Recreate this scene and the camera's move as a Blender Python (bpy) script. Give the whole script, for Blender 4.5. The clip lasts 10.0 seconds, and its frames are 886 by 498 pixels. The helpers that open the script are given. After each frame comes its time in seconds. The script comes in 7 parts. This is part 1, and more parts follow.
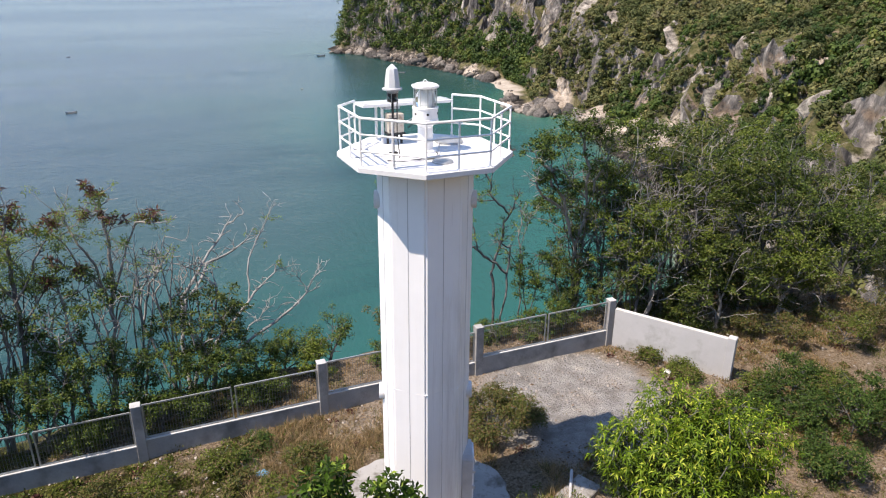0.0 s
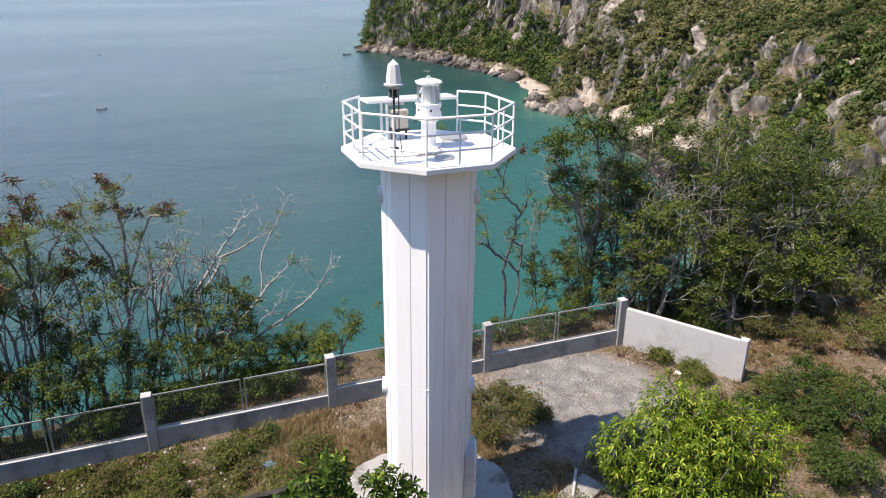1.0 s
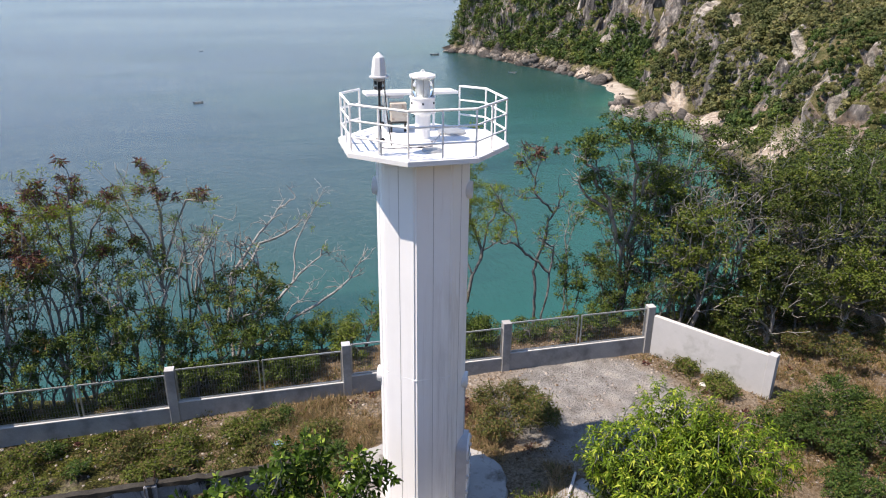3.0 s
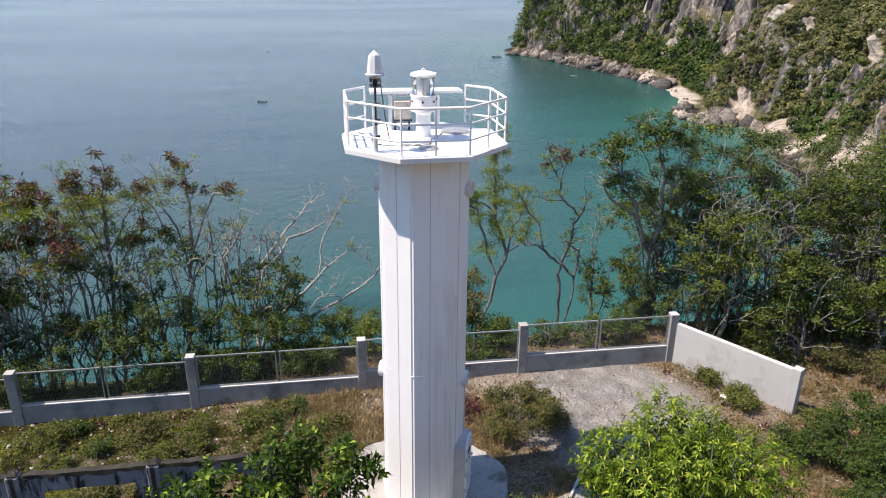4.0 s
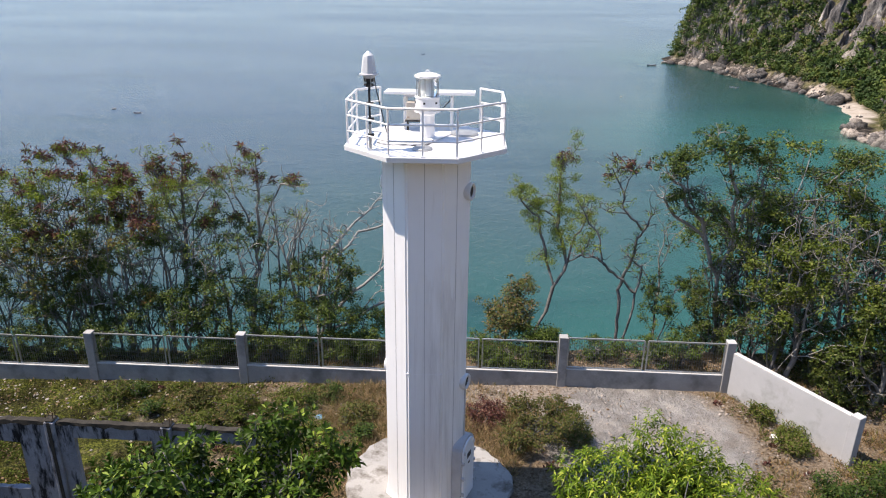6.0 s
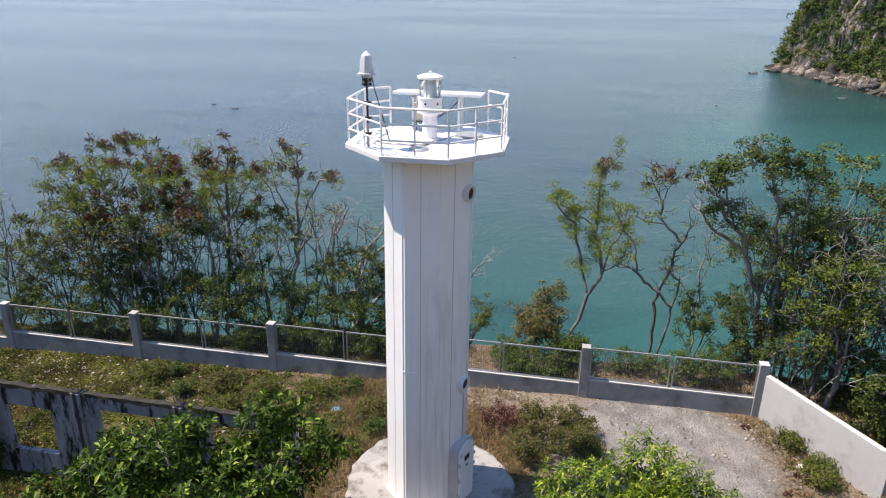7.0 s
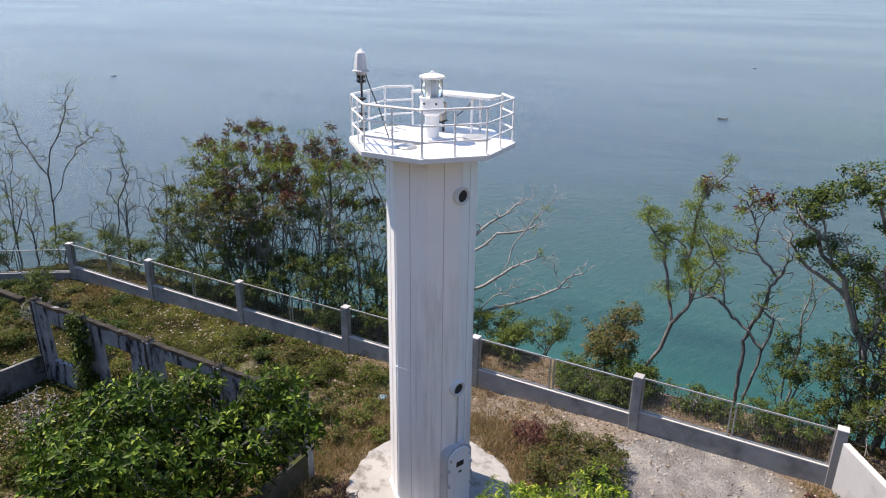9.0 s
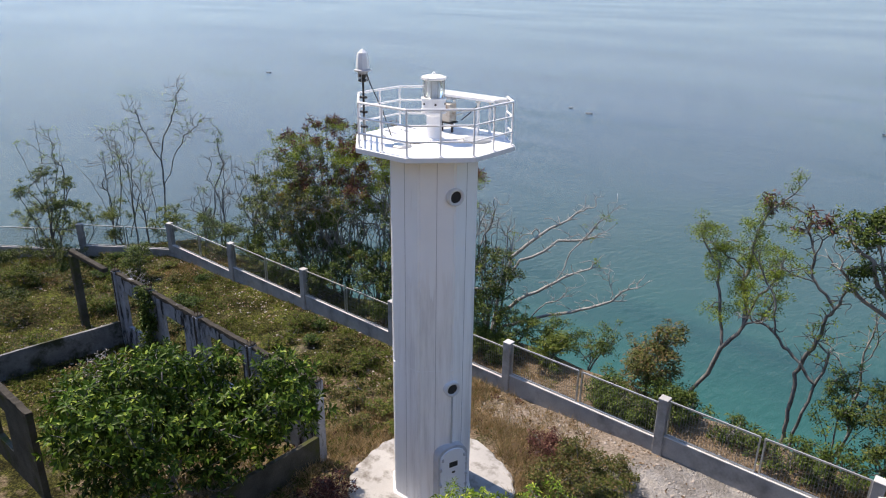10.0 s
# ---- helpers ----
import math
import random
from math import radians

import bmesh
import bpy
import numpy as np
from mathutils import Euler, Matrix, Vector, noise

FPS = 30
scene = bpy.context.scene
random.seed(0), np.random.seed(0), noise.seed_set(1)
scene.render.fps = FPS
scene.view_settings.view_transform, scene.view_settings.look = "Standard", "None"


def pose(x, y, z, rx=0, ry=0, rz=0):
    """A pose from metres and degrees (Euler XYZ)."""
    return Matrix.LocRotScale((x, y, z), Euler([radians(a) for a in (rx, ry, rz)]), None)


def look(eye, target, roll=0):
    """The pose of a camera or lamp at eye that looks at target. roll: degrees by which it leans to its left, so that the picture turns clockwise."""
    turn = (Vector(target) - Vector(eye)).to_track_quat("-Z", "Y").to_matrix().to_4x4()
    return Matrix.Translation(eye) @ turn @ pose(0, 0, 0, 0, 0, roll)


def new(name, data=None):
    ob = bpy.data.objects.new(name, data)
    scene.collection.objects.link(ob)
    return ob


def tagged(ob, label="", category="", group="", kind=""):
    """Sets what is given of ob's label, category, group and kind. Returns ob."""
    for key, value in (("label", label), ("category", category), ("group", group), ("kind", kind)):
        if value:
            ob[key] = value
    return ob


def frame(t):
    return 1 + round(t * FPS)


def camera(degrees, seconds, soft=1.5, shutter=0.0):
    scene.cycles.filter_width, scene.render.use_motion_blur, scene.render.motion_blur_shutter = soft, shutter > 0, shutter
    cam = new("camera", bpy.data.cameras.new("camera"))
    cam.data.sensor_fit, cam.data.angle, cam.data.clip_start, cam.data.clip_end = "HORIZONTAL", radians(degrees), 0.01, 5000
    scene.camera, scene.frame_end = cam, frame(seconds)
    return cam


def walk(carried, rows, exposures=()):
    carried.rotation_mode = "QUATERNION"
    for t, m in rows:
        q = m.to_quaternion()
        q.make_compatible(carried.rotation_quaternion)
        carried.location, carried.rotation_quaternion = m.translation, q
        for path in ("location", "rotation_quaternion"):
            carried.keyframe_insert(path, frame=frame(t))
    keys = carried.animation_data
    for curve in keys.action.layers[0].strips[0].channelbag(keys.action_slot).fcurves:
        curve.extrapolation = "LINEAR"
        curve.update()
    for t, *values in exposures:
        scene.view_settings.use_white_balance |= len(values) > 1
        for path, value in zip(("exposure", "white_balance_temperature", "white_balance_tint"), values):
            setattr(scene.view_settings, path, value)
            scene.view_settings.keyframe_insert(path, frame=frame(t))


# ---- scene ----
cam = camera(64.1, 10.0, soft=1.1)
PATH = [
    (0, (0.285, 0.153, 12.442), (1.017, 1.864, 11.71), 0.5),
    (0.5, (0.427, 0.058, 12.43), (1.133, 1.779, 11.696), 0.5),
    (1, (0.665, -0.086, 12.405), (1.334, 1.649, 11.67), 0.5),
    (1.5, (1.02, -0.278, 12.363), (1.643, 1.475, 11.628), 0.5),
    (2, (1.432, -0.458, 12.348), (2.0, 1.313, 11.614), 0.5),
    (2.5, (1.886, -0.663, 12.333), (2.4, 1.125, 11.598), 0.6),
    (4, (3.614, -1.198, 12.274), (3.903, 0.641, 11.544), 0.6),
    (4.5, (4.293, -1.387, 12.254), (4.491, 0.465, 11.525), 0.6),
    (5, (5.031, -1.466, 12.237), (5.136, 0.395, 11.512), 0.6),
    (5.5, (5.817, -1.474, 12.254), (5.818, 0.391, 11.532), 0.6),
    (7, (8.483, -1.265, 12.264), (8.135, 0.569, 11.546), 0.9),
    (7.5, (9.536, -1.091, 12.267), (9.056, 0.714, 11.551), 0.9),
    (8, (10.632, -0.767, 12.285), (10.01, 0.993, 11.567), 0.8),
    (8.5, (11.704, -0.249, 12.246), (10.944, 1.457, 11.529), 0.8),
    (9, (12.848, 0.371, 12.225), (11.938, 2.003, 11.512), 0.7),
    (9.5, (14.061, 1.083, 12.229), (12.996, 2.62, 11.52), 0.7),
    (10, (15.318, 1.957, 12.242), (14.101, 3.376, 11.532), 0.7),
]
walk(cam, [(t, look(eye, target, roll)) for t, eye, target, roll in PATH], exposures=[(0, 0.71, 7750, 17), (10, 0.71, 7750, 17)])

# ---- world, sun ----
SUN_AZ, SUN_EL = 181.0, 60.0          # degrees: direction to the sun, counted from +x
sky_world = bpy.data.worlds.new("world")
scene.world = sky_world
sky_world.use_nodes = True
wn = sky_world.node_tree.nodes
sky = wn.new("ShaderNodeTexSky")
sky.sky_type = "NISHITA"
sky.sun_disc = False
sky.sun_elevation = radians(SUN_EL)
sky.sun_rotation = radians(90 - SUN_AZ)
sky.air_density, sky.dust_density, sky.ozone_density = 1.0, 0.0, 6.0
wn["Background"].inputs["Strength"].default_value = 0.147
sky_world.node_tree.links.new(sky.outputs[0], wn["Background"].inputs["Color"])

sun_data = bpy.data.lights.new("sun", "SUN")
sun_data.energy, sun_data.angle, sun_data.color = 4.15, radians(0.53), (1.0, 0.95, 0.89)
sun = new("sun", sun_data)
_d = Vector((math.cos(radians(SUN_EL)) * math.cos(radians(SUN_AZ)), math.cos(radians(SUN_EL)) * math.sin(radians(SUN_AZ)), math.sin(radians(SUN_EL))))
sun.matrix_world = look(_d * 100, (0, 0, 0))

SEA = -27.0


# ---- materials ----
def material(name, rough=0.8, metal=0.0, spec=0.4):
    m = bpy.data.materials.new(name)
    m.use_nodes = True
    b = m.node_tree.nodes["Principled BSDF"]
    b.inputs["Roughness"].default_value = rough
    b.inputs["Metallic"].default_value = metal
    b.inputs["Specular IOR Level"].default_value = spec
    return m, m.node_tree.nodes, m.node_tree.links, b


def node(nodes, kind, **sets):
    n = nodes.new("ShaderNode" + kind)
    for key, value in sets.items():
        n.inputs[key].default_value = value
    return n


def noise_fac(nodes, links, scale, detail=6.0, rough=0.6, stretch=None):
    tc = nodes.new("ShaderNodeTexCoord")
    t = node(nodes, "TexNoise", Scale=scale, Detail=detail, Roughness=rough)
    if stretch:
        mp = nodes.new("ShaderNodeMapping")
        mp.inputs["Scale"].default_value = stretch
        links.new(tc.outputs["Object"], mp.inputs["Vector"])
        links.new(mp.outputs[0], t.inputs["Vector"])
    else:
        links.new(tc.outputs["Object"], t.inputs["Vector"])
    return t.outputs["Fac"]


def ramp(nodes, links, fac, stops):
    r = nodes.new("ShaderNodeValToRGB")
    while len(r.color_ramp.elements) < len(stops):
        r.color_ramp.elements.new(0.5)
    for e, (p, c) in zip(r.color_ramp.elements, stops):
        e.position, e.color = p, (*c, 1.0)
    links.new(fac, r.inputs["Fac"])
    return r.outputs["Color"]


def mix(nodes, links, fac, a, b, mode="MIX"):
    n = nodes.new("ShaderNodeMix")
    n.data_type, n.blend_type = "RGBA", mode
    for sock, v in ((n.inputs["Factor"], fac), (n.inputs["A"], a), (n.inputs["B"], b)):
        if hasattr(v, "is_linked"):
            links.new(v, sock)
        else:
            sock.default_value = v if isinstance(v, float) else (*v, 1.0)
    return n.outputs["Result"]


def bump(nodes, links, bsdf, fac, strength, distance):
    n = nodes.new("ShaderNodeBump")
    n.inputs["Strength"].default_value, n.inputs["Distance"].default_value = strength, distance
    links.new(fac, n.inputs["Height"])
    links.new(n.outputs[0], bsdf.inputs["Normal"])
    return n


def surface(name, dark, light, scale=3.0, fine=40.0, rough=0.8, metal=0.0, spec=0.4, relief=0.3, depth=0.01, stain=None, stain_scale=1.2, stain_at=(0.52, 0.66), streak=None):
    """Two scales of variation between two colours, an optional stain colour, fine relief."""
    m, n, l, b = material(name, rough, metal, spec)
    a = noise_fac(n, l, scale)
    f = noise_fac(n, l, fine, 4.0, 0.7)
    c = ramp(n, l, a, [(0.3, dark), (0.7, light)])
    c = mix(n, l, 0.35, c, ramp(n, l, f, [(0.3, dark), (0.7, light)]))
    if stain:
        s = noise_fac(n, l, stain_scale, 7.0, 0.65, streak)
        k = ramp(n, l, s, [(stain_at[0], (0, 0, 0)), (stain_at[1], (1, 1, 1))])
        c = mix(n, l, k, c, stain)
    l.new(c, b.inputs["Base Color"])
    bump(n, l, b, f, relief, depth)
    return m


def foliage(name, dark, light, rough=0.55, glow=0.3, odd=None, odd_share=0.1, drift=0.9, other=None):
    """Leaf colour that varies leaf by leaf, with light passing through."""
    m, n, l, b = material(name, rough, 0.0, 0.13)
    g = n.new("ShaderNodeNewGeometry")
    stops = [(0.0, dark), (0.75, light), (1.0, tuple(min(1, v * 1.35) for v in light))]
    c = ramp(n, l, g.outputs["Random Per Island"], stops)
    big = noise_fac(n, l, drift, 3.0)
    c = mix(n, l, ramp(n, l, big, [(0.35, (0, 0, 0)), (0.7, (1, 1, 1))]), c, other or tuple(0.5 * (a + q) for a, q in zip(dark, light)))
    if odd:
        w = n.new("ShaderNodeTexWhiteNoise")
        w.noise_dimensions = "1D"
        l.new(g.outputs["Random Per Island"], w.inputs["W"])
        c = mix(n, l, ramp(n, l, w.outputs["Value"], [(1 - odd_share - 0.01, (0, 0, 0)), (1 - odd_share, (1, 1, 1))]), c, odd)
    l.new(c, b.inputs["Base Color"])
    tr = n.new("ShaderNodeBsdfTranslucent")
    l.new(c, tr.inputs["Color"])
    ms = n.new("ShaderNodeMixShader")
    ms.inputs[0].default_value = glow
    l.new(b.outputs[0], ms.inputs[1])
    l.new(tr.outputs[0], ms.inputs[2])
    l.new(ms.outputs[0], n["Material Output"].inputs["Surface"])
    return m


M_PAINT = surface("white_paint", (0.80, 0.845, 0.895), (0.86, 0.90, 0.945), 1.5, 30, 0.45, 0, 0.4, 0.08, 0.004, stain=(0.64, 0.645, 0.68), stain_scale=1.3, stain_at=(0.56, 0.74), streak=(2.6, 2.6, 0.3))
def tower_paint():
    """White paint, fresher above a ragged line on the seaward faces, washed grey below it and round the door."""
    m, n, l, b = material("white_paint", 0.45, 0.0, 0.4)
    clean = ramp(n, l, noise_fac(n, l, 1.5), [(0.3, (0.85, 0.885, 0.92)), (0.7, (0.895, 0.925, 0.955))])
    run = noise_fac(n, l, 1.5, 7.0, 0.68, (3.2, 3.2, 0.22))
    worn = ramp(n, l, run, [(0.36, (0.66, 0.67, 0.69)), (0.46, (0.8, 0.812, 0.83)), (0.57, (0.885, 0.905, 0.93))])
    tc = n.new("ShaderNodeTexCoord")
    xyz = n.new("ShaderNodeSeparateXYZ"); l.new(tc.outputs["Object"], xyz.inputs[0])
    edge = n.new("ShaderNodeMath"); edge.operation = "MULTIPLY_ADD"; l.new(run, edge.inputs[0]); edge.inputs[1].default_value = 0.55; edge.inputs[2].default_value = 0.36
    high = n.new("ShaderNodeMath"); high.operation = "MULTIPLY"; l.new(xyz.outputs[2], high.inputs[0]); high.inputs[1].default_value = 0.1
    below = n.new("ShaderNodeMath"); below.operation = "SUBTRACT"; l.new(edge.outputs[0], below.inputs[0]); l.new(high.outputs[0], below.inputs[1])
    line = ramp(n, l, below.outputs[0], [(0.0, (0, 0, 0)), (0.03, (1, 1, 1))])
    turn = n.new("ShaderNodeVectorMath"); turn.operation = "DOT_PRODUCT"; l.new(tc.outputs["Object"], turn.inputs[0]); turn.inputs[1].default_value = (0.86, -0.5, 0.0)
    side = ramp(n, l, turn.outputs["Value"], [(0.25, (0.12, 0.12, 0.12)), (0.6, (0.85, 0.85, 0.85))])
    c = mix(n, l, mix(n, l, 1.0, line, side, "MULTIPLY"), clean, worn)
    drip = noise_fac(n, l, 2.2, 6.0, 0.7, (4.0, 4.0, 0.16))
    c = mix(n, l, ramp(n, l, drip, [(0.6, (0, 0, 0)), (0.74, (0.4, 0.4, 0.4))]), c, (0.56, 0.555, 0.57))
    l.new(c, b.inputs["Base Color"])
    bump(n, l, b, noise_fac(n, l, 30.0, 4.0, 0.7), 0.08, 0.004)
    return m


M_SHAFT = tower_paint()
M_DECK = surface("deck_paint", (0.7, 0.725, 0.745), (0.79, 0.815, 0.835), 3, 40, 0.6, 0, 0.4, 0.1, 0.004, stain=(0.5, 0.49, 0.48), stain_scale=3.5, stain_at=(0.6, 0.72))
M_SEAM = surface("grey_seam", (0.4, 0.42, 0.46), (0.56, 0.58, 0.61), 4, 40, 0.6)
M_FLANGE = surface("flange_paint", (0.6, 0.62, 0.65), (0.74, 0.76, 0.78), 4, 40, 0.6)
M_RAIL = surface("rail_paint", (0.84, 0.85, 0.855), (0.9, 0.905, 0.905), 6, 60, 0.45)
M_BLACK = surface("black_rubber", (0.015, 0.015, 0.017), (0.04, 0.04, 0.042), 8, 60, 0.6)
M_STEEL = surface("galvanised_steel", (0.34, 0.36, 0.37), (0.52, 0.54, 0.55), 8, 60, 0.45, 0.6)
M_WIRE = surface("grey_wire", (0.18, 0.19, 0.19), (0.3, 0.31, 0.31), 8, 60, 0.5, 0.4)
M_CONC = surface("grey_concrete", (0.23, 0.235, 0.24), (0.37, 0.375, 0.38), 1.6, 35, 0.9, 0, 0.2, 0.4, 0.01, stain=(0.16, 0.163, 0.165), stain_scale=1.1, stain_at=(0.48, 0.68))
M_PLASTER = surface("pale_plaster", (0.415, 0.43, 0.445), (0.515, 0.53, 0.545), 1.2, 35, 0.9, 0, 0.2, 0.3, 0.006, stain=(0.33, 0.337, 0.338), stain_scale=0.9)
M_APRON = surface("pale_concrete", (0.28, 0.283, 0.278), (0.39, 0.392, 0.383), 1.4, 30, 0.9, 0, 0.2, 0.3, 0.008, stain=(0.13, 0.12, 0.105), stain_scale=2.2, stain_at=(0.5, 0.68))
M_RUIN = surface("mouldy_plaster", (0.155, 0.167, 0.19), (0.38, 0.40, 0.445), 2.2, 25, 0.95, 0, 0.15, 0.6, 0.02, stain=(0.022, 0.022, 0.024), stain_scale=1.9, stain_at=(0.5, 0.6), streak=(2.0, 2.0, 0.5))
M_RUINTOP = surface("black_mould", (0.015, 0.015, 0.014), (0.075, 0.07, 0.06), 3.0, 25, 0.95, 0, 0.15, 0.6, 0.02)
M_MOSSWALL = surface("mossy_concrete", (0.03, 0.03, 0.024), (0.11, 0.108, 0.095), 2.0, 25, 0.95, 0, 0.15, 0.6, 0.02, stain=(0.05, 0.06, 0.02), stain_scale=1.5)
M_GREYWALL = surface("grey_lichen_wall", (0.1, 0.105, 0.11), (0.24, 0.25, 0.265), 2.0, 25, 0.95, 0, 0.15, 0.6, 0.02, stain=(0.045, 0.05, 0.03), stain_scale=1.3, stain_at=(0.46, 0.6))
M_COPING = surface("pale_coping", (0.42, 0.43, 0.43), (0.62, 0.63, 0.63), 2.0, 30, 0.9)
M_RUST = surface("rust", (0.05, 0.03, 0.022), (0.14, 0.07, 0.04), 9, 60, 0.9)
M_BARK = surface("grey_brown_bark", (0.055, 0.057, 0.058), (0.23, 0.232, 0.23), 5, 40, 0.9, 0, 0.2, 0.5, 0.01)
M_DEAD = surface("bleached_wood", (0.18, 0.183, 0.182), (0.4, 0.405, 0.4), 5, 40, 0.9, 0, 0.2, 0.5, 0.01)
M_BARKPALE = surface("pale_bark", (0.15, 0.148, 0.14), (0.37, 0.362, 0.345), 5, 40, 0.9, 0, 0.2, 0.5, 0.01)
M_BOX = surface("weathered_box", (0.46, 0.42, 0.36), (0.62, 0.58, 0.52), 6, 50, 0.6, stain=(0.3, 0.2, 0.13), stain_scale=6.0)
M_LENS = surface("milky_lens", (0.64, 0.68, 0.71), (0.78, 0.81, 0.83), 5, 40, 0.25, 0, 0.5, 0.05, 0.002)
M_CELL = surface("panel_glass", (0.42, 0.43, 0.45), (0.54, 0.55, 0.56), 3, 40, 0.2, 0.0, 0.5, 0.02, 0.001)
def boulder_rock():
    """Limestone boulders, each of its own grey, brown or cream, with darker pits."""
    m, n, l, b = material("shore_rock", 0.95, 0.0, 0.2)
    g = n.new("ShaderNodeNewGeometry")
    own = ramp(n, l, g.outputs["Random Per Island"], [(0.0, (0.07, 0.067, 0.065)), (0.45, (0.15, 0.142, 0.135)), (0.75, (0.25, 0.225, 0.2)), (1.0, (0.42, 0.37, 0.32))])
    pit = noise_fac(n, l, 1.1, 6, 0.7)
    l.new(mix(n, l, 1.0, own, ramp(n, l, pit, [(0.36, (0.25, 0.24, 0.23)), (0.52, (0.9, 0.9, 0.9)), (0.7, (1.3, 1.28, 1.25))]), "MULTIPLY"), b.inputs["Base Color"])
    bump(n, l, b, pit, 0.8, 0.25)
    return m


M_ROCK = boulder_rock()
M_STONE = surface("limestone", (0.26, 0.235, 0.21), (0.48, 0.44, 0.4), 5, 40, 0.95)
M_RUBBLE = surface("grey_rubble", (0.16, 0.15, 0.135), (0.34, 0.32, 0.29), 5, 40, 0.95)
M_BOAT = surface("boat_hull", (0.10, 0.13, 0.17), (0.2, 0.25, 0.3), 2, 10, 0.6)
M_BLUEBAG = surface("blue_plastic", (0.10, 0.28, 0.45), (0.2, 0.42, 0.6), 8, 60, 0.35)
M_WHITEBAG = surface("white_plastic", (0.7, 0.7, 0.7), (0.85, 0.85, 0.85), 8, 60, 0.4)

M_MANGO = foliage("bright_mango_leaves", (0.02, 0.056, 0.006), (0.15, 0.245, 0.02), 0.36, 0.2, (0.36, 0.43, 0.06), 0.17)
# darker leaf tone for crown insides: their shade put into the colour
M_INNER = foliage("shaded_inner_leaves", (0.008, 0.02, 0.004), (0.045, 0.075, 0.012), 0.5, 0.15)
M_BROADGLOSS = foliage("glossy_broad_leaves", (0.007, 0.022, 0.004), (0.062, 0.125, 0.015), 0.42, 0.15, (0.22, 0.31, 0.05), 0.15)
M_BROAD = foliage("dark_broad_leaves", (0.008, 0.022, 0.005), (0.08, 0.125, 0.023), 0.5, 0.14, (0.15, 0.19, 0.05), 0.08)
M_OLIVE = foliage("olive_leaves", (0.014, 0.032, 0.006), (0.132, 0.18, 0.03), 0.5, 0.18, (0.2, 0.22, 0.06), 0.08)
M_FEATHER = foliage("feathery_leaves", (0.055, 0.1, 0.014), (0.25, 0.325, 0.046), 0.55, 0.38, (0.16, 0.12, 0.05), 0.04)
M_POD = foliage("rust_brown_pods", (0.04, 0.016, 0.018), (0.14, 0.06, 0.05), 0.6, 0.15, (0.22, 0.13, 0.09), 0.12)
M_DARK = foliage("tight_dark_leaves", (0.009, 0.019, 0.005), (0.078, 0.112, 0.022), 0.5, 0.1, (0.17, 0.17, 0.05), 0.05)
M_SCRUB = foliage("dry_scrub_leaves", (0.035, 0.05, 0.014), (0.125, 0.138, 0.042), 0.6, 0.25, (0.19, 0.13, 0.065), 0.2)
M_TAWNY = foliage("tawny_leaves", (0.05, 0.058, 0.015), (0.2, 0.195, 0.05), 0.6, 0.35, (0.27, 0.14, 0.06), 0.16)
M_DRY = foliage("dry_grass", (0.14, 0.095, 0.045), (0.42, 0.30, 0.155), 0.8, 0.3, (0.12, 0.14, 0.04), 0.2)
M_STRAW = foliage("pale_straw", (0.2, 0.145, 0.08), (0.48, 0.36, 0.21), 0.8, 0.25, (0.12, 0.13, 0.04), 0.15)
M_SHRUB = foliage("fine_green_leaves", (0.012, 0.03, 0.008), (0.07, 0.125, 0.028), 0.55, 0.2, (0.16, 0.15, 0.05), 0.06)
M_MOSS = foliage("mossy_weeds", (0.02, 0.032, 0.006), (0.15, 0.175, 0.03), 0.7, 0.2, (0.2, 0.15, 0.085), 0.12, 1.3, (0.1, 0.11, 0.025))
M_FALLEN = foliage("dead_leaves", (0.06, 0.036, 0.02), (0.27, 0.19, 0.12), 0.8, 0.1, (0.36, 0.31, 0.25), 0.03)
M_GRASS = foliage("green_weeds", (0.03, 0.05, 0.011), (0.145, 0.185, 0.038), 0.7, 0.25, (0.2, 0.15, 0.085), 0.15)

# clear glass of the lantern
M_GLASS, _n, _l, _b = material("clear_glass", 0.03, 0.0, 0.5)
_b.inputs["Transmission Weight"].default_value = 0.95
_b.inputs["Base Color"].default_value = (0.92, 0.96, 0.96, 1)
_b.inputs["IOR"].default_value = 1.2


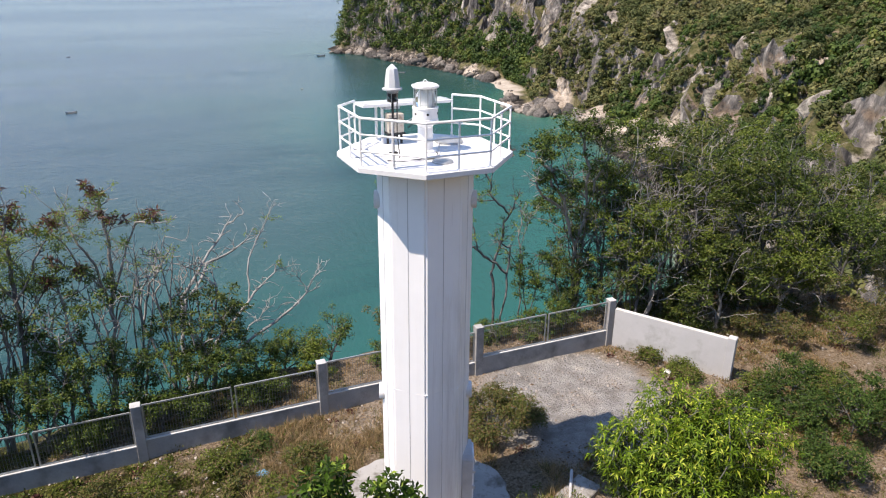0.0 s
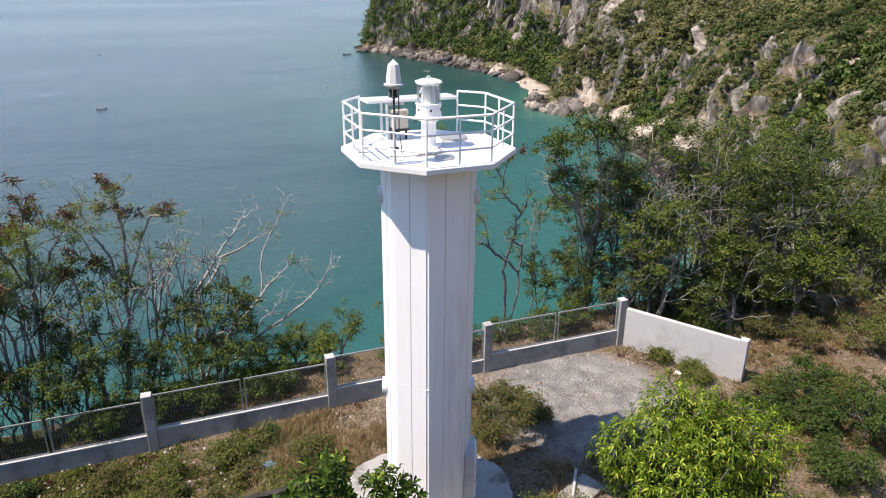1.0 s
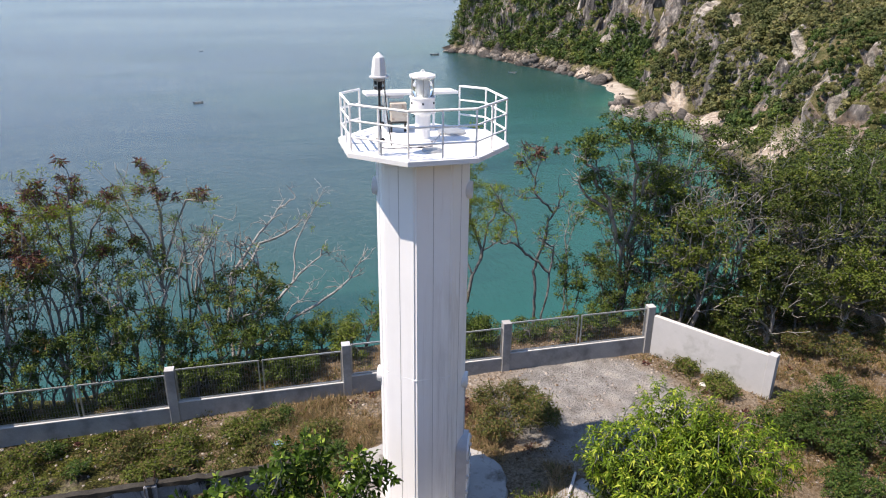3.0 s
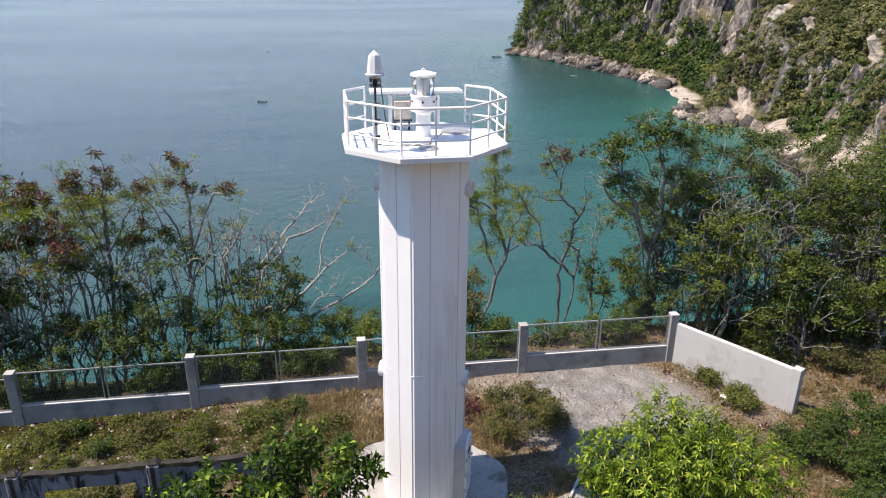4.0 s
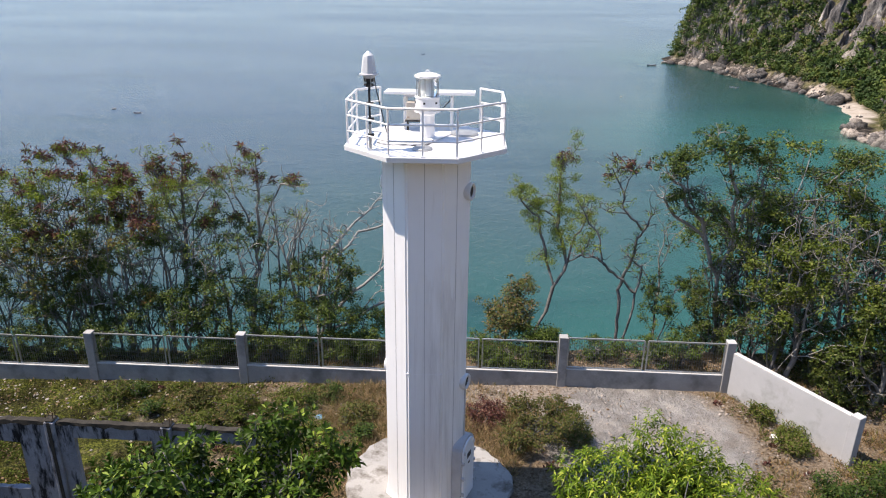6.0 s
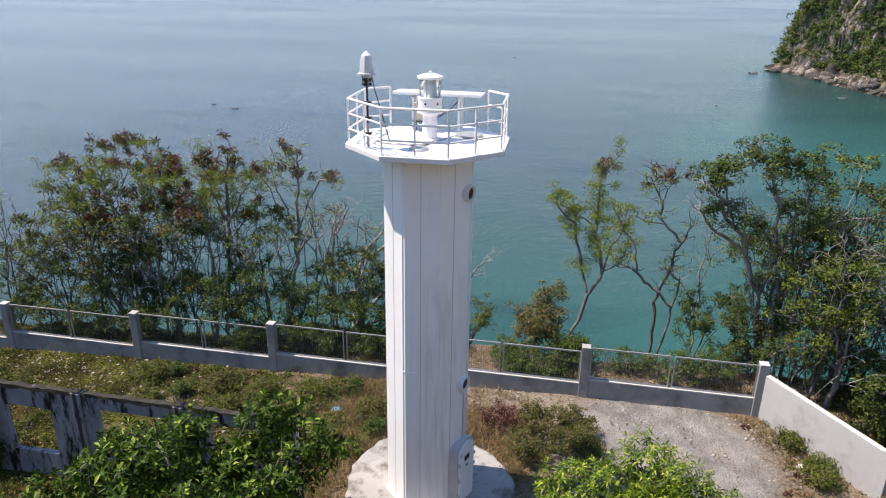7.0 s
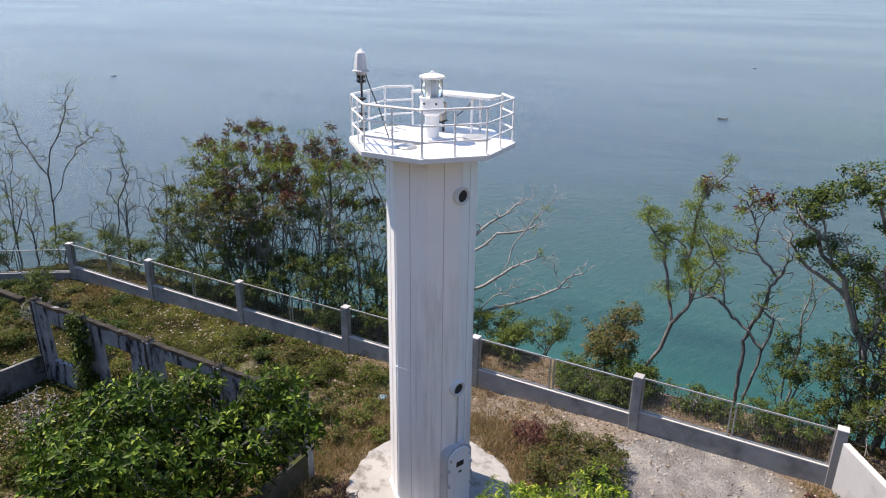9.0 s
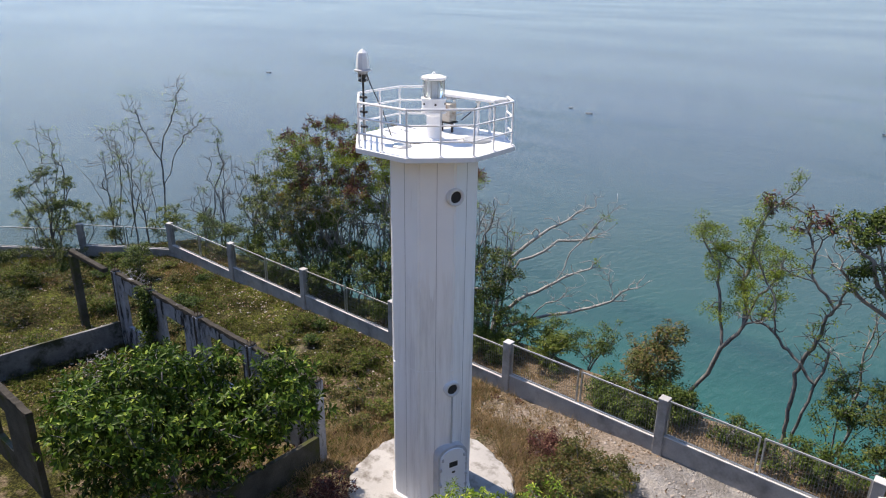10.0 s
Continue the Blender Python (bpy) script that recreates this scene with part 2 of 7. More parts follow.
def ground_material():
    m, n, l, b = material("hill_ground", 0.95, 0, 0.15)
    big = noise_fac(n, l, 0.35, 6, 0.6)
    mid = noise_fac(n, l, 1.7, 7, 0.65)
    fine = noise_fac(n, l, 14.0, 6, 0.7)
    soil = ramp(n, l, fine, [(0.3, (0.075, 0.056, 0.036)), (0.5, (0.255, 0.198, 0.137)), (0.64, (0.37, 0.305, 0.23)), (0.78, (0.55, 0.48, 0.4))])
    moss = ramp(n, l, fine, [(0.36, (0.012, 0.014, 0.006)), (0.47, (0.04, 0.045, 0.013)), (0.57, (0.11, 0.115, 0.03)), (0.67, (0.2, 0.18, 0.07)), (0.78, (0.34, 0.28, 0.18))])
    moss = mix(n, l, 1.0, moss, ramp(n, l, noise_fac(n, l, 0.9, 5, 0.6), [(0.38, (0.4, 0.38, 0.36)), (0.5, (0.95, 0.95, 0.9)), (0.62, (1.5, 1.65, 1.1))]), "MULTIPLY")
    g0 = n.new("ShaderNodeNewGeometry")
    s0 = n.new("ShaderNodeSeparateXYZ")
    l.new(g0.outputs["Position"], s0.inputs[0])
    west = n.new("ShaderNodeMath"); west.operation = "MULTIPLY_ADD"; l.new(s0.outputs[0], west.inputs[0]); west.inputs[1].default_value = -0.022; l.new(mid, west.inputs[2])
    c = mix(n, l, ramp(n, l, west.outputs[0], [(0.40, (0, 0, 0)), (0.56, (1, 1, 1))]), soil, moss)
    pale = ramp(n, l, fine, [(0.3, (0.2, 0.165, 0.13)), (0.5, (0.36, 0.31, 0.26)), (0.72, (0.55, 0.5, 0.44))])
    c = mix(n, l, ramp(n, l, big, [(0.58, (0, 0, 0)), (0.7, (0.7, 0.7, 0.7))]), c, pale)
    # crushed-stone yard in the corner of the fence
    geo = n.new("ShaderNodeNewGeometry")
    sep = n.new("ShaderNodeSeparateXYZ")
    l.new(geo.outputs["Position"], sep.inputs[0])

    def span(sock, mid_v, half):
        a = n.new("ShaderNodeMath"); a.operation = "SUBTRACT"; l.new(sock, a.inputs[0]); a.inputs[1].default_value = mid_v
        q = n.new("ShaderNodeMath"); q.operation = "DIVIDE"; l.new(a.outputs[0], q.inputs[0]); q.inputs[1].default_value = half
        p = n.new("ShaderNodeMath"); p.operation = "POWER"; l.new(q.outputs[0], p.inputs[0]); p.inputs[1].default_value = 2.0
        return p.outputs[0]
    # bare worn strip along the fence
    t0 = n.new("ShaderNodeMath"); t0.operation = "ADD"
    l.new(span(sep.outputs[0], 8.0, 4.5), t0.inputs[0]); l.new(span(sep.outputs[1], 17.3, 1.2), t0.inputs[1])
    t1 = n.new("ShaderNodeMath"); t1.operation = "ADD"; l.new(t0.outputs[0], t1.inputs[0]); l.new(mid, t1.inputs[1])
    t2 = n.new("ShaderNodeMath"); t2.operation = "MULTIPLY"; l.new(t1.outputs[0], t2.inputs[0]); t2.inputs[1].default_value = 0.5
    c = mix(n, l, ramp(n, l, t2.outputs[0], [(0.45, (0.9, 0.9, 0.9)), (0.75, (0, 0, 0))]), c, pale)
    s = n.new("ShaderNodeMath"); s.operation = "ADD"
    l.new(span(sep.outputs[0], 11.4, 3.0), s.inputs[0]); l.new(span(sep.outputs[1], 15.6, 3.0), s.inputs[1])
    w = n.new("ShaderNodeMath"); w.operation = "ADD"; l.new(s.outputs[0], w.inputs[0]); l.new(mid, w.inputs[1])
    sc = n.new("ShaderNodeMath"); sc.operation = "MULTIPLY"; l.new(w.outputs[0], sc.inputs[0]); sc.inputs[1].default_value = 0.58
    yard = ramp(n, l, sc.outputs[0], [(0.74, (1, 1, 1)), (0.95, (0, 0, 0))])
    peb = noise_fac(n, l, 55.0, 3, 0.7)
    grit = ramp(n, l, peb, [(0.3, (0.25, 0.25, 0.25)), (0.55, (0.43, 0.43, 0.425)), (0.75, (0.68, 0.675, 0.66))])
    blot = ramp(n, l, mid, [(0.35, (0.6, 0.58, 0.55)), (0.55, (0.95, 0.94, 0.93)), (0.72, (1.25, 1.2, 1.12))])
    grit = mix(n, l, 1.0, grit, blot, "MULTIPLY")
    grit = mix(n, l, ramp(n, l, big, [(0.56, (0, 0, 0)), (0.7, (0.45, 0.45, 0.45))]), grit, pale)
    c = mix(n, l, yard, c, grit)
    # bare limestone on the steep faces
    nz = n.new("ShaderNodeSeparateXYZ")
    l.new(geo.outputs["True Normal"], nz.inputs[0])
    rk = noise_fac(n, l, 0.09, 8, 0.65, (1, 1, 1.3))
    rf = noise_fac(n, l, 0.4, 10, 0.72, (1, 1, 1.4))
    rv = noise_fac(n, l, 0.33, 9, 0.7, (1.25, 1.25, 0.42))
    rock = ramp(n, l, rv, [(0.36, (0.03, 0.03, 0.033)), (0.45, (0.095, 0.09, 0.088)), (0.53, (0.165, 0.155, 0.148)), (0.59, (0.29, 0.27, 0.25)), (0.66, (0.56, 0.52, 0.47))])
    ochre = ramp(n, l, rf, [(0.34, (0.09, 0.06, 0.04)), (0.5, (0.27, 0.2, 0.145)), (0.62, (0.5, 0.41, 0.33))])
    rock = mix(n, l, ramp(n, l, rk, [(0.55, (0, 0, 0)), (0.64, (0.8, 0.8, 0.8))]), rock, ochre)
    steep = ramp(n, l, nz.outputs[2], [(0.46, (1, 1, 1)), (0.63, (0, 0, 0))])
    fs = ramp(n, l, rf, [(0.34, (0.03, 0.036, 0.014)), (0.46, (0.075, 0.078, 0.03)), (0.56, (0.14, 0.125, 0.065)), (0.68, (0.25, 0.21, 0.15))])
    out = n.new("ShaderNodeMath"); out.operation = "MULTIPLY"; l.new(sep.outputs[0], out.inputs[0]); out.inputs[1].default_value = 0.01
    c = mix(n, l, ramp(n, l, out.outputs[0], [(0.3, (0, 0, 0)), (0.42, (1, 1, 1))]), c, fs)
    lowz = n.new("ShaderNodeMath"); lowz.operation = "MULTIPLY_ADD"; l.new(sep.outputs[2], lowz.inputs[0]); lowz.inputs[1].default_value = -0.1; lowz.inputs[2].default_value = -1.9
    tide = ramp(n, l, lowz.outputs[0], [(0.57, (1, 1, 1)), (0.7, (0.42, 0.42, 0.42))])
    c = mix(n, l, steep, c, rock)
    sa = n.new("ShaderNodeAttribute"); sa.attribute_name = "scar"
    sm = n.new("ShaderNodeMath"); sm.operation = "MULTIPLY_ADD"; l.new(rf, sm.inputs[0]); sm.inputs[1].default_value = 0.9; l.new(sa.outputs["Fac"], sm.inputs[2])
    white = ramp(n, l, rf, [(0.36, (0.07, 0.066, 0.062)), (0.47, (0.22, 0.2, 0.175)), (0.55, (0.36, 0.33, 0.285)), (0.68, (0.56, 0.52, 0.47))])
    sn = n.new("ShaderNodeMath"); sn.operation = "MULTIPLY"; l.new(sm.outputs[0], sn.inputs[0]); sn.inputs[1].default_value = 0.5
    c = mix(n, l, ramp(n, l, sn.outputs[0], [(0.36, (0, 0, 0)), (0.48, (1, 1, 1))]), c, white)
    shore = ramp(n, l, rf, [(0.38, (0.016, 0.015, 0.014)), (0.46, (0.055, 0.05, 0.045)), (0.53, (0.135, 0.115, 0.1)), (0.59, (0.26, 0.225, 0.19)), (0.67, (0.47, 0.41, 0.35))])
    shore = mix(n, l, 1.0, shore, tide, "MULTIPLY")
    pale_rock = ramp(n, l, rf, [(0.36, (0.16, 0.13, 0.105)), (0.48, (0.38, 0.325, 0.27)), (0.6, (0.56, 0.5, 0.43)), (0.72, (0.7, 0.64, 0.57))])
    beach = ramp(n, l, rf, [(0.35, (0.34, 0.3, 0.25)), (0.65, (0.52, 0.47, 0.41))])
    for key, col in (("rocky", shore), ("cream", pale_rock), ("sand", beach)):
        za = n.new("ShaderNodeAttribute"); za.attribute_name = key
        c = mix(n, l, za.outputs["Fac"], c, col)
    l.new(c, b.inputs["Base Color"])
    add = n.new("ShaderNodeMath"); add.operation = "MULTIPLY_ADD"; l.new(fine, add.inputs[0]); add.inputs[1].default_value = 0.25; l.new(rf, add.inputs[2])
    bump(n, l, b, add.outputs[0], 0.85, 0.8)
    return m


def sea_material():
    m, n, l, b = material("sea_water", 0.2, 0, 0.155)
    at = n.new("ShaderNodeAttribute")
    at.attribute_name = "shoal"
    shallow = ramp(n, l, at.outputs["Fac"], [(0.0, (0.036, 0.062, 0.1)), (0.1, (0.034, 0.062, 0.088)), (0.28, (0.03, 0.07, 0.075)), (0.55, (0.018, 0.084, 0.077)), (0.86, (0.014, 0.104, 0.09)), (0.955, (0.03, 0.13, 0.1)), (0.985, (0.062, 0.150, 0.112)), (1.0, (0.186, 0.186, 0.140))])
    patch = noise_fac(n, l, 0.03, 5, 0.55, (0.45, 1.5, 1.0))
    c = mix(n, l, ramp(n, l, patch, [(0.52, (0, 0, 0)), (0.68, (0.55, 0.55, 0.55))]), shallow, (0.006, 0.035, 0.045))
    # "deep" darkens water off the headland: the cliff's reflection painted into its colour
    cliff_mirror = n.new("ShaderNodeAttribute"); cliff_mirror.attribute_name = "deep"
    c = mix(n, l, cliff_mirror.outputs["Fac"], c, (0.008, 0.05, 0.045))
    l.new(c, b.inputs["Base Color"])
    w1 = noise_fac(n, l, 1.1, 7, 0.66, (1.0, 0.45, 1.0))
    w2 = noise_fac(n, l, 0.07, 3, 0.5, (0.6, 1.0, 1.0))
    s = n.new("ShaderNodeMath"); s.operation = "MULTIPLY_ADD"; l.new(w2, s.inputs[0]); s.inputs[1].default_value = 1.5; l.new(w1, s.inputs[2])
    bump(n, l, b, s.outputs[0], 0.75, 0.24)
    wind = noise_fac(n, l, 0.008, 4, 0.5, (0.5, 1.2, 1.0))
    calm = n.new("ShaderNodeMapRange"); l.new(wind, calm.inputs["Value"])
    for key, value in (("From Min", 0.36), ("From Max", 0.64), ("To Min", 0.23), ("To Max", 0.262)):
        calm.inputs[key].default_value = value
    l.new(calm.outputs["Result"], b.inputs["Roughness"])
    return m


M_GROUND = ground_material()
M_SEA = sea_material()


# ---- mesh helpers ----
def link_mesh(name, me, mat, parent=None, label="", smooth=False):
    if mat:
        me.materials.append(mat)
    if smooth:
        me.polygons.foreach_set("use_smooth", [True] * len(me.polygons))
    ob = new(name, me)
    if parent:
        ob.parent = parent
    if label:
        ob["label"] = label
    return ob


def part(name, bm, mat, parent=None, label="", smooth=False):
    me = bpy.data.meshes.new(name)
    bm.normal_update()
    bm.to_mesh(me)
    bm.free()
    return link_mesh(name, me, mat, parent, label, smooth)


def thing(name, at, label, category, group="", rz=0.0):
    ob = new(name)
    ob.empty_display_size = 0.2
    ob.matrix_basis = pose(*at, 0, 0, rz)
    return tagged(ob, label, category, group)


def box(bm, x0, x1, y0, y1, z0, z1, bevel=0.0, m=None):
    geom = bmesh.ops.create_cube(bm, size=1.0, matrix=Matrix.LocRotScale(((x0 + x1) / 2, (y0 + y1) / 2, (z0 + z1) / 2), None, (x1 - x0, y1 - y0, z1 - z0)))
    vs = geom["verts"]
    if bevel:
        es = list({e for v in vs for e in v.link_edges})
        r = bmesh.ops.bevel(bm, geom=es, offset=bevel, segments=1, affect="EDGES")
        vs = list({v for f in r["faces"] for v in f.verts} | {v for v in vs if v.is_valid})
    if m:
        bmesh.ops.transform(bm, matrix=m, verts=[v for v in vs if v.is_valid])
    return bm


def tube(bm, pts, r, sides=8, cap=True):
    """A round bar along points; r a number or one per point."""
    pts = [Vector(p) for p in pts]
    rs = r if isinstance(r, (list, tuple)) else [r] * len(pts)
    rings = []
    for i, p in enumerate(pts):
        d = (pts[min(i + 1, len(pts) - 1)] - pts[max(i - 1, 0)]).normalized()
        side = d.cross(Vector((0, 0, 1)) if abs(d.z) < 0.95 else Vector((1, 0, 0))).normalized()
        up = side.cross(d)
        rings.append([bm.verts.new(p + rs[i] * (math.cos(a) * side + math.sin(a) * up)) for a in [2 * math.pi * k / sides for k in range(sides)]])
    for a, q in zip(rings, rings[1:]):
        for k in range(sides):
            bm.faces.new((a[k], a[(k + 1) % sides], q[(k + 1) % sides], q[k]))
    if cap:
        bm.faces.new(rings[0][::-1])
        bm.faces.new(rings[-1])
    return bm


def lathe(bm, profile, sides=24, at=(0, 0, 0), turn=0.0):
    """Turn (radius, z) pairs round the z axis."""
    rings = []
    for r, z in profile:
        rings.append([bm.verts.new((at[0] + r * math.cos(turn + 2 * math.pi * k / sides), at[1] + r * math.sin(turn + 2 * math.pi * k / sides), at[2] + z)) for k in range(sides)])
    for a, q in zip(rings, rings[1:]):
        for k in range(sides):
            bm.faces.new((a[k], a[(k + 1) % sides], q[(k + 1) % sides], q[k]))
    bm.faces.new(rings[0][::-1])
    bm.faces.new(rings[-1])
    return bm


def mesh_arrays(name, verts, faces):
    """A mesh from an array of places and an array of faces of one size."""
    me = bpy.data.meshes.new(name)
    n, k = faces.shape
    me.vertices.add(len(verts))
    me.vertices.foreach_set("co", np.ascontiguousarray(verts, dtype=np.float32).ravel())
    me.loops.add(n * k)
    me.loops.foreach_set("vertex_index", np.ascontiguousarray(faces, dtype=np.int32).ravel())
    me.polygons.add(n)
    me.polygons.foreach_set("loop_start", np.arange(0, n * k, k, dtype=np.int32))
    me.polygons.foreach_set("loop_total", np.full(n, k, dtype=np.int32))
    me.update(calc_edges=True)
    return me


def unit(v):
    return v / np.maximum(np.linalg.norm(v, axis=1, keepdims=True), 1e-9)


def leaves_mesh(name, base, along, length, width, rng, droop=0.25, fold=0.25):
    """Leaves with a midrib fold and a drooping tip: base places, directions, sizes."""
    n = len(base)
    d = unit(along)
    side = unit(np.cross(d, unit(rng.normal(size=(n, 3)) * 0.6 + np.array([0, 0, 1.0]))))
    up = np.cross(side, d)
    L, W = np.broadcast_to(length, n)[:, None], np.broadcast_to(width, n)[:, None]
    mid = base + d * L * 0.5 + up * (-fold) * W * 0.3
    tip = base + d * L + np.array([0, 0, -1.0]) * L * droop
    lft, rgt = mid + side * W * 0.5 + up * fold * W, mid - side * W * 0.5 + up * fold * W
    v = np.stack([base, lft, mid, rgt, tip], 1).reshape(-1, 3)
    i = np.arange(n)[:, None] * 5
    f = np.concatenate([i + [0, 1, 2], i + [0, 2, 3], i + [1, 4, 2], i + [2, 4, 3]])
    return mesh_arrays(name, v, f)


def cards_mesh(name, base, along, length, width, rng, face=None):
    """Plain pointed leaves, two triangles each."""
    n = len(base)
    d = unit(along)
    side = unit(np.cross(d, rng.normal(size=(n, 3)) if face is None else face))
    L, W = np.broadcast_to(length, n)[:, None], np.broadcast_to(width, n)[:, None]
    mid = base + d * L * 0.45
    v = np.stack([base, mid + side * W * 0.5, base + d * L, mid - side * W * 0.5], 1).reshape(-1, 3)
    return mesh_arrays(name, v, np.arange(n)[:, None] * 4 + np.array([0, 1, 2, 3]))


# ---- land and sea ----
COAST = np.array([(-900, 20), (-260, 10), (-120, 26), (-50, 43), (-15, 47), (15, 46), (40, 50), (62, 63), (84, 95), (100, 132), (110, 158), (116, 172), (117, 179), (108, 181), (104, 189), (106, 200), (113, 211), (118, 222), (125, 246),
                  (124, 258), (121, 282), (118, 297), (113, 306), (109, 328), (105, 350), (93, 366), (97, 385), (110, 402), (180, 470), (900, 800)], float)


def coast_distance(x, y):
    """Metres to the waterline, inland positive."""
    best = np.full(x.shape, 1e9)
    for (ax, ay), (bx, by) in zip(COAST, COAST[1:]):
        ux, uy = bx - ax, by - ay
        s = np.clip(((x - ax) * ux + (y - ay) * uy) / (ux * ux + uy * uy), 0, 1)
        best = np.minimum(best, np.hypot(x - ax - s * ux, y - ay - s * uy))
    poly = np.vstack([COAST, [(900, -900), (-900, -900)]])
    inside = np.zeros(x.shape, bool)
    for (ax, ay), (bx, by) in zip(poly, np.roll(poly, -1, 0)):
        if ay != by:
            inside ^= ((ay > y) != (by > y)) & (x < (bx - ax) * (y - ay) / (by - ay) + ax)
    return np.where(inside, best, -best) + 1.5 * waves(x, y, 77, 8.0, 4) * smooth01(60, 80, x)


def waves(x, y, seed, size, octaves=5):
    """Smooth value noise in arrays, about -1 to 1."""
    r = np.random.RandomState(seed)
    tab = r.rand(64, 64)
    out, amp, tot = 0, 1.0, 0
    for o in range(octaves):
        u, v = x / size * 2 ** o + 17.3 * o, y / size * 2 ** o + 5.1 * o
        i, j = np.floor(u).astype(int), np.floor(v).astype(int)
        fu, fv = u - i, v - j
        fu, fv = fu * fu * (3 - 2 * fu), fv * fv * (3 - 2 * fv)
        a, b_, c_, d_ = tab[i % 64, j % 64], tab[(i + 1) % 64, j % 64], tab[i % 64, (j + 1) % 64], tab[(i + 1) % 64, (j + 1) % 64]
        out = out + amp * ((a * (1 - fu) + b_ * fu) * (1 - fv) + (c_ * (1 - fu) + d_ * fu) * fv - 0.5) * 2
        tot += amp
        amp *= 0.55
    return out / tot * 1.6


def smooth01(a, b, x):
    t = np.clip((x - a) / (b - a), 0, 1)
    return t * t * (3 - 2 * t)


def yard_level(x):
    return np.interp(x, [-60, -30, -16.6, -11.1, -6, -0.9, 4.2, 8.9, 14.3, 22, 40], [-3.6, -1.8, -0.85, -0.56, -0.38, -0.22, -0.02, 0.13, 0.17, 0.4, 0.7])


def land_height(x, y):
    x, y = np.asarray(x, float), np.asarray(y, float)
    d = coast_distance(x, y)
    off = np.hypot(x - 5, y - 8)
    edge = np.maximum(y - 20.6 - 0.9 * waves(x, y, 3, 5.0, 3), 0.75 * (-22 - x) + 0.66 * (y - 16))
    edge = np.maximum(edge, 0.8 * (x - 27) + 0.45 * (y - 14))
    near = yard_level(x) + 0.05 * waves(x, y, 5, 1.6, 4) * smooth01(2.8, 4.0, np.hypot(x - 5.43, y - 13.13)) - 0.72 * np.maximum(edge, 0) ** 1.05
    rough = waves(x, y, 8, 26.0, 6)
    dd = d + (5.5 * rough + 3.2 * waves(x, y, 9, 8.0, 4) + 1.8 * waves(x, y, 10, 3.4, 3)) * smooth01(3, 14, d)
    g = np.interp(dd, [-60, 0, 4, 10, 15, 24, 34, 60, 120, 300], [-9, 0, 2.4, 5.5, 13, 26, 31, 44, 62, 95])
    g2 = np.interp(dd, [-60, 0, 2, 5, 10, 16, 20, 27, 40, 60, 120, 300], [-9, 0, 1.6, 4.6, 6.5, 11, 15, 33, 40, 48, 66, 98])
    g = g + (g2 - g) * smooth01(195, 225, y)
    g3 = np.interp(dd, [-60, 0, 4, 7, 11, 16, 30, 60, 120, 300], [-9, 0, 2, 5, 21, 35, 45, 55, 70, 100])
    g = g + (g3 - g) * smooth01(312, 338, y)
    cove = smooth01(172, 182, y) * (1 - smooth01(244, 256, y))
    g = g * (1 - cove * (1 - smooth01(7, 12, d)) * 0.8)
    far = SEA + g + 1.6 * waves(x, y, 11, 9.0, 5) * smooth01(3, 12, d)
    hill = smooth01(34, 80, off + 30 * smooth01(0, -60, y))
    out = np.where(hill > 0, np.maximum(near, SEA + (far - SEA) * hill), near)
    return np.where(d > 0, np.maximum(out, SEA + np.minimum(0.25 * d, 1.0)), np.minimum(SEA + 0.2 * d, out * 0 + SEA - 0.02))


# pale limestone scars where the scrub has slipped: x, y, half-width
SCARS = [(116.8, 116.4, 3.0), (109, 90, 2.8), (97, 78, 2.0), (90, 63.6, 2.8), (134, 160, 3.2), (145.5, 244, 5.0), (139.5, 207, 4.5), (138, 192, 3.0), (136, 271, 4.5), (113, 125, 2.6), (106, 111, 1.8)]


def scar_share(x, y):
    best = np.zeros(np.shape(x))
    for cx, cy, w in SCARS:
        best = np.maximum(best, 1 - smooth01(0.35, 1.15, np.hypot(x - cx, (y - cy) * 0.8) / w))
    return best


def shore_masks(x, y, d):
    """Beach sand, cream slipped rock and broken shore rock along the bay, each 0 to 1."""
    n = waves(x, y, 62, 5.0, 4)
    sand = (1 - smooth01(4.5, 7.5, d + 2.2 * n)) * smooth01(203, 212, y + 2 * n) * (1 - smooth01(243, 248, y))
    cream = np.zeros(np.shape(x))
    for cx, cy, rx, ry in ((119.5, 188, 4.5, 5.5), (105, 124, 4, 7), (119, 168, 5, 7), (110.5, 145, 4.5, 9), (125, 266, 2.5, 4), (123, 305, 2.5, 4)):
        cream = np.maximum(cream, 1 - smooth01(0.6, 1.1, np.hypot((x - cx) / rx, (y - cy) / ry) + 0.3 * n))
    reach = np.interp(y, [60, 180, 200, 215, 240, 262, 298, 312, 345, 380], [3.0, 5.0, 7.0, 3.5, 4.0, 3.5, 4.0, 5.5, 5.5, 5.0])
    rocky = 1 - smooth01(0.8, 1.25, (d + 1.5 * n) / reach)
    return sand, cream, rocky


def level(x, y):
    return float(land_height(np.array([x]), np.array([y]))[0])


def axis(*runs):
    """Grid lines: (start, stop, step) runs joined."""
    return np.unique(np.concatenate([np.arange(a, b, s) for a, b, s in runs]))


gx = axis((-900, -200, 60), (-200, -60, 10), (-60, -26, 2), (-26, 28, 0.3), (28, 60, 1.2), (60, 95, 1.5), (95, 170, 1.15), (170, 260, 5), (260, 901, 40))
gy = axis((-900, -100, 80), (-100, -10, 8), (-10, 2, 1.0), (2, 26, 0.3), (26, 60, 1.5), (60, 150, 1.6), (150, 410, 1.3), (410, 560, 8), (560, 901, 40))
GX, GY = np.meshgrid(gx, gy)
GZ = land_height(GX, GY)
crag = smooth01(50, 75, GX) * smooth01(2, 7, GZ - SEA)
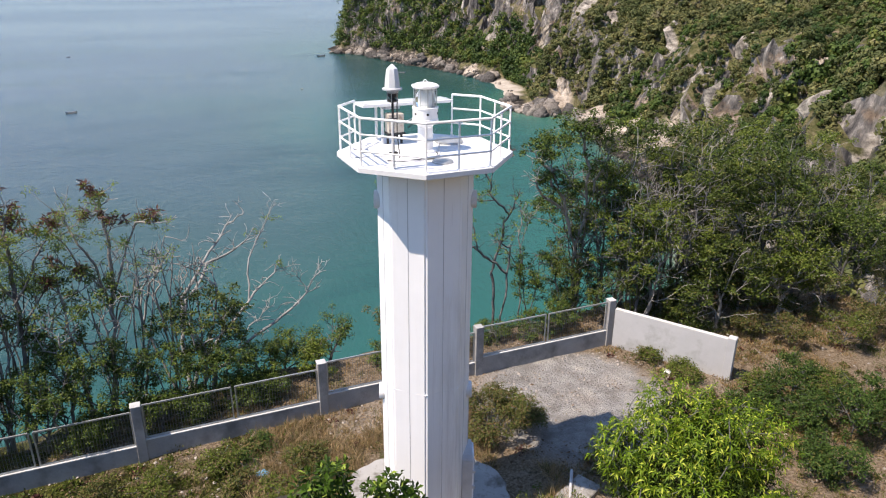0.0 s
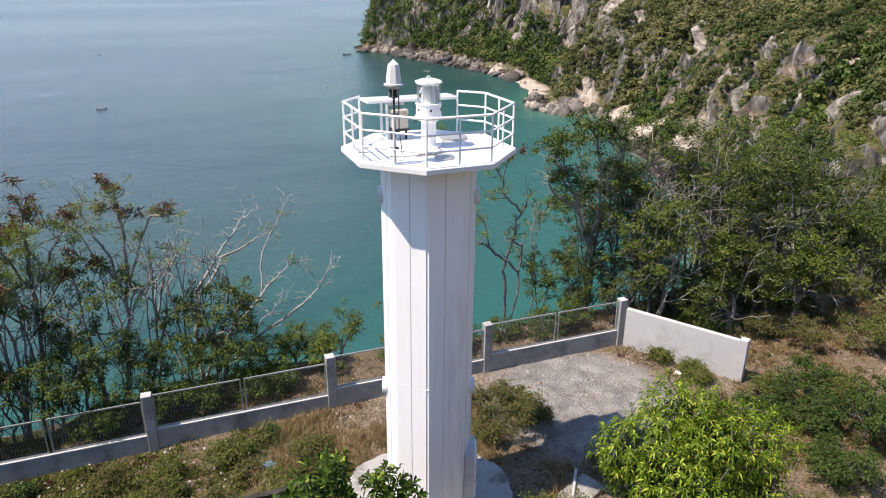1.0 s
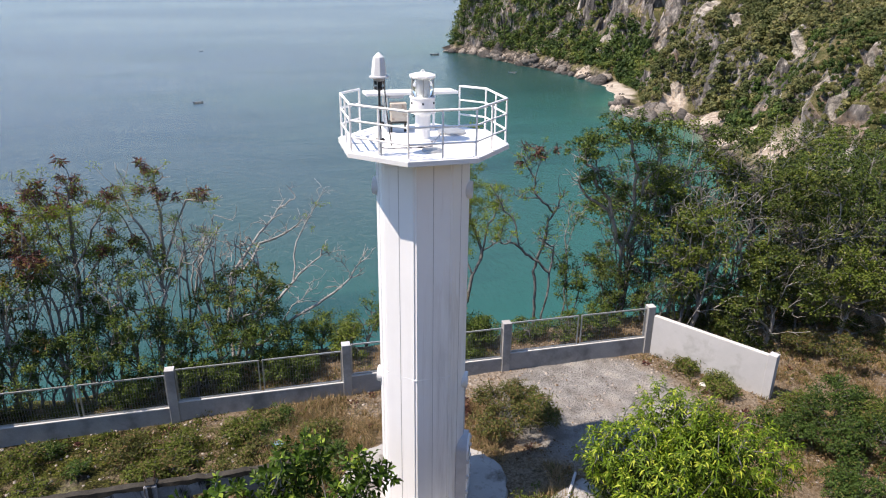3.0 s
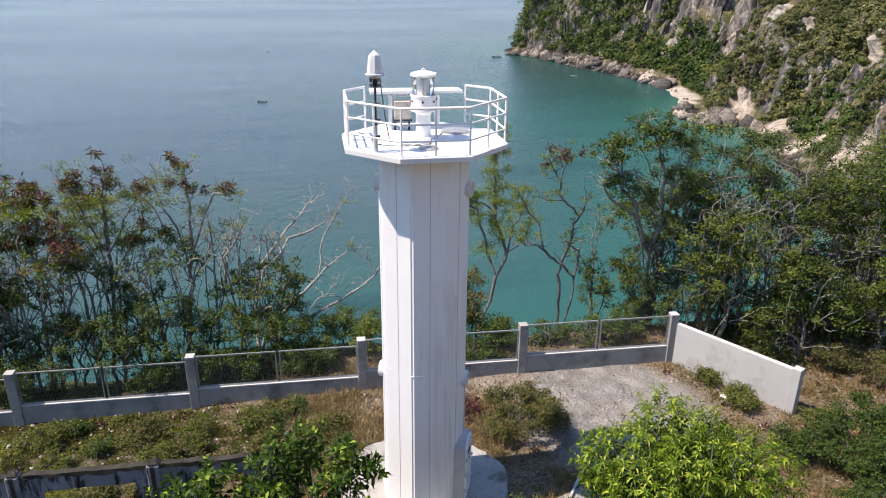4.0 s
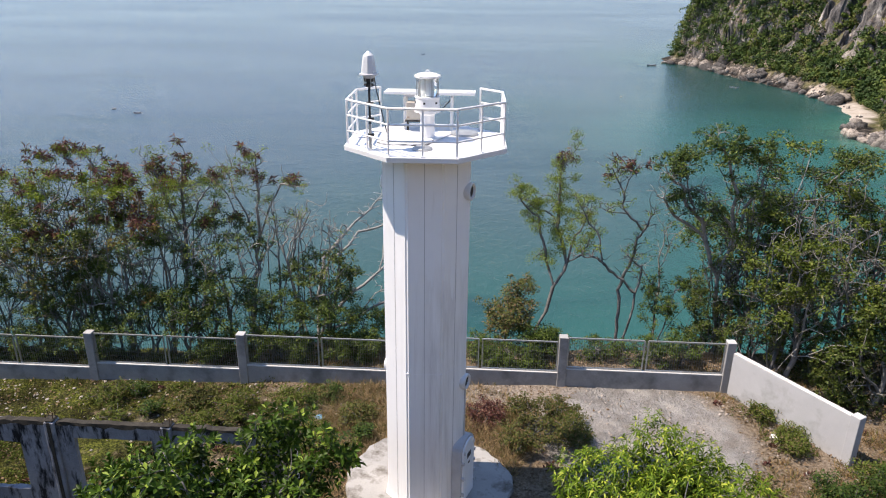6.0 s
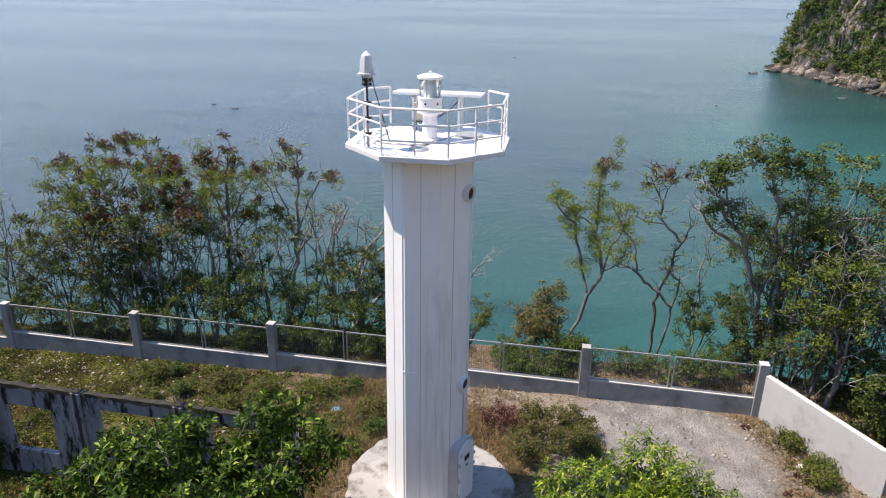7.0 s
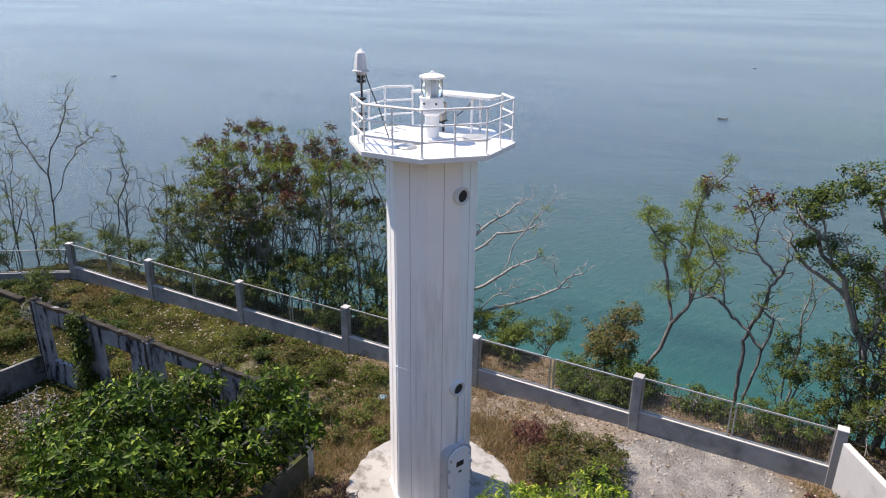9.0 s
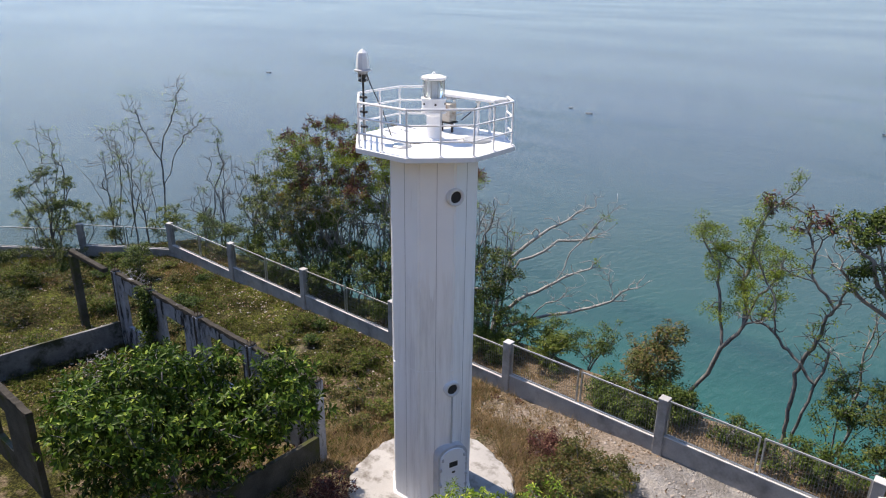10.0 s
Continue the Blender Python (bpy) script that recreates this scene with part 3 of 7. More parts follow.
jx = crag * (0.5 * waves(GX, GY, 21, 4.0, 2) + 2.2 * waves(GY, GZ * 1.3, 23, 8.0, 4))
jy = crag * (0.5 * waves(GX, GY, 22, 4.0, 2) + 2.2 * waves(GX, GZ * 1.3, 24, 8.0, 4))
gv = np.stack([GX + jx, GY + jy, GZ], -1).reshape(-1, 3)
nx_, ny_ = len(gx), len(gy)
ii = (np.arange(ny_ - 1)[:, None] * nx_ + np.arange(nx_ - 1)[None, :]).ravel()
ground = link_mesh("ground", mesh_arrays("ground", gv, np.stack([ii, ii + 1, ii + 1 + nx_, ii + nx_], 1)), M_GROUND)
ground.data.polygons.foreach_set("use_smooth", (gv[ii, 0] < 45))
ground.data.attributes.new("scar", "FLOAT", "POINT").data.foreach_set("value", scar_share(GX, GY).ravel().astype(np.float32))
for key_, mask_ in zip(("sand", "cream", "rocky"), shore_masks(GX, GY, coast_distance(GX, GY))):
    ground.data.attributes.new(key_, "FLOAT", "POINT").data.foreach_set("value", (mask_ * (GX > 60)).ravel().astype(np.float32))
tagged(ground, "dry grassy hilltop with crushed stone, falling to limestone sea cliffs", "ground", kind="structure")

# the sea, one sheet to the horizon, with its shoals near the shore
sx = axis((-4800, -1000, 400), (-1000, -300, 50), (-300, 220, 5), (220, 600, 40), (600, 4801, 400))
sy = axis((-1200, -60, 120), (-60, 460, 5), (460, 1000, 40), (1000, 4801, 400))
SX, SY = np.meshgrid(sx, sy)
sv = np.stack([SX, SY, np.full(SX.shape, SEA)], -1).reshape(-1, 3)
k = len(sx)
ii = (np.arange(len(sy) - 1)[:, None] * k + np.arange(k - 1)[None, :]).ravel()
sea_me = mesh_arrays("sea", sv, np.stack([ii, ii + 1, ii + 1 + k, ii + k], 1))
shoal = (0.25 + 0.75 * smooth01(-110, 25, SX)) * (1 - 0.8 * smooth01(190, 330, SY)) * np.exp(np.minimum(coast_distance(SX, SY) * (1 + 0.35 * waves(SX, SY, 31, 60.0, 3)), 0) / (68.0 + 40.0 * smooth01(20, 90, SX)))
sea_me.attributes.new("shoal", "FLOAT", "POINT").data.foreach_set("value", shoal.ravel().astype(np.float32))
# share of painted cliff reflection in the water off the headland, not depth
deep = smooth01(130, 260, SY) * smooth01(40, 75, SX) * np.exp(np.minimum(coast_distance(SX, SY), 0) / 38.0) * (1 - 0.85 * smooth01(-16, -3, coast_distance(SX, SY)) * (1 - smooth01(250, 290, SY)))
sea_me.attributes.new("deep", "FLOAT", "POINT").data.foreach_set("value", deep.ravel().astype(np.float32))
sea = tagged(link_mesh("water", sea_me, M_SEA), "calm blue-grey sea, turquoise in the shallows", "sea", kind="structure")

# ---- the light tower ----
TX, TY = 5.43, 13.13
CORNER = radians(-111.0)
BASE, DECK, SHAFT = 0.22, 9.06, 1.0


def radial(angle, r, z):
    return Vector((r * math.cos(radians(angle)), r * math.sin(radians(angle)), z))


tower = thing("lighthouse", (TX, TY, BASE), "tall white octagonal steel lighthouse on a concrete apron", "lighthouse")


def up(z):
    return z - BASE


bm = bmesh.new()
lathe(bm, [(SHAFT + 0.05, 0.0), (SHAFT, 0.05), (SHAFT, up(8.95))], 8, turn=CORNER)
bmesh.ops.bevel(bm, geom=[e for e in bm.edges if abs(e.verts[0].co.z - e.verts[1].co.z) > 2], offset=0.035, segments=2, affect="EDGES")
part("shaft", bm, M_SHAFT, tower)
for k in range(8):          # weld seam down the middle of each side
    bm = bmesh.new()
    a = -111.0 + 22.5 + 45 * k
    c, s = math.cos(radians(a)), math.sin(radians(a))
    r = SHAFT * math.cos(radians(22.5))
    box(bm, -0.004, 0.005, -0.0065, 0.0065, 0.06, up(8.94), m=Matrix.Translation((r * c, r * s, 0)) @ Matrix.Rotation(radians(a), 4, "Z"))
    part("seam", bm, M_SEAM, tower)
bm = bmesh.new()            # girth weld
lathe(bm, [(SHAFT - 0.001, up(3.95)), (SHAFT + 0.0025, up(3.953)), (SHAFT + 0.0025, up(3.959)), (SHAFT - 0.001, up(3.962))], 8, turn=CORNER)
part("girth_weld", bm, M_PAINT, tower)
bm = bmesh.new()
lathe(bm, [(SHAFT + 0.06, up(8.9)), (1.73, up(8.945)), (1.77, up(8.96)), (1.77, up(DECK) - 0.01), (1.76, up(DECK)), (0.3, up(DECK) + 0.012)], 8, turn=CORNER)
platform = part("platform", bm, M_DECK, tower, "white steel deck with worn paint")
for a in (-133, -88, -43, 2, 47, 92, 137, 182):      # brackets under the deck
    bm = bmesh.new()
    v = [bm.verts.new(radial(a, r, up(z)) + Vector((-math.sin(radians(a)), math.cos(radians(a)), 0)) * w) for w in (-0.012, 0.012) for r, z in ((0.9, 8.93), (1.28, 8.92), (0.9, 8.82))]
    bm.faces.new(v[:3]); bm.faces.new(v[5:2:-1])
    for i in range(3):
        bm.faces.new((v[i], v[(i + 1) % 3], v[3 + (i + 1) % 3], v[3 + i]))
    part("bracket", bm, M_PAINT, tower)

# portholes and door on the seaward-left corner of the shaft
for a, z in ((-21, 8.06), (-21, 3.48), (-201, 8.06), (-201, 3.48)):
    M4 = Matrix.Translation(radial(a, 0.92, up(z))) @ Matrix.Rotation(radians(a), 4, "Z") @ Matrix.Rotation(radians(90), 4, "Y")
    bm = bmesh.new()
    lathe(bm, [(0.165, -0.12), (0.19, 0.0), (0.19, 0.125), (0.18, 0.135), (0.135, 0.135), (0.13, 0.118), (0.128, 0.085)], 28)
    bmesh.ops.transform(bm, matrix=M4, verts=bm.verts)
    ph = part("porthole", bm, M_FLANGE, tower, "open round porthole with a grey flange", True)
    # flat black disc paints the shade inside the ring
    bm = bmesh.new()
    bmesh.ops.create_circle(bm, cap_ends=True, radius=0.129, segments=28, matrix=M4 @ Matrix.Translation((0, 0, 0.092)))
    part("opening", bm, M_BLACK, ph, "black disc painted for the dark hole")

DOOR = Matrix.Translation(radial(-21, 0.0, 0)) @ Matrix.Rotation(radians(-21), 4, "Z")


def arch(bm, w, h, d0, d1):
    """A slab with a round head, standing in the y-z plane, from depth d0 to d1."""
    pts = [(-w / 2, 0), (w / 2, 0)] + [(w / 2 * math.cos(t), h - w / 2 * 0.75 + w / 2 * 0.75 * math.sin(t)) for t in np.linspace(0, math.pi, 15)]
    a = [bm.verts.new((d0, y, z)) for y, z in pts]
    b_ = [bm.verts.new((d1, y, z)) for y, z in pts]
    bm.faces.new(a[::-1]); bm.faces.new(b_)
    for i in range(len(pts)):
        j = (i + 1) % len(pts)
        bm.faces.new((a[i], a[j], b_[j], b_[i]))


bm = bmesh.new(); arch(bm, 0.78, 1.76, 0.86, 1.10)
bmesh.ops.transform(bm, matrix=DOOR, verts=bm.verts)
door = part("door", bm, M_SEAM, tower, "closed arched steel door in a deep grey frame")
bm = bmesh.new(); arch(bm, 0.66, 1.66, 1.10, 1.14)
bmesh.ops.translate(bm, vec=(0, 0, 0.03), verts=bm.verts)
bmesh.ops.transform(bm, matrix=DOOR, verts=bm.verts)
part("leaf", bm, M_PAINT, door)
bm = bmesh.new(); box(bm, 1.135, 1.146, -0.11, 0.11, 1.2, 1.34, m=DOOR); part("vision_slot", bm, M_BLACK, door)
bm = bmesh.new(); box(bm, 1.135, 1.15, -0.04, 0.05, 1.02, 1.07, 0.004, m=DOOR); part("lock_plate", bm, M_BLACK, door)
for y, z in ((-0.34, 0.3), (-0.34, 0.75), (-0.34, 1.2), (0.34, 0.3), (0.34, 0.6), (0.34, 0.9), (0.34, 1.2), (0.29, 1.46), (-0.29, 1.46)):
    bm = bmesh.new(); box(bm, 1.09, 1.17, y - 0.025, y + 0.025, z - 0.04, z + 0.04, 0.006, m=DOOR); part("dog_clip", bm, M_SEAM, door)
bm = bmesh.new(); tube(bm, [DOOR @ Vector((0.99, 0.02, z)) for z in (1.76, 3.1)], 0.02, 8); part("conduit", bm, M_SEAM, tower)

# railing: posts at the corners and mid-sides, three rails, open behind the solar panel
RR = 1.69


def rail_point(a, z):
    rel = ((a + 111 + 22.5) % 45) - 22.5
    return radial(a, RR * math.cos(radians(22.5)) / math.cos(radians(22.5 - abs(rel))), z)


rail_angles = [136.5 - 360 + 22.5 * i for i in range(13)]
for a in rail_angles:
    bm = bmesh.new()
    p = rail_point(a, up(DECK))
    tube(bm, [p, p + Vector((0, 0, 0.9))], 0.021, 8)
    post = part("railing_post", bm, M_RAIL, tower)
    bm = bmesh.new()
    box(bm, -0.05, 0.05, -0.04, 0.04, 0.0, 0.018, 0.004, m=Matrix.Translation(p) @ Matrix.Rotation(radians(a), 4, "Z"))
    part("foot_plate", bm, M_RAIL, post)
for h in (0.9, 0.6, 0.29):
    bm = bmesh.new()
    tube(bm, [rail_point(a, up(DECK) + h) for a in rail_angles], 0.025 if h > 0.8 else 0.02, 8)
    part("rail", bm, M_RAIL, tower)
bm = bmesh.new()
lathe(bm, [(0.30, 0.0), (0.30, 0.05), (0.27, 0.055), (0.0, 0.06)][:3] + [(0.05, 0.06)], 28, at=(0.75, 0.55, up(DECK) + 0.005))
part("hatch_cover", bm, M_STEEL, tower, "round grey steel hatch cover")
bm = bmesh.new()
lathe(bm, [(0.2, 0.0), (0.2, 0.03), (0.17, 0.05), (0.05, 0.055)], 24, at=(-0.02, -0.95, up(DECK) + 0.004))
part("vent_cap", bm, M_STEEL, tower, "low round vent cap")
bm = bmesh.new()
tube(bm, [(-0.9, -0.6, up(DECK) + 0.03), (-0.4, -0.75, up(DECK) + 0.03), (0.1, -0.5, up(DECK) + 0.03), (0.5, 0.5, up(DECK) + 0.03)], 0.012, 6)
part("deck_cable", bm, M_SEAM, tower)
for y in (-0.35, 0.0, 0.3):
    bm = bmesh.new(); box(bm, -1.42, -0.75, y - 0.012, y + 0.012, up(DECK) + 0.002, up(DECK) + 0.016, m=Matrix.Rotation(radians(-14), 4, "Z")); part("deck_rib", bm, M_SEAM, tower)

# main lantern in the middle of the deck
bm = bmesh.new(); tube(bm, [(-0.98, -0.52, up(DECK) + 0.022), (-0.7, -0.66, up(DECK) + 0.022), (-0.42, -0.62, up(DECK) + 0.022), (-0.13, -0.7, up(DECK) + 0.022), (0.06, -0.6, up(DECK) + 0.022), (0.14, -0.25, up(DECK) + 0.03)], 0.011, 6); part("cable", bm, M_BLACK, tower, "loose black cable")
lantern = thing("navigation_lantern", (TX, TY, DECK + 0.01), "white marine lantern with clear glass on the deck", "lantern")
bm = bmesh.new(); lathe(bm, [(0.24, 0.0), (0.24, 0.03), (0.155, 0.05), (0.15, 0.50), (0.19, 0.55), (0.27, 0.57), (0.27, 0.605)], 28); part("pedestal", bm, M_RAIL, lantern)
bm = bmesh.new(); lathe(bm, [(0.245, 0.607), (0.262, 0.62), (0.262, 0.65), (0.25, 0.66), (0.25, 0.85), (0.262, 0.86), (0.262, 0.885), (0.22, 0.89)], 28); drum = part("drum", bm, M_RAIL, lantern)
for a in (-100, -40, 20, 80, 140, 200):
    bm = bmesh.new(); box(bm, 0.245, 0.262, -0.02, 0.02, 0.75, 0.79, 0.003, m=Matrix.Rotation(radians(a), 4, "Z")); part("latch", bm, M_BLACK, drum)
bm = bmesh.new(); lathe(bm, [(0.205, 0.892), (0.205, 1.25)], 28); part("glass", bm, M_GLASS, lantern, "clear glass drum", True).visible_shadow = False
bm = bmesh.new(); lathe(bm, [(0.10, 0.892), (0.11, 0.95), (0.12, 1.03), (0.115, 1.13), (0.09, 1.24)], 24); part("lens", bm, M_LENS, lantern, "pale fresnel lens", True)
for k in range(10):
    bm = bmesh.new(); p = radial(36 * k + 10, 0.222, 0.885); tube(bm, [p, p + Vector((0, 0, 0.375))], 0.009, 6); part("glass_bar", bm, M_STEEL, lantern)
bm = bmesh.new(); lathe(bm, [(0.235, 1.252), (0.25, 1.265), (0.248, 1.30), (0.19, 1.335), (0.1, 1.355), (0.02, 1.36)], 28); cap = part("cap", bm, M_RAIL, lantern)
for k in range(8):
    bm = bmesh.new(); box(bm, 0.225, 0.27, -0.035, 0.035, 1.262, 1.315, 0.012, m=Matrix.Rotation(radians(45 * k + 12), 4, "Z")); part("cap_lug", bm, M_RAIL, cap)
bm = bmesh.new(); tube(bm, [(0.04 * math.cos(t), 0, 1.355 + 0.05 * math.sin(t)) for t in np.linspace(0, math.pi, 9)], 0.009, 6); part("lifting_ring", bm, M_RAIL, cap)

# small beacon on a pole clamped to the rail
MX, MY = 4.40, 12.10
beacon = thing("beacon", (MX, MY, DECK), "small pale faceted beacon on a black pole clamped to the railing", "beacon")
bm = bmesh.new(); tube(bm, [(0, 0, 0.0), (0.0, 0, 1.27)], 0.022, 8); part("pole", bm, M_BLACK, beacon)
bm = bmesh.new(); tube(bm, [(0, 0, 0.0), (0.0, 0, 0.5)], 0.031, 8); part("pole_sleeve", bm, M_STEEL, beacon)
for z in (0.29, 0.6, 0.9):
    bm = bmesh.new(); box(bm, -0.075, 0.075, -0.045, 0.045, z - 0.022, z + 0.022, 0.005); part("clamp", bm, M_BLACK, beacon)
bm = bmesh.new(); lathe(bm, [(0.03, 1.20), (0.10, 1.23), (0.10, 1.26), (0.045, 1.27), (0.045, 1.30), (0.085, 1.31), (0.095, 1.37)], 12); bracket = part("bracket", bm, M_BLACK, beacon)
for k in range(6):
    bm = bmesh.new(); p = radial(60 * k, 0.095, 1.22); tube(bm, [p, p + Vector((0, 0, 0.15))], 0.009, 5); part("bolt", bm, M_STEEL, bracket)
bm = bmesh.new(); lathe(bm, [(0.09, 1.371), (0.11, 1.39), (0.11, 1.415), (0.18, 1.43), (0.18, 1.455), (0.135, 1.47)], 12); part("collar", bm, M_SEAM, beacon)
bm = bmesh.new(); lathe(bm, [(0.142, 1.472), (0.138, 1.54), (0.115, 1.72), (0.10, 1.79), (0.012, 1.87)], 8); part("dome", bm, M_LENS, beacon, "pale grey faceted dome")
bm = bmesh.new(); tube(bm, [(0.1, 0.0, 1.42), (0.12, 0.1, 1.15), (0.2, 0.35, 0.6), (0.3, 0.5, 0.05)], 0.011, 6); part("cable", bm, M_BLACK, beacon)

# long solar panel over a battery box
panel = thing("solar_panel", (5.4, 14.28, DECK), "long flat pale solar panel on steel legs at the deck's edge", "solar panel")
PM = Matrix.Translation((0, 0, 0.80)) @ Matrix.Rotation(radians(-3), 4, "X")
bm = bmesh.new(); box(bm, -0.99, 0.99, -0.32, 0.32, -0.03, 0.03, 0.006, m=PM); part("frame", bm, M_RAIL, panel)
bm = bmesh.new(); box(bm, -0.96, 0.96, -0.29, 0.29, 0.031, 0.036, m=PM); part("cell_glass", bm, M_CELL, panel, "glossy grey cell glass")
bm = bmesh.new(); box(bm, -0.5, -0.2, -0.3, 0.3, -0.09, -0.031, 0.006, m=PM); part("junction_box", bm, M_SEAM, panel)
for x in (-0.55, 0.48):
    for y in (-0.2, 0.22):
        bm = bmesh.new(); box(bm, x - 0.025, x + 0.025, y - 0.025, y + 0.025, 0.0, 0.78, 0.004); part("leg", bm, M_RAIL, panel)
    bm = bmesh.new(); box(bm, x - 0.02, x + 0.02, -0.31, 0.31, 0.735, 0.765, 0.004); part("bearer", bm, M_SEAM, panel)
bm = bmesh.new(); tube(bm, [(0.48, -0.2, 0.7), (0.3, -0.25, 0.5), (0.02, -0.2, 0.3)], 0.012, 6); part("cable", bm, M_BLACK, panel)
bm = bmesh.new(); tube(bm, [(-0.55, -0.2, 0.2), (0.48, -0.2, 0.65)], 0.01, 6); part("brace", bm, M_STEEL, panel)
battery = thing("battery_box", (5.08, 13.98, DECK), "weathered beige equipment box on a stand under the solar panel", "equipment box")
bm = bmesh.new(); box(bm, -0.17, 0.17, -0.12, 0.12, 0.25, 0.64, 0.01); part("body", bm, M_BOX, battery)
bm = bmesh.new(); box(bm, -0.13, 0.13, -0.128, -0.121, 0.3, 0.59, 0.002); part("lid", bm, M_BOX, battery)
for x in (-0.15, 0.15):
    bm = bmesh.new(); box(bm, x - 0.02, x + 0.02, -0.02, 0.02, 0.0, 0.24); part("leg", bm, M_BLACK, battery)
bm = bmesh.new(); box(bm, -0.2, 0.2, -0.14, 0.14, 0.22, 0.248); part("shelf", bm, M_BLACK, battery)

# concrete apron round the foot
bm = bmesh.new()
lathe(bm, [(2.14, -0.5), (2.12, 0.18), (2.08, 0.22), (0.4, 0.22)], 56, at=(TX, TY, 0), turn=CORNER)
for v in bm.verts:
    q = Vector((v.co.x - TX, v.co.y - TY, 0))
    if q.length > 1:
        v.co += q.normalized() * 0.09 * math.sin(3.1 * math.atan2(q.y, q.x) + 1.0) + q.normalized() * 0.03 * math.sin(9 * math.atan2(q.y, q.x)) + q.normalized() * 0.03 * math.sin(23 * math.atan2(q.y, q.x) + 2)
tagged(part("apron", bm, M_APRON), "pale round concrete apron round the lighthouse foot", "pavement", kind="structure")

# ---- boundary fence ----
FY = 18.2
post_xy = [(14.35, FY), (9.27, FY), (4.14, FY), (-0.95, FY), (-5.98, FY), (-11.1, FY), (-16.4, FY), (-20.3, 15.5), (-24.2, 12.7)]
fence = thing("fence", (0, FY, 0), "grey concrete fence with wire-mesh panels along the cliff edge", "fence")
F0 = fence.matrix_basis.inverted()
tops = [float(yard_level(np.array(x))) + 1.76 for x, y in post_xy]
for i, (x, y) in enumerate(post_xy):
    bm = bmesh.new()
    turn = 0 if i < 6 else (18 if i == 6 else 36)
    mm = F0 @ Matrix.Translation((x, y, 0)) @ Matrix.Rotation(radians(turn), 4, "Z")
    box(bm, -0.13, 0.13, -0.13, 0.13, tops[i] - 2.0, tops[i] - 0.03, 0.01, m=mm)
    post = part("post", bm, M_CONC, fence)
    bm = bmesh.new()
    box(bm, -0.135, 0.135, -0.135, 0.135, tops[i] - 0.03, tops[i], 0.008, m=mm)
    part("post_cap", bm, M_PLASTER, post, "pale cap")
for i in range(len(post_xy) - 1):
    (x1, y1), (x0, y0) = post_xy[i], post_xy[i + 1]
    z0 = min(tops[i], tops[i + 1])          # level bays that step down from post to post
    run = math.hypot(x1 - x0, y1 - y0)
    mm = F0 @ Matrix.Translation((x0, y0, 0)) @ Matrix.Rotation(math.atan2(y1 - y0, x1 - x0), 4, "Z")

    def shear(bm):
        for v in bm.verts:
            v.co.z += z0
        bmesh.ops.transform(bm, matrix=mm, verts=bm.verts)
        return bm
    bm = bmesh.new(); box(bm, 0.13, run - 0.13, -0.075, 0.075, -2.5, -1.14, 0.008); part("base_wall", shear(bm), M_CONC, fence)
    bm = bmesh.new(); box(bm, 0.13, run - 0.13, -0.078, 0.03, -1.139, -1.112); part("coping", shear(bm), M_COPING, fence, "pale coping")
    mid = run / 2
    for a, b_ in ((0.16, mid - 0.06), (mid + 0.06, run - 0.16)):
        bm = bmesh.new()
        for z in (-1.08, -0.06):
            box(bm, a, b_, -0.02, 0.02, z - 0.02, z + 0.02)
        for x in (a, b_):
            box(bm, x - 0.02, x + 0.02, -0.018, 0.018, -1.11, -0.06)
        pf = part("panel_frame", shear(bm), M_STEEL, fence, "grey steel panel frame")
        n = int((b_ - a) / 0.075)
        xs = a + 0.04 + np.arange(n) * 0.075
        v, f = [], []
        for x in xs:
            j = len(v)
            w = 0.005
            v += [(x - w, 0, -1.07), (x + w, 0, -1.07), (x + w, 0, -0.07), (x - w, 0, -0.07), (x, w, -1.07), (x, -w, -1.07), (x, -w, -0.07), (x, w, -0.07)]
            f += [(j, j + 1, j + 2, j + 3), (j + 4, j + 5, j + 6, j + 7)]
        for z in np.arange(-1.0, -0.1, 0.15):
            j = len(v)
            v += [(a, 0.003, z - 0.003), (b_, 0.003, z - 0.003), (b_, 0.003, z + 0.003), (a, 0.003, z + 0.003)]
            f += [(j, j + 1, j + 2, j + 3)]
        v = np.array(v)
        v[:, 2] += z0
        me = mesh_arrays("wire_mesh", v, np.array(f))
        me.transform(mm)
        link_mesh("wire_mesh", me, M_WIRE, pf)["kind"] = "stuff"

# plain wall that closes the yard
wall = thing("boundary_wall", (14.35, FY - 0.13, 0.0), "pale plastered concrete boundary wall with an end pier", "wall")
W0 = wall.matrix_basis.inverted()
wx, wy = 16.55, 14.78
wl = math.hypot(wx - 14.4, wy - 18.1)
mm = W0 @ Matrix.Translation((14.4, 18.1, 0)) @ Matrix.Rotation(math.atan2(wy - 18.1, wx - 14.4), 4, "Z")
bm = bmesh.new(); box(bm, 0.1, wl - 0.12, -0.08, 0.08, -0.6, 1.62, 0.01, m=mm); part("wall_panel", bm, M_PLASTER, wall)
bm = bmesh.new(); box(bm, 0.1, wl - 0.12, -0.082, 0.084, 1.621, 1.65, 0.005, m=mm); part("coping", bm, M_COPING, wall)
bm = bmesh.new(); box(bm, wl - 0.119, wl + 0.14, -0.14, 0.14, -0.6, 1.72, 0.01, m=mm); part("end_pier", bm, M_PLASTER, wall)

# ---- roofless ruin ----
RY = 12.05
ruin = thing("ruined_building", (-3.2, RY, -0.3), "roofless ruined concrete building with black mould on blue-white plaster", "ruin")
R0 = ruin.matrix_basis.inverted()


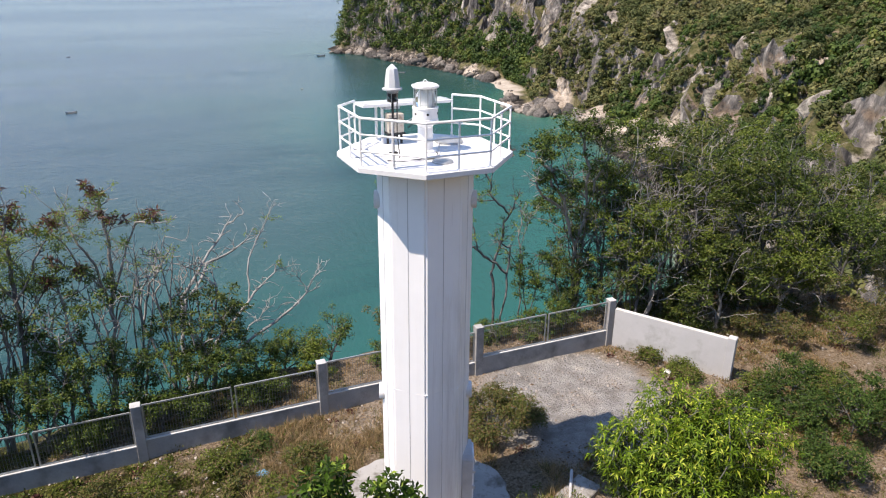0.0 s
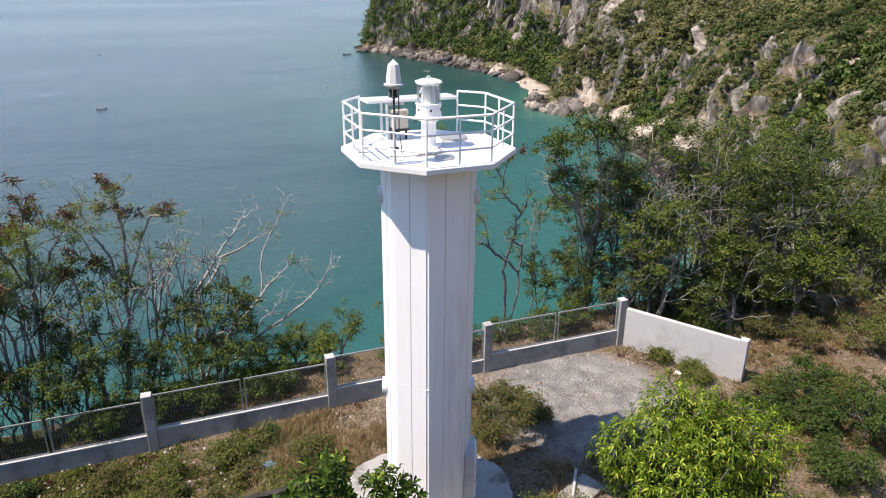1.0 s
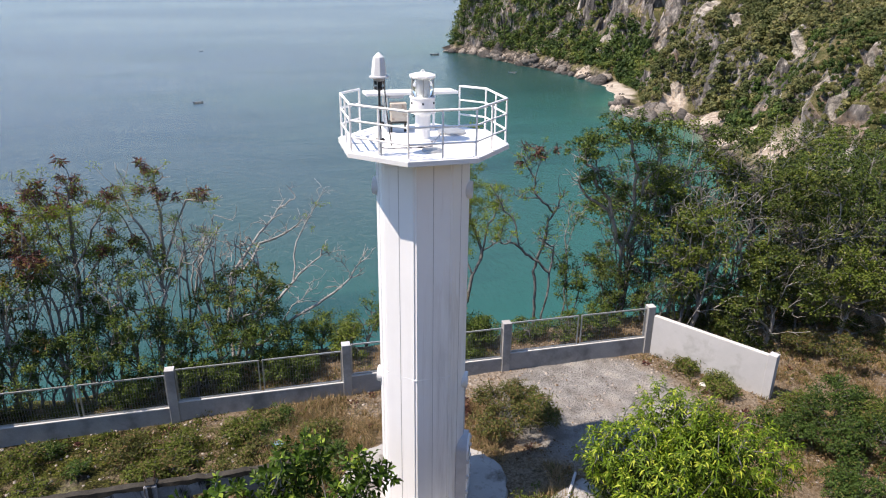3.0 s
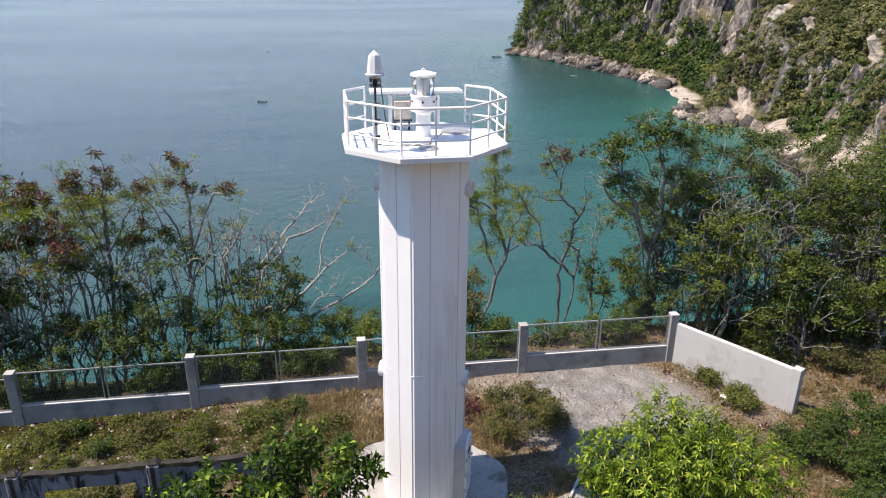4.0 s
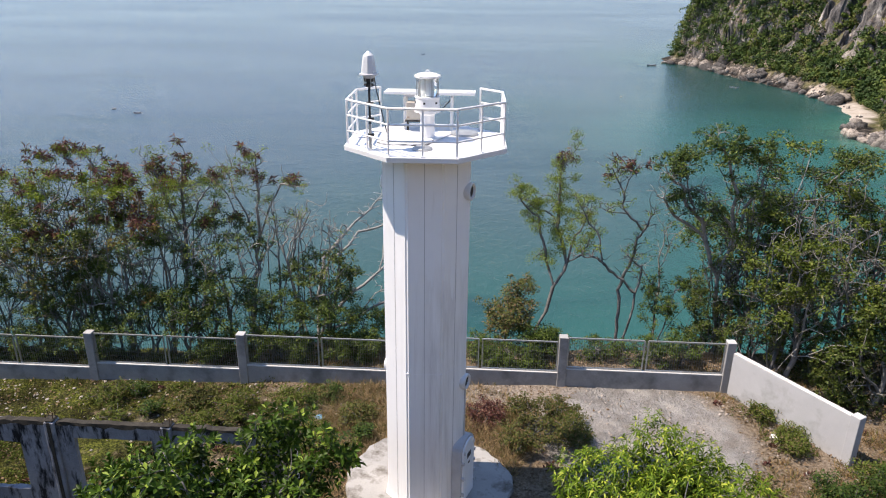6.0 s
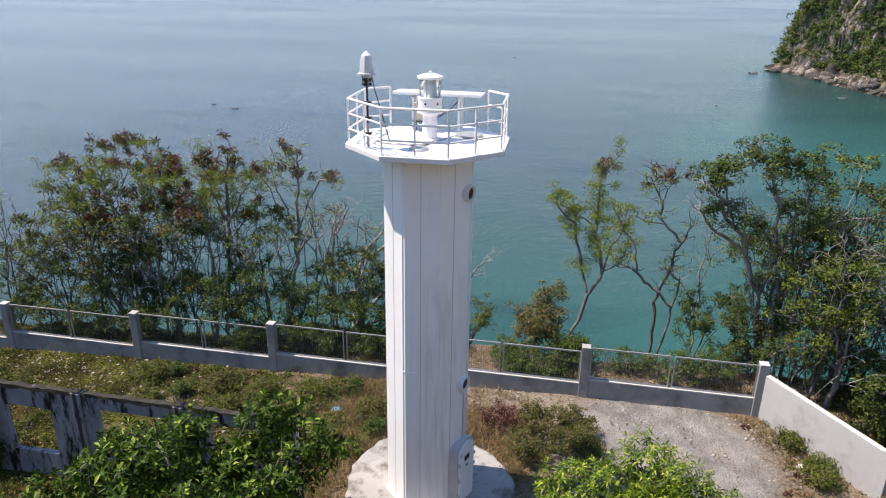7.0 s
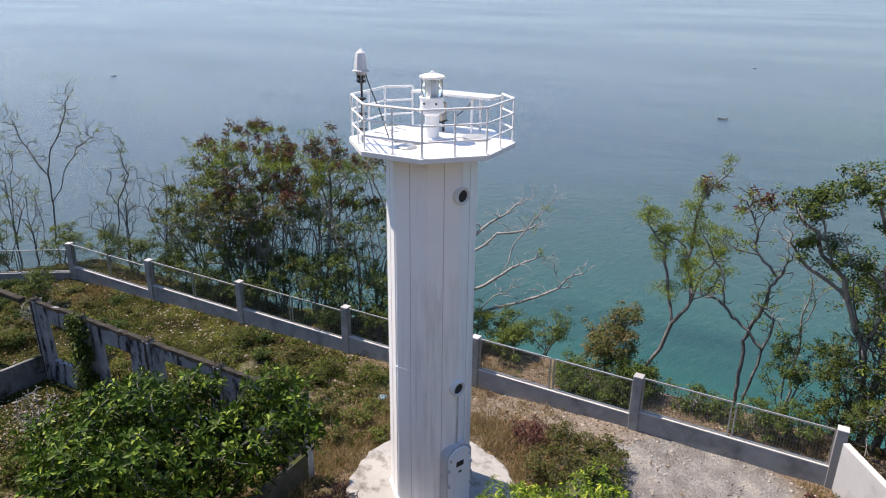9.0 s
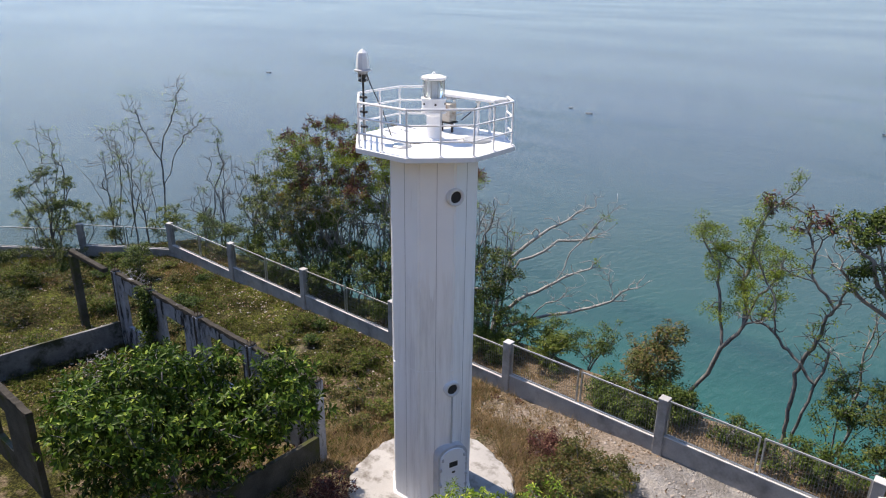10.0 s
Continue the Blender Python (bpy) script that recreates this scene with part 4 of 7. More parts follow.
def wall_with_openings(name, x0, x1, y, t, z0, z1, holes, turn=None, mat=None):
    """Boxes round the openings (xa, xb, za, zb), joined as one wall."""
    bm = bmesh.new()
    at = x0
    for xa, xb, za, zb in sorted(holes):
        box(bm, at, xa, y - t / 2, y + t / 2, z0, z1)
        if za > z0:
            box(bm, xa, xb, y - t / 2, y + t / 2, z0, za)
        if zb < z1:
            box(bm, xa, xb, y - t / 2, y + t / 2, zb, z1)
        at = xb
    box(bm, at, x1, y - t / 2, y + t / 2, z0, z1)
    bmesh.ops.remove_doubles(bm, verts=bm.verts, dist=0.001)
    bmesh.ops.subdivide_edges(bm, edges=[e for e in bm.edges if e.calc_length() > 0.7], cuts=3)
    rr = np.random.RandomState(int(abs(x0 * 10)) + 3)
    for v in bm.verts:
        v.co.x += rr.uniform(-0.02, 0.02)
        if v.co.z > z0 + 0.1:
            v.co.z += rr.uniform(-0.03, 0.02)
    bmesh.ops.transform(bm, matrix=R0 @ (turn or Matrix()), verts=bm.verts)
    return part(name, bm, mat or M_RUIN, ruin)


wall_with_openings("back_wall", -8.75, 2.3, RY, 0.15, -1.0, 2.36, [(-8.25, -6.95, 0.35, 1.75), (-5.55, -4.2, 0.4, 1.78), (-2.85, -0.95, 0.5, 1.98), (0.2, 1.3, 0.9, 2.0)])
def ragged_top(x0, x1, y, z, half, seed):
    """Crumbled, mould-black top course of a wall."""
    r = np.random.RandomState(seed)
    bm = bmesh.new()
    last = None
    for x in np.arange(x0, x1 + 0.01, (x1 - x0) / int((x1 - x0) / 0.16)):
        h, o = 0.03 + 0.045 * r.rand(), r.normal(0, 0.008)
        ring_v = [bm.verts.new(R0 @ Vector((x, y + yy, zz))) for yy, zz in ((-half + o, z - 0.02 - 0.07 * r.rand() ** 2), (half + o, z - 0.02 - 0.05 * r.rand()), (half * 0.9, z + h * (0.6 + 0.5 * r.rand())), (-half * 0.9, z + h))]
        if last:
            for k in range(4):
                bm.faces.new((last[k], last[(k + 1) % 4], ring_v[(k + 1) % 4], ring_v[k]))
        else:
            bm.faces.new(ring_v)
        last = ring_v
    bm.faces.new(last[::-1])
    bmesh.ops.recalc_face_normals(bm, faces=bm.faces)
    part("wall_top", bm, M_RUINTOP, ruin, "mould-black crumbled top of the wall")


ragged_top(-8.77, 2.28, RY, 2.34, 0.09, 5)
for x in (-8.75, -6.35, -3.35, -0.55, 2.35):
    bm = bmesh.new(); box(bm, x - 0.13, x + 0.13, RY - 0.14, RY + 0.12, -1.0, 2.40, 0.02, m=R0); col = part("column", bm, M_RUIN, ruin)
    bm = bmesh.new(); box(bm, x - 0.12, x + 0.12, RY - 0.13, RY + 0.11, 2.401, 2.47, 0.03, m=R0); part("column_top", bm, M_RUINTOP, col)
    bm = bmesh.new(); box(bm, x - 0.05, x + 0.03, RY - 0.155, RY - 0.139, -0.6, 2.4, m=R0); part("crack", bm, M_RUINTOP, col, "dark vertical joint")
    for dx, dy in ((-0.07, -0.06), (0.07, -0.06), (0.07, 0.05), (-0.07, 0.05)):
        bm = bmesh.new(); tube(bm, [R0 @ Vector((x + dx, RY + dy, 2.42)), R0 @ Vector((x + dx * 1.5, RY + dy, 2.64))], 0.01, 5); part("rebar", bm, M_RUST, col)
wall_with_openings("side_wall", 0.0, 4.6, 0, 0.15, -1.2, 0.42, [], Matrix.Translation((-8.8, RY, 0)) @ Matrix.Rotation(radians(-97), 4, "Z"), M_GREYWALL)
wall_with_openings("end_wall", 0.0, 3.4, 0, 0.15, -1.0, 0.75, [], Matrix.Translation((2.4, RY, 0)) @ Matrix.Rotation(radians(-90), 4, "Z"), M_MOSSWALL)
wall_with_openings("front_wall", -8.6, -1.7, 6.5, 0.15, -1.0, 2.3, [(-7.4, -6.2, 0.4, 1.7), (-4.6, -3.4, 0.4, 1.7)], None, M_MOSSWALL)
ragged_top(-8.6, -1.7, 6.5, 2.29, 0.09, 6)
bm = bmesh.new(); box(bm, -11.65, -11.38, 11.6, 11.86, -1.2, 2.38, 0.02, m=R0); part("column", bm, M_MOSSWALL, ruin)
bm = bmesh.new(); box(bm, -11.65, -8.88, 11.65, 11.85, 2.382, 2.55, 0.02, m=R0); part("beam", bm, M_RUINTOP, ruin, "mouldy concrete beam")

# ---- plants ----
def skeleton_mesh(name, trunk, targets, r_base, mat, parent, rng, r_tip=0.007, kink=0.04, low=0.35, stems=0, pool=0):
    """Limbs that sweep from a trunk to every target; thickness follows what each one carries."""
    pos, par, way = [np.array(trunk[0], float)], [-1], [np.array([0, 0, 1.0])]
    for a, q in zip(trunk, trunk[1:]):
        a, q = np.array(a, float), np.array(q, float)
        n = max(2, int(np.linalg.norm(q - a) / 0.4))
        for i in range(1, n + 1):
            pos.append(a + (q - a) * i / n + rng.normal(size=3) * 0.02)
            par.append(len(pos) - 2)
            way.append((q - a) / np.linalg.norm(q - a))
    first = max(1, int(len(pos) * low))
    T = np.asarray(targets, float)
    order = list(np.argsort(np.linalg.norm(T - pos[-1], axis=1)))
    # main stems fan out to targets set well apart; the rest join them
    main = []
    if stems and len(T) > stems and (pool or len(T)) >= stems:
        Q = T[:pool or len(T)]
        far = np.full(len(Q), 1e9)
        pick = int(np.argmax(Q[:, 2]))
        for _ in range(stems):
            main.append(pick)
            far = np.minimum(far, np.linalg.norm((Q - Q[pick]) * np.array([1, 1, 0.7]), axis=1))
            pick = int(np.argmax(far + 0.25 * Q[:, 2]))
        order = main + [k for k in order if k not in main]
    n_trunk = len(pos)
    tips = np.zeros(len(T), int)
    for step, k in enumerate(order):
        t = T[k]
        P, W = np.array(pos), np.array(way)
        v = t - P
        d = np.linalg.norm(v, axis=1) + 1e-6
        c = np.sum(v * W, 1) / d
        cost = d * (1.7 - 0.8 * c) + np.maximum(0, P[:, 2] - t[2]) * 0.8
        cost[:first] += 4.0
        if step < len(main):
            j = first + int((n_trunk - first) * rng.rand() ** 0.7) if n_trunk > first else n_trunk - 1
            j = min(j, n_trunk - 1)
        else:
            j = int(np.argmin(cost))
        a, gap = P[j], d[j]
        lead = (v[j] / gap * 0.85 + np.array([0, 0, 0.3]) if step < len(main) else W[j] * 0.4 + v[j] / gap * 0.75) + rng.normal(size=3) * (kink * 3 if step < len(main) else kink * 2)
        mid_p = a + lead / np.linalg.norm(lead) * gap * 0.5
        n = max(2, int(gap / 0.4))
        last = j
        for i in range(1, n + 1):
            u = i / n
            p = (1 - u) ** 2 * a + 2 * u * (1 - u) * mid_p + u * u * t + rng.normal(size=3) * (0.03 if step < len(main) else 0.016) * min(gap, 0.8) * (u < 1)
            w = p - pos[last]
            pos.append(p)
            par.append(last)
            way.append(w / (np.linalg.norm(w) + 1e-9))
            last = len(pos) - 1
        tips[k] = last
    load = np.zeros(len(pos))
    for t in tips:
        load[t] += 1
    for i in range(len(pos) - 1, 0, -1):
        load[par[i]] += load[i]
    rad = r_tip + (r_base - r_tip) * (load / max(load[0], 1)) ** 0.66
    A = np.array(pos)
    idx = np.arange(1, len(pos))
    p0, p1 = A[np.array(par)[1:]], A[1:]
    r1 = rad[1:]
    r0 = np.minimum(rad[np.array(par)[1:]], r1 * 1.6)
    d = unit(p1 - p0)
    ref = np.where(np.abs(d[:, 2:3]) < 0.9, np.array([[0, 0, 1.0]]), np.array([[1.0, 0, 0]]))
    s = unit(np.cross(d, ref))
    u = np.cross(s, d)
    n = 4
    ang = 2 * np.pi * np.arange(n) / n
    off = np.cos(ang)[None, :, None] * s[:, None, :] + np.sin(ang)[None, :, None] * u[:, None, :]
    lo = (p0 - d * 0.3 * r0[:, None])[:, None, :] + off * r0[:, None, None]
    hi = p1[:, None, :] + off * r1[:, None, None]
    v = np.concatenate([lo, hi], 1).reshape(-1, 3)
    b_ = (np.arange(len(idx)) * 2 * n)[:, None]
    f = np.concatenate([b_ + np.array([k, (k + 1) % n, n + (k + 1) % n, n + k]) for k in range(n)])
    link_mesh(name, mesh_arrays(name, v, f), mat, parent, smooth=True)
    return A, np.array(par), np.array(tips)


def in_blobs(blobs, n, rng, shell=0.45, cap=0.0):
    """n places spread over ellipsoids (cx, cy, cz, rx, ry, rz), more of them towards the outside."""
    vol = np.array([b[3] * b[4] * b[5] for b in blobs]) ** 0.75
    pick = rng.choice(len(blobs), n, p=vol / vol.sum())
    b_ = np.array(blobs)[pick]
    r = (shell + (1 - shell) * rng.rand(n)) ** 0.7
    q = unit(rng.normal(size=(n, 3)))
    flip = (q[:, 2] < 0) & (rng.rand(n) < cap)
    q[flip, 2] *= -1
    return b_[:, :3] + q * r[:, None] * b_[:, 3:]


def clump_leaves(name, centres, per, radius, length, width, mat, parent, rng, flat=0.8, droop=0.2, plain=False, loose=0.42):
    """Domed tufts whose leaves lie like shingles, turned outwards and to the sky; loose scatters them."""
    n = len(centres) * per
    c = np.repeat(centres, per, 0)
    rr = np.repeat(radius * (0.6 + 0.7 * rng.rand(len(centres))), per)
    q = unit(rng.normal(size=(n, 3)))
    under = (q[:, 2] < -0.1) & (rng.rand(n) < 0.6)
    q[under, 2] *= -1
    o = q * (rng.rand(n) ** 0.42)[:, None] * rr[:, None] * np.array([1, 1, flat])
    face = unit(q * 0.75 + np.array([0, 0, 0.7]) + rng.normal(size=(n, 3)) * loose)
    d = unit(np.cross(face, rng.normal(size=(n, 3)))) + q * 0.35 - np.array([0, 0, droop])
    L = length * (0.65 + 0.7 * rng.rand(n))
    W = width * (0.7 + 0.6 * rng.rand(n))
    me = cards_mesh(name, c + o, d, L, W, rng, face) if plain else leaves_mesh(name, c + o, d, L, W, rng)
    return link_mesh(name, me, mat, parent)


def make_tree(name, trunk, blobs, label, seed, category="tree", group="", heads=26, tips=6, per=30, clump=0.2, spread=0.24, leaf=(0.12, 0.06), leaves=None, bark=None, r_base=0.09,
              pods=0, share=1.0, feather=False, kink=0.04, low=0.3, cap=0.85, twigs=14, stems=5, drop=0.0, loose=0.42):
    """A trunk, limbs that sweep to leafy heads set apart from one another, and bare twigs between them."""
    rng = np.random.RandomState(seed)
    base = trunk[0]
    ob = thing(name, base, label, category, group)
    o = np.array(base)
    H = in_blobs(blobs, heads, rng, 0.7, cap) - o
    T = np.repeat(H, tips, 0) + rng.normal(size=(heads * tips, 3)) * spread * np.array([1, 1, 0.5])
    B = in_blobs([(b[0], b[1], b[2] - 0.3 * b[5] - drop, b[3], b[4], b[5]) for b in blobs], twigs, rng, 0.5, 0.4) - o if twigs else T[:0]
    leafy = np.concatenate([np.repeat(rng.rand(heads) < share, tips), np.zeros(len(B), bool)])
    allT = np.concatenate([T, B])
    A, _, ends = skeleton_mesh("trunk", [tuple(np.array(p) - o) for p in trunk], allT, r_base, bark or M_BARK, ob, rng, kink=kink, low=low, stems=stems, pool=len(T))
    tip_of = ends[leafy]
    if leaves and per and len(tip_of):
        clump_leaves("crown", A[tip_of], per, clump, leaf[0], leaf[1], leaves, ob, rng, 0.8, plain=feather, loose=loose)
    if pods:
        high = ends[np.argsort(-A[ends][:, 2])][:pods * 4]
        top = A[high[rng.permutation(len(high))[:int(pods * 2.4)]]]
        pod_clusters(top, ob, rng)
    return ob


def crooked(line, rng, amount=0.07):
    """A hand-drawn limb: points between, each nudged off the straight."""
    p = np.array(line, float)
    out = [p[0]]
    for a, q in zip(p, p[1:]):
        run = np.linalg.norm(q - a)
        out += [(a + q) / 2 + rng.normal(size=3) * amount * min(run, 1.0), q]
    return np.array(out)


def make_limbed(name, lines, label, seed, bark, category="tree", group="", twigs=9, reach=0.6, r_tip=0.006, heads=(), tips=7, spread=0.24, leaves=None, leaf=(0.1, 0.05), per=30, clump=0.2, pods=0, loose=0.42, share=0.0):
    """A tree drawn limb by limb: (points, thickness); leafy heads (x, y, z, size) sit on its ends, other twigs stay bare."""
    rng = np.random.RandomState(seed)
    root = np.array(lines[0][0][0], float)
    ob = thing(name, tuple(root), label, category, group)
    ends, H = [], np.array([h[:3] for h in heads]) if len(heads) else np.zeros((0, 3))
    dome = [np.abs(rng.normal(size=(tips, 3))) * np.sign(rng.normal(size=(tips, 3)) + np.array([0, 0, 0.6])) * spread * h[3] * np.array([1, 1, 0.75]) + h[:3] for h in heads]
    owner = [int(np.argmin([np.min(np.linalg.norm(np.array(l) - h, axis=1)) for l, r0 in lines])) for h in H]
    for i, (line, r0) in enumerate(lines):
        ln = crooked(line, rng)
        tail = ln[len(ln) // 2:]
        ahead = unit(np.gradient(ln, axis=0))[len(ln) // 2:]
        tw = [tail + ahead * rng.uniform(0.1, 0.75, (len(tail), 1)) * reach + rng.normal(size=tail.shape) * np.array([0.3, 0.25, 0.22]) * reach + np.array([0, 0, 0.15]) for _ in range(twigs)] + [ln[-1:]]
        own = [dome[k] for k in range(len(dome)) if owner[k] == i]
        tgt = np.concatenate(tw + own)
        A, _, tp = skeleton_mesh("limb", [tuple(p - root) for p in ln], tgt - root, r0, bark, ob, rng, r_tip=r_tip, kink=0.05, low=0.35)
        bare = len(tgt) - tips * len(own)
        ends += list(A[tp[bare:]]) + [A[t] for t in tp[:bare] if rng.rand() < share]
    if leaves and ends:
        clump_leaves("crown", np.array(ends), per, clump, leaf[0], leaf[1], leaves, ob, rng, 0.8, plain=True, loose=loose)
    if pods:
        E = np.array(ends)
        top = E[np.argsort(-E[:, 2])][:pods * 3][rng.permutation(min(len(E), pods * 3))[:pods]]
        pod_clusters(top, ob, rng)
    return ob


def pod_clusters(top, ob, rng):
    """Hanging bunches of flat seed pods."""
    n = len(top) * 34
    c = np.repeat(top, 34, 0) + rng.normal(size=(n, 3)) * 0.06 + np.array([0, 0, 0.1])
    me = cards_mesh("seed_pod", c, rng.normal(size=(n, 3)) * 0.9 + np.array([0, 0, -0.45]), 0.21, 0.042, rng)
    link_mesh("seed_pod", me, M_POD, ob, "clusters of rust-brown seed pods")["kind"] = "stuff"


def make_mango(name, base, blobs, label, seed, mat, shoots, leaf=(0.24, 0.055), per=13, gap=0.3, droop=0.42, belly=0.5, inner_share=0.6):
    """A dense crown of rosettes: each shoot ends in a whorl of leaves that droop outwards, with dark gaps between."""
    rng = np.random.RandomState(seed)
    ob = thing(name, base, label, "tree")
    o = np.array(base)
    lobes = []
    for b in blobs:
        q = unit(rng.normal(size=(7, 3)) + np.array([0, 0, 0.45]))
        for w, k in zip(q, rng.uniform(0.28, 0.46, 7)):
            lobes.append((b[0] + w[0] * b[3] * 0.68, b[1] + w[1] * b[4] * 0.68, b[2] + w[2] * b[5] * 0.68, b[3] * k, b[4] * k, b[5] * k))
    whole, blobs = blobs, lobes
    B = np.array(blobs)
    cand = in_blobs(blobs, shoots * 5, rng, 0.93, 0.35)
    out_c = unit(np.random.RandomState(seed + 1).normal(size=cand.shape) * 0.001 + cand - B[np.argmin(np.linalg.norm((cand[:, None] - B[None, :, :3]) / B[None, :, 3:], axis=2), axis=1), :3])
    deep = (np.linalg.norm((cand[:, None] - B[None, :, :3]) / B[None, :, 3:], axis=2) < 0.86).any(1)
    keep, pts = [], np.zeros((0, 3))
    for k in np.nonzero(~deep & (cand[:, 2] > base[2] + 0.5))[0]:
        if len(pts) == 0 or np.min(np.sum((pts - cand[k]) ** 2, 1)) > (gap * (0.6 + 0.6 * rng.rand())) ** 2:
            pts = np.vstack([pts, cand[k]])
            keep.append(k)
        if len(keep) >= shoots:
            break
    out = unit(out_c[keep] + np.array([0, 0, 0.35]) + rng.normal(size=(len(keep), 3)) * 0.2)
    pts = pts + out * (rng.rand(len(pts), 1) ** 2) * 0.28 - o
    centre = np.mean(np.array(whole)[:, :3], 0) - o
    skeleton_mesh("trunk", [(0, 0, -0.15), (0.05, 0.05, 0.5), tuple(centre * np.array([0.6, 0.6, 0.75]))], pts[::3], 0.13, M_BARK, ob, rng, r_tip=0.007)
    n = len(pts) * per
    axis_ = np.repeat(out, per, 0)
    t1 = unit(np.cross(axis_, np.array([0.3, 0.9, 0.2])))
    t2 = np.cross(axis_, t1)
    turn = np.tile(np.arange(per), len(pts)) * 2.4 + np.repeat(rng.rand(len(pts)) * 6.28, per) + rng.normal(size=n) * 0.2
    rise = np.tile(np.linspace(-0.3, 1.15, per), len(pts)) + rng.normal(size=n) * 0.15
    d = (t1 * np.cos(turn)[:, None] + t2 * np.sin(turn)[:, None]) + axis_ * rise[:, None]
    b0 = np.repeat(pts, per, 0) + axis_ * (np.tile(np.linspace(-0.09, 0.06, per), len(pts)))[:, None]
    L = leaf[0] * (0.65 + 0.5 * rng.rand(n)) * np.repeat(0.75 + 0.45 * rng.rand(len(pts)), per)
    side = unit(np.cross(d, axis_))
    up_ = np.cross(side, unit(d))
    W = leaf[1] * (0.8 + 0.4 * rng.rand(n))
    dn = unit(d)
    mid_ = b0 + dn * (L * belly)[:, None]
    tip = b0 + dn * L[:, None] - np.array([0, 0, 1.0]) * (L * droop)[:, None]
    lift = up_ * (W * 0.22)[:, None]
    v = np.stack([b0, mid_ + side * (W * 0.5)[:, None] + lift, mid_ - lift * 0.3, mid_ - side * (W * 0.5)[:, None] + lift, tip], 1).reshape(-1, 3)
    i5 = np.arange(n)[:, None] * 5
    me = mesh_arrays("crown", v, np.concatenate([i5 + [0, 1, 2], i5 + [0, 2, 3], i5 + [1, 4, 2], i5 + [2, 4, 3]]))
    link_mesh("crown", me, mat, ob)
    # inner leaves, coloured darker to paint the shade inside the crown
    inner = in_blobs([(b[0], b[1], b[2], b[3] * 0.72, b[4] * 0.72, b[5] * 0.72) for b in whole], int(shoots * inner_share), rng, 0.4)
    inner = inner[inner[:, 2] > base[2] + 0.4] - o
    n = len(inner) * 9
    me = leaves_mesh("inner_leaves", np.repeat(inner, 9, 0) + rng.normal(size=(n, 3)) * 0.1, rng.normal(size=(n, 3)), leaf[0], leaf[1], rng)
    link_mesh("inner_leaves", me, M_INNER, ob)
    return ob


# the two mango trees in the yard
zb = level(10.2, 9.6)
make_mango("mango_tree", (10.2, 9.6, zb), [(10.2, 9.6, 2.35, 1.8, 1.7, 1.35), (11.4, 9.5, 2.3, 1.3, 1.4, 1.2), (9.0, 9.9, 2.25, 1.0, 1.1, 1.15), (10.4, 10.6, 2.75, 0.85, 0.8, 1.05), (9.8, 8.7, 2.3, 1.4, 1.2, 1.3), (11.0, 10.2, 2.85, 0.8, 0.7, 0.8)],
           "rounded mango tree thick with bright yellow-green leaves beside the yard", 4, M_MANGO, 1700, (0.165, 0.036), 15, 0.17)
zb = level(1.2, 8.0)
make_mango("mango_tree", (1.2, 8.0, zb), [(0.8, 7.9, 2.6, 1.8, 1.6, 1.55), (2.3, 8.9, 2.1, 1.0, 1.0, 1.1), (3.7, 10.6, 2.95, 0.5, 0.5, 0.75), (3.1, 10.0, 2.2, 0.7, 0.7, 0.9), (-0.6, 7.7, 1.9, 1.1, 1.1, 1.0), (2.4, 11.0, 2.95, 0.6, 0.6, 0.85), (1.9, 10.4, 2.3, 0.7, 0.7, 0.9), (0.8, 10.1, 2.95, 0.6, 0.6, 0.75), (0.2, 9.4, 2.2, 1.2, 0.9, 1.1), (2.2, 6.8, 2.9, 1.4, 1.2, 1.5)],
           "spreading mango tree with dark glossy leaves inside the ruin", 9, M_BROADGLOSS, 950, (0.2, 0.078), 13, 0.24, 0.12, 0.62)


def uneven(x, y, z, sp, half, seed):
    """Three or four overlapping lobes, so that a bush has an uneven outline."""
    r = np.random.RandomState(seed)
    out = [(x, y, z - 0.12 * half, sp * 0.72, sp * 0.65, half * 0.85)]
    for a in r.uniform(0, 6.28, 3):
        q = r.uniform(0.45, 0.8)
        out.append((x + sp * 0.62 * math.cos(a), y + sp * 0.5 * math.sin(a), z + half * r.uniform(-0.35, 0.45), sp * q * 0.7, sp * q * 0.65, half * q * 0.8))
    return out


def on_slope(x, y):
    return (x, y, level(x, y) - 0.15)


BROAD = dict(leaves=M_BROAD, leaf=(0.095, 0.048), per=38, clump=0.19, heads=24, tips=6, spread=0.25, r_base=0.085, feather=True)
THIN = dict(leaves=M_FEATHER, leaf=(0.085, 0.024), per=46, clump=0.19, heads=22, tips=5, spread=0.22, r_base=0.05, feather=True, loose=0.95)
BUSH = dict(leaves=M_BROAD, leaf=(0.082, 0.036), per=40, clump=0.18, heads=16, tips=6, spread=0.2, r_base=0.04, low=0.05, cap=0.25, feather=True)
L_BROAD = "wild tree with dark green leaves on the slope behind the fence"
L_THIN = "thin leucaena tree with feathery leaves and brown pods behind the fence"
L_BUSH = "dense dark bush behind the fence"

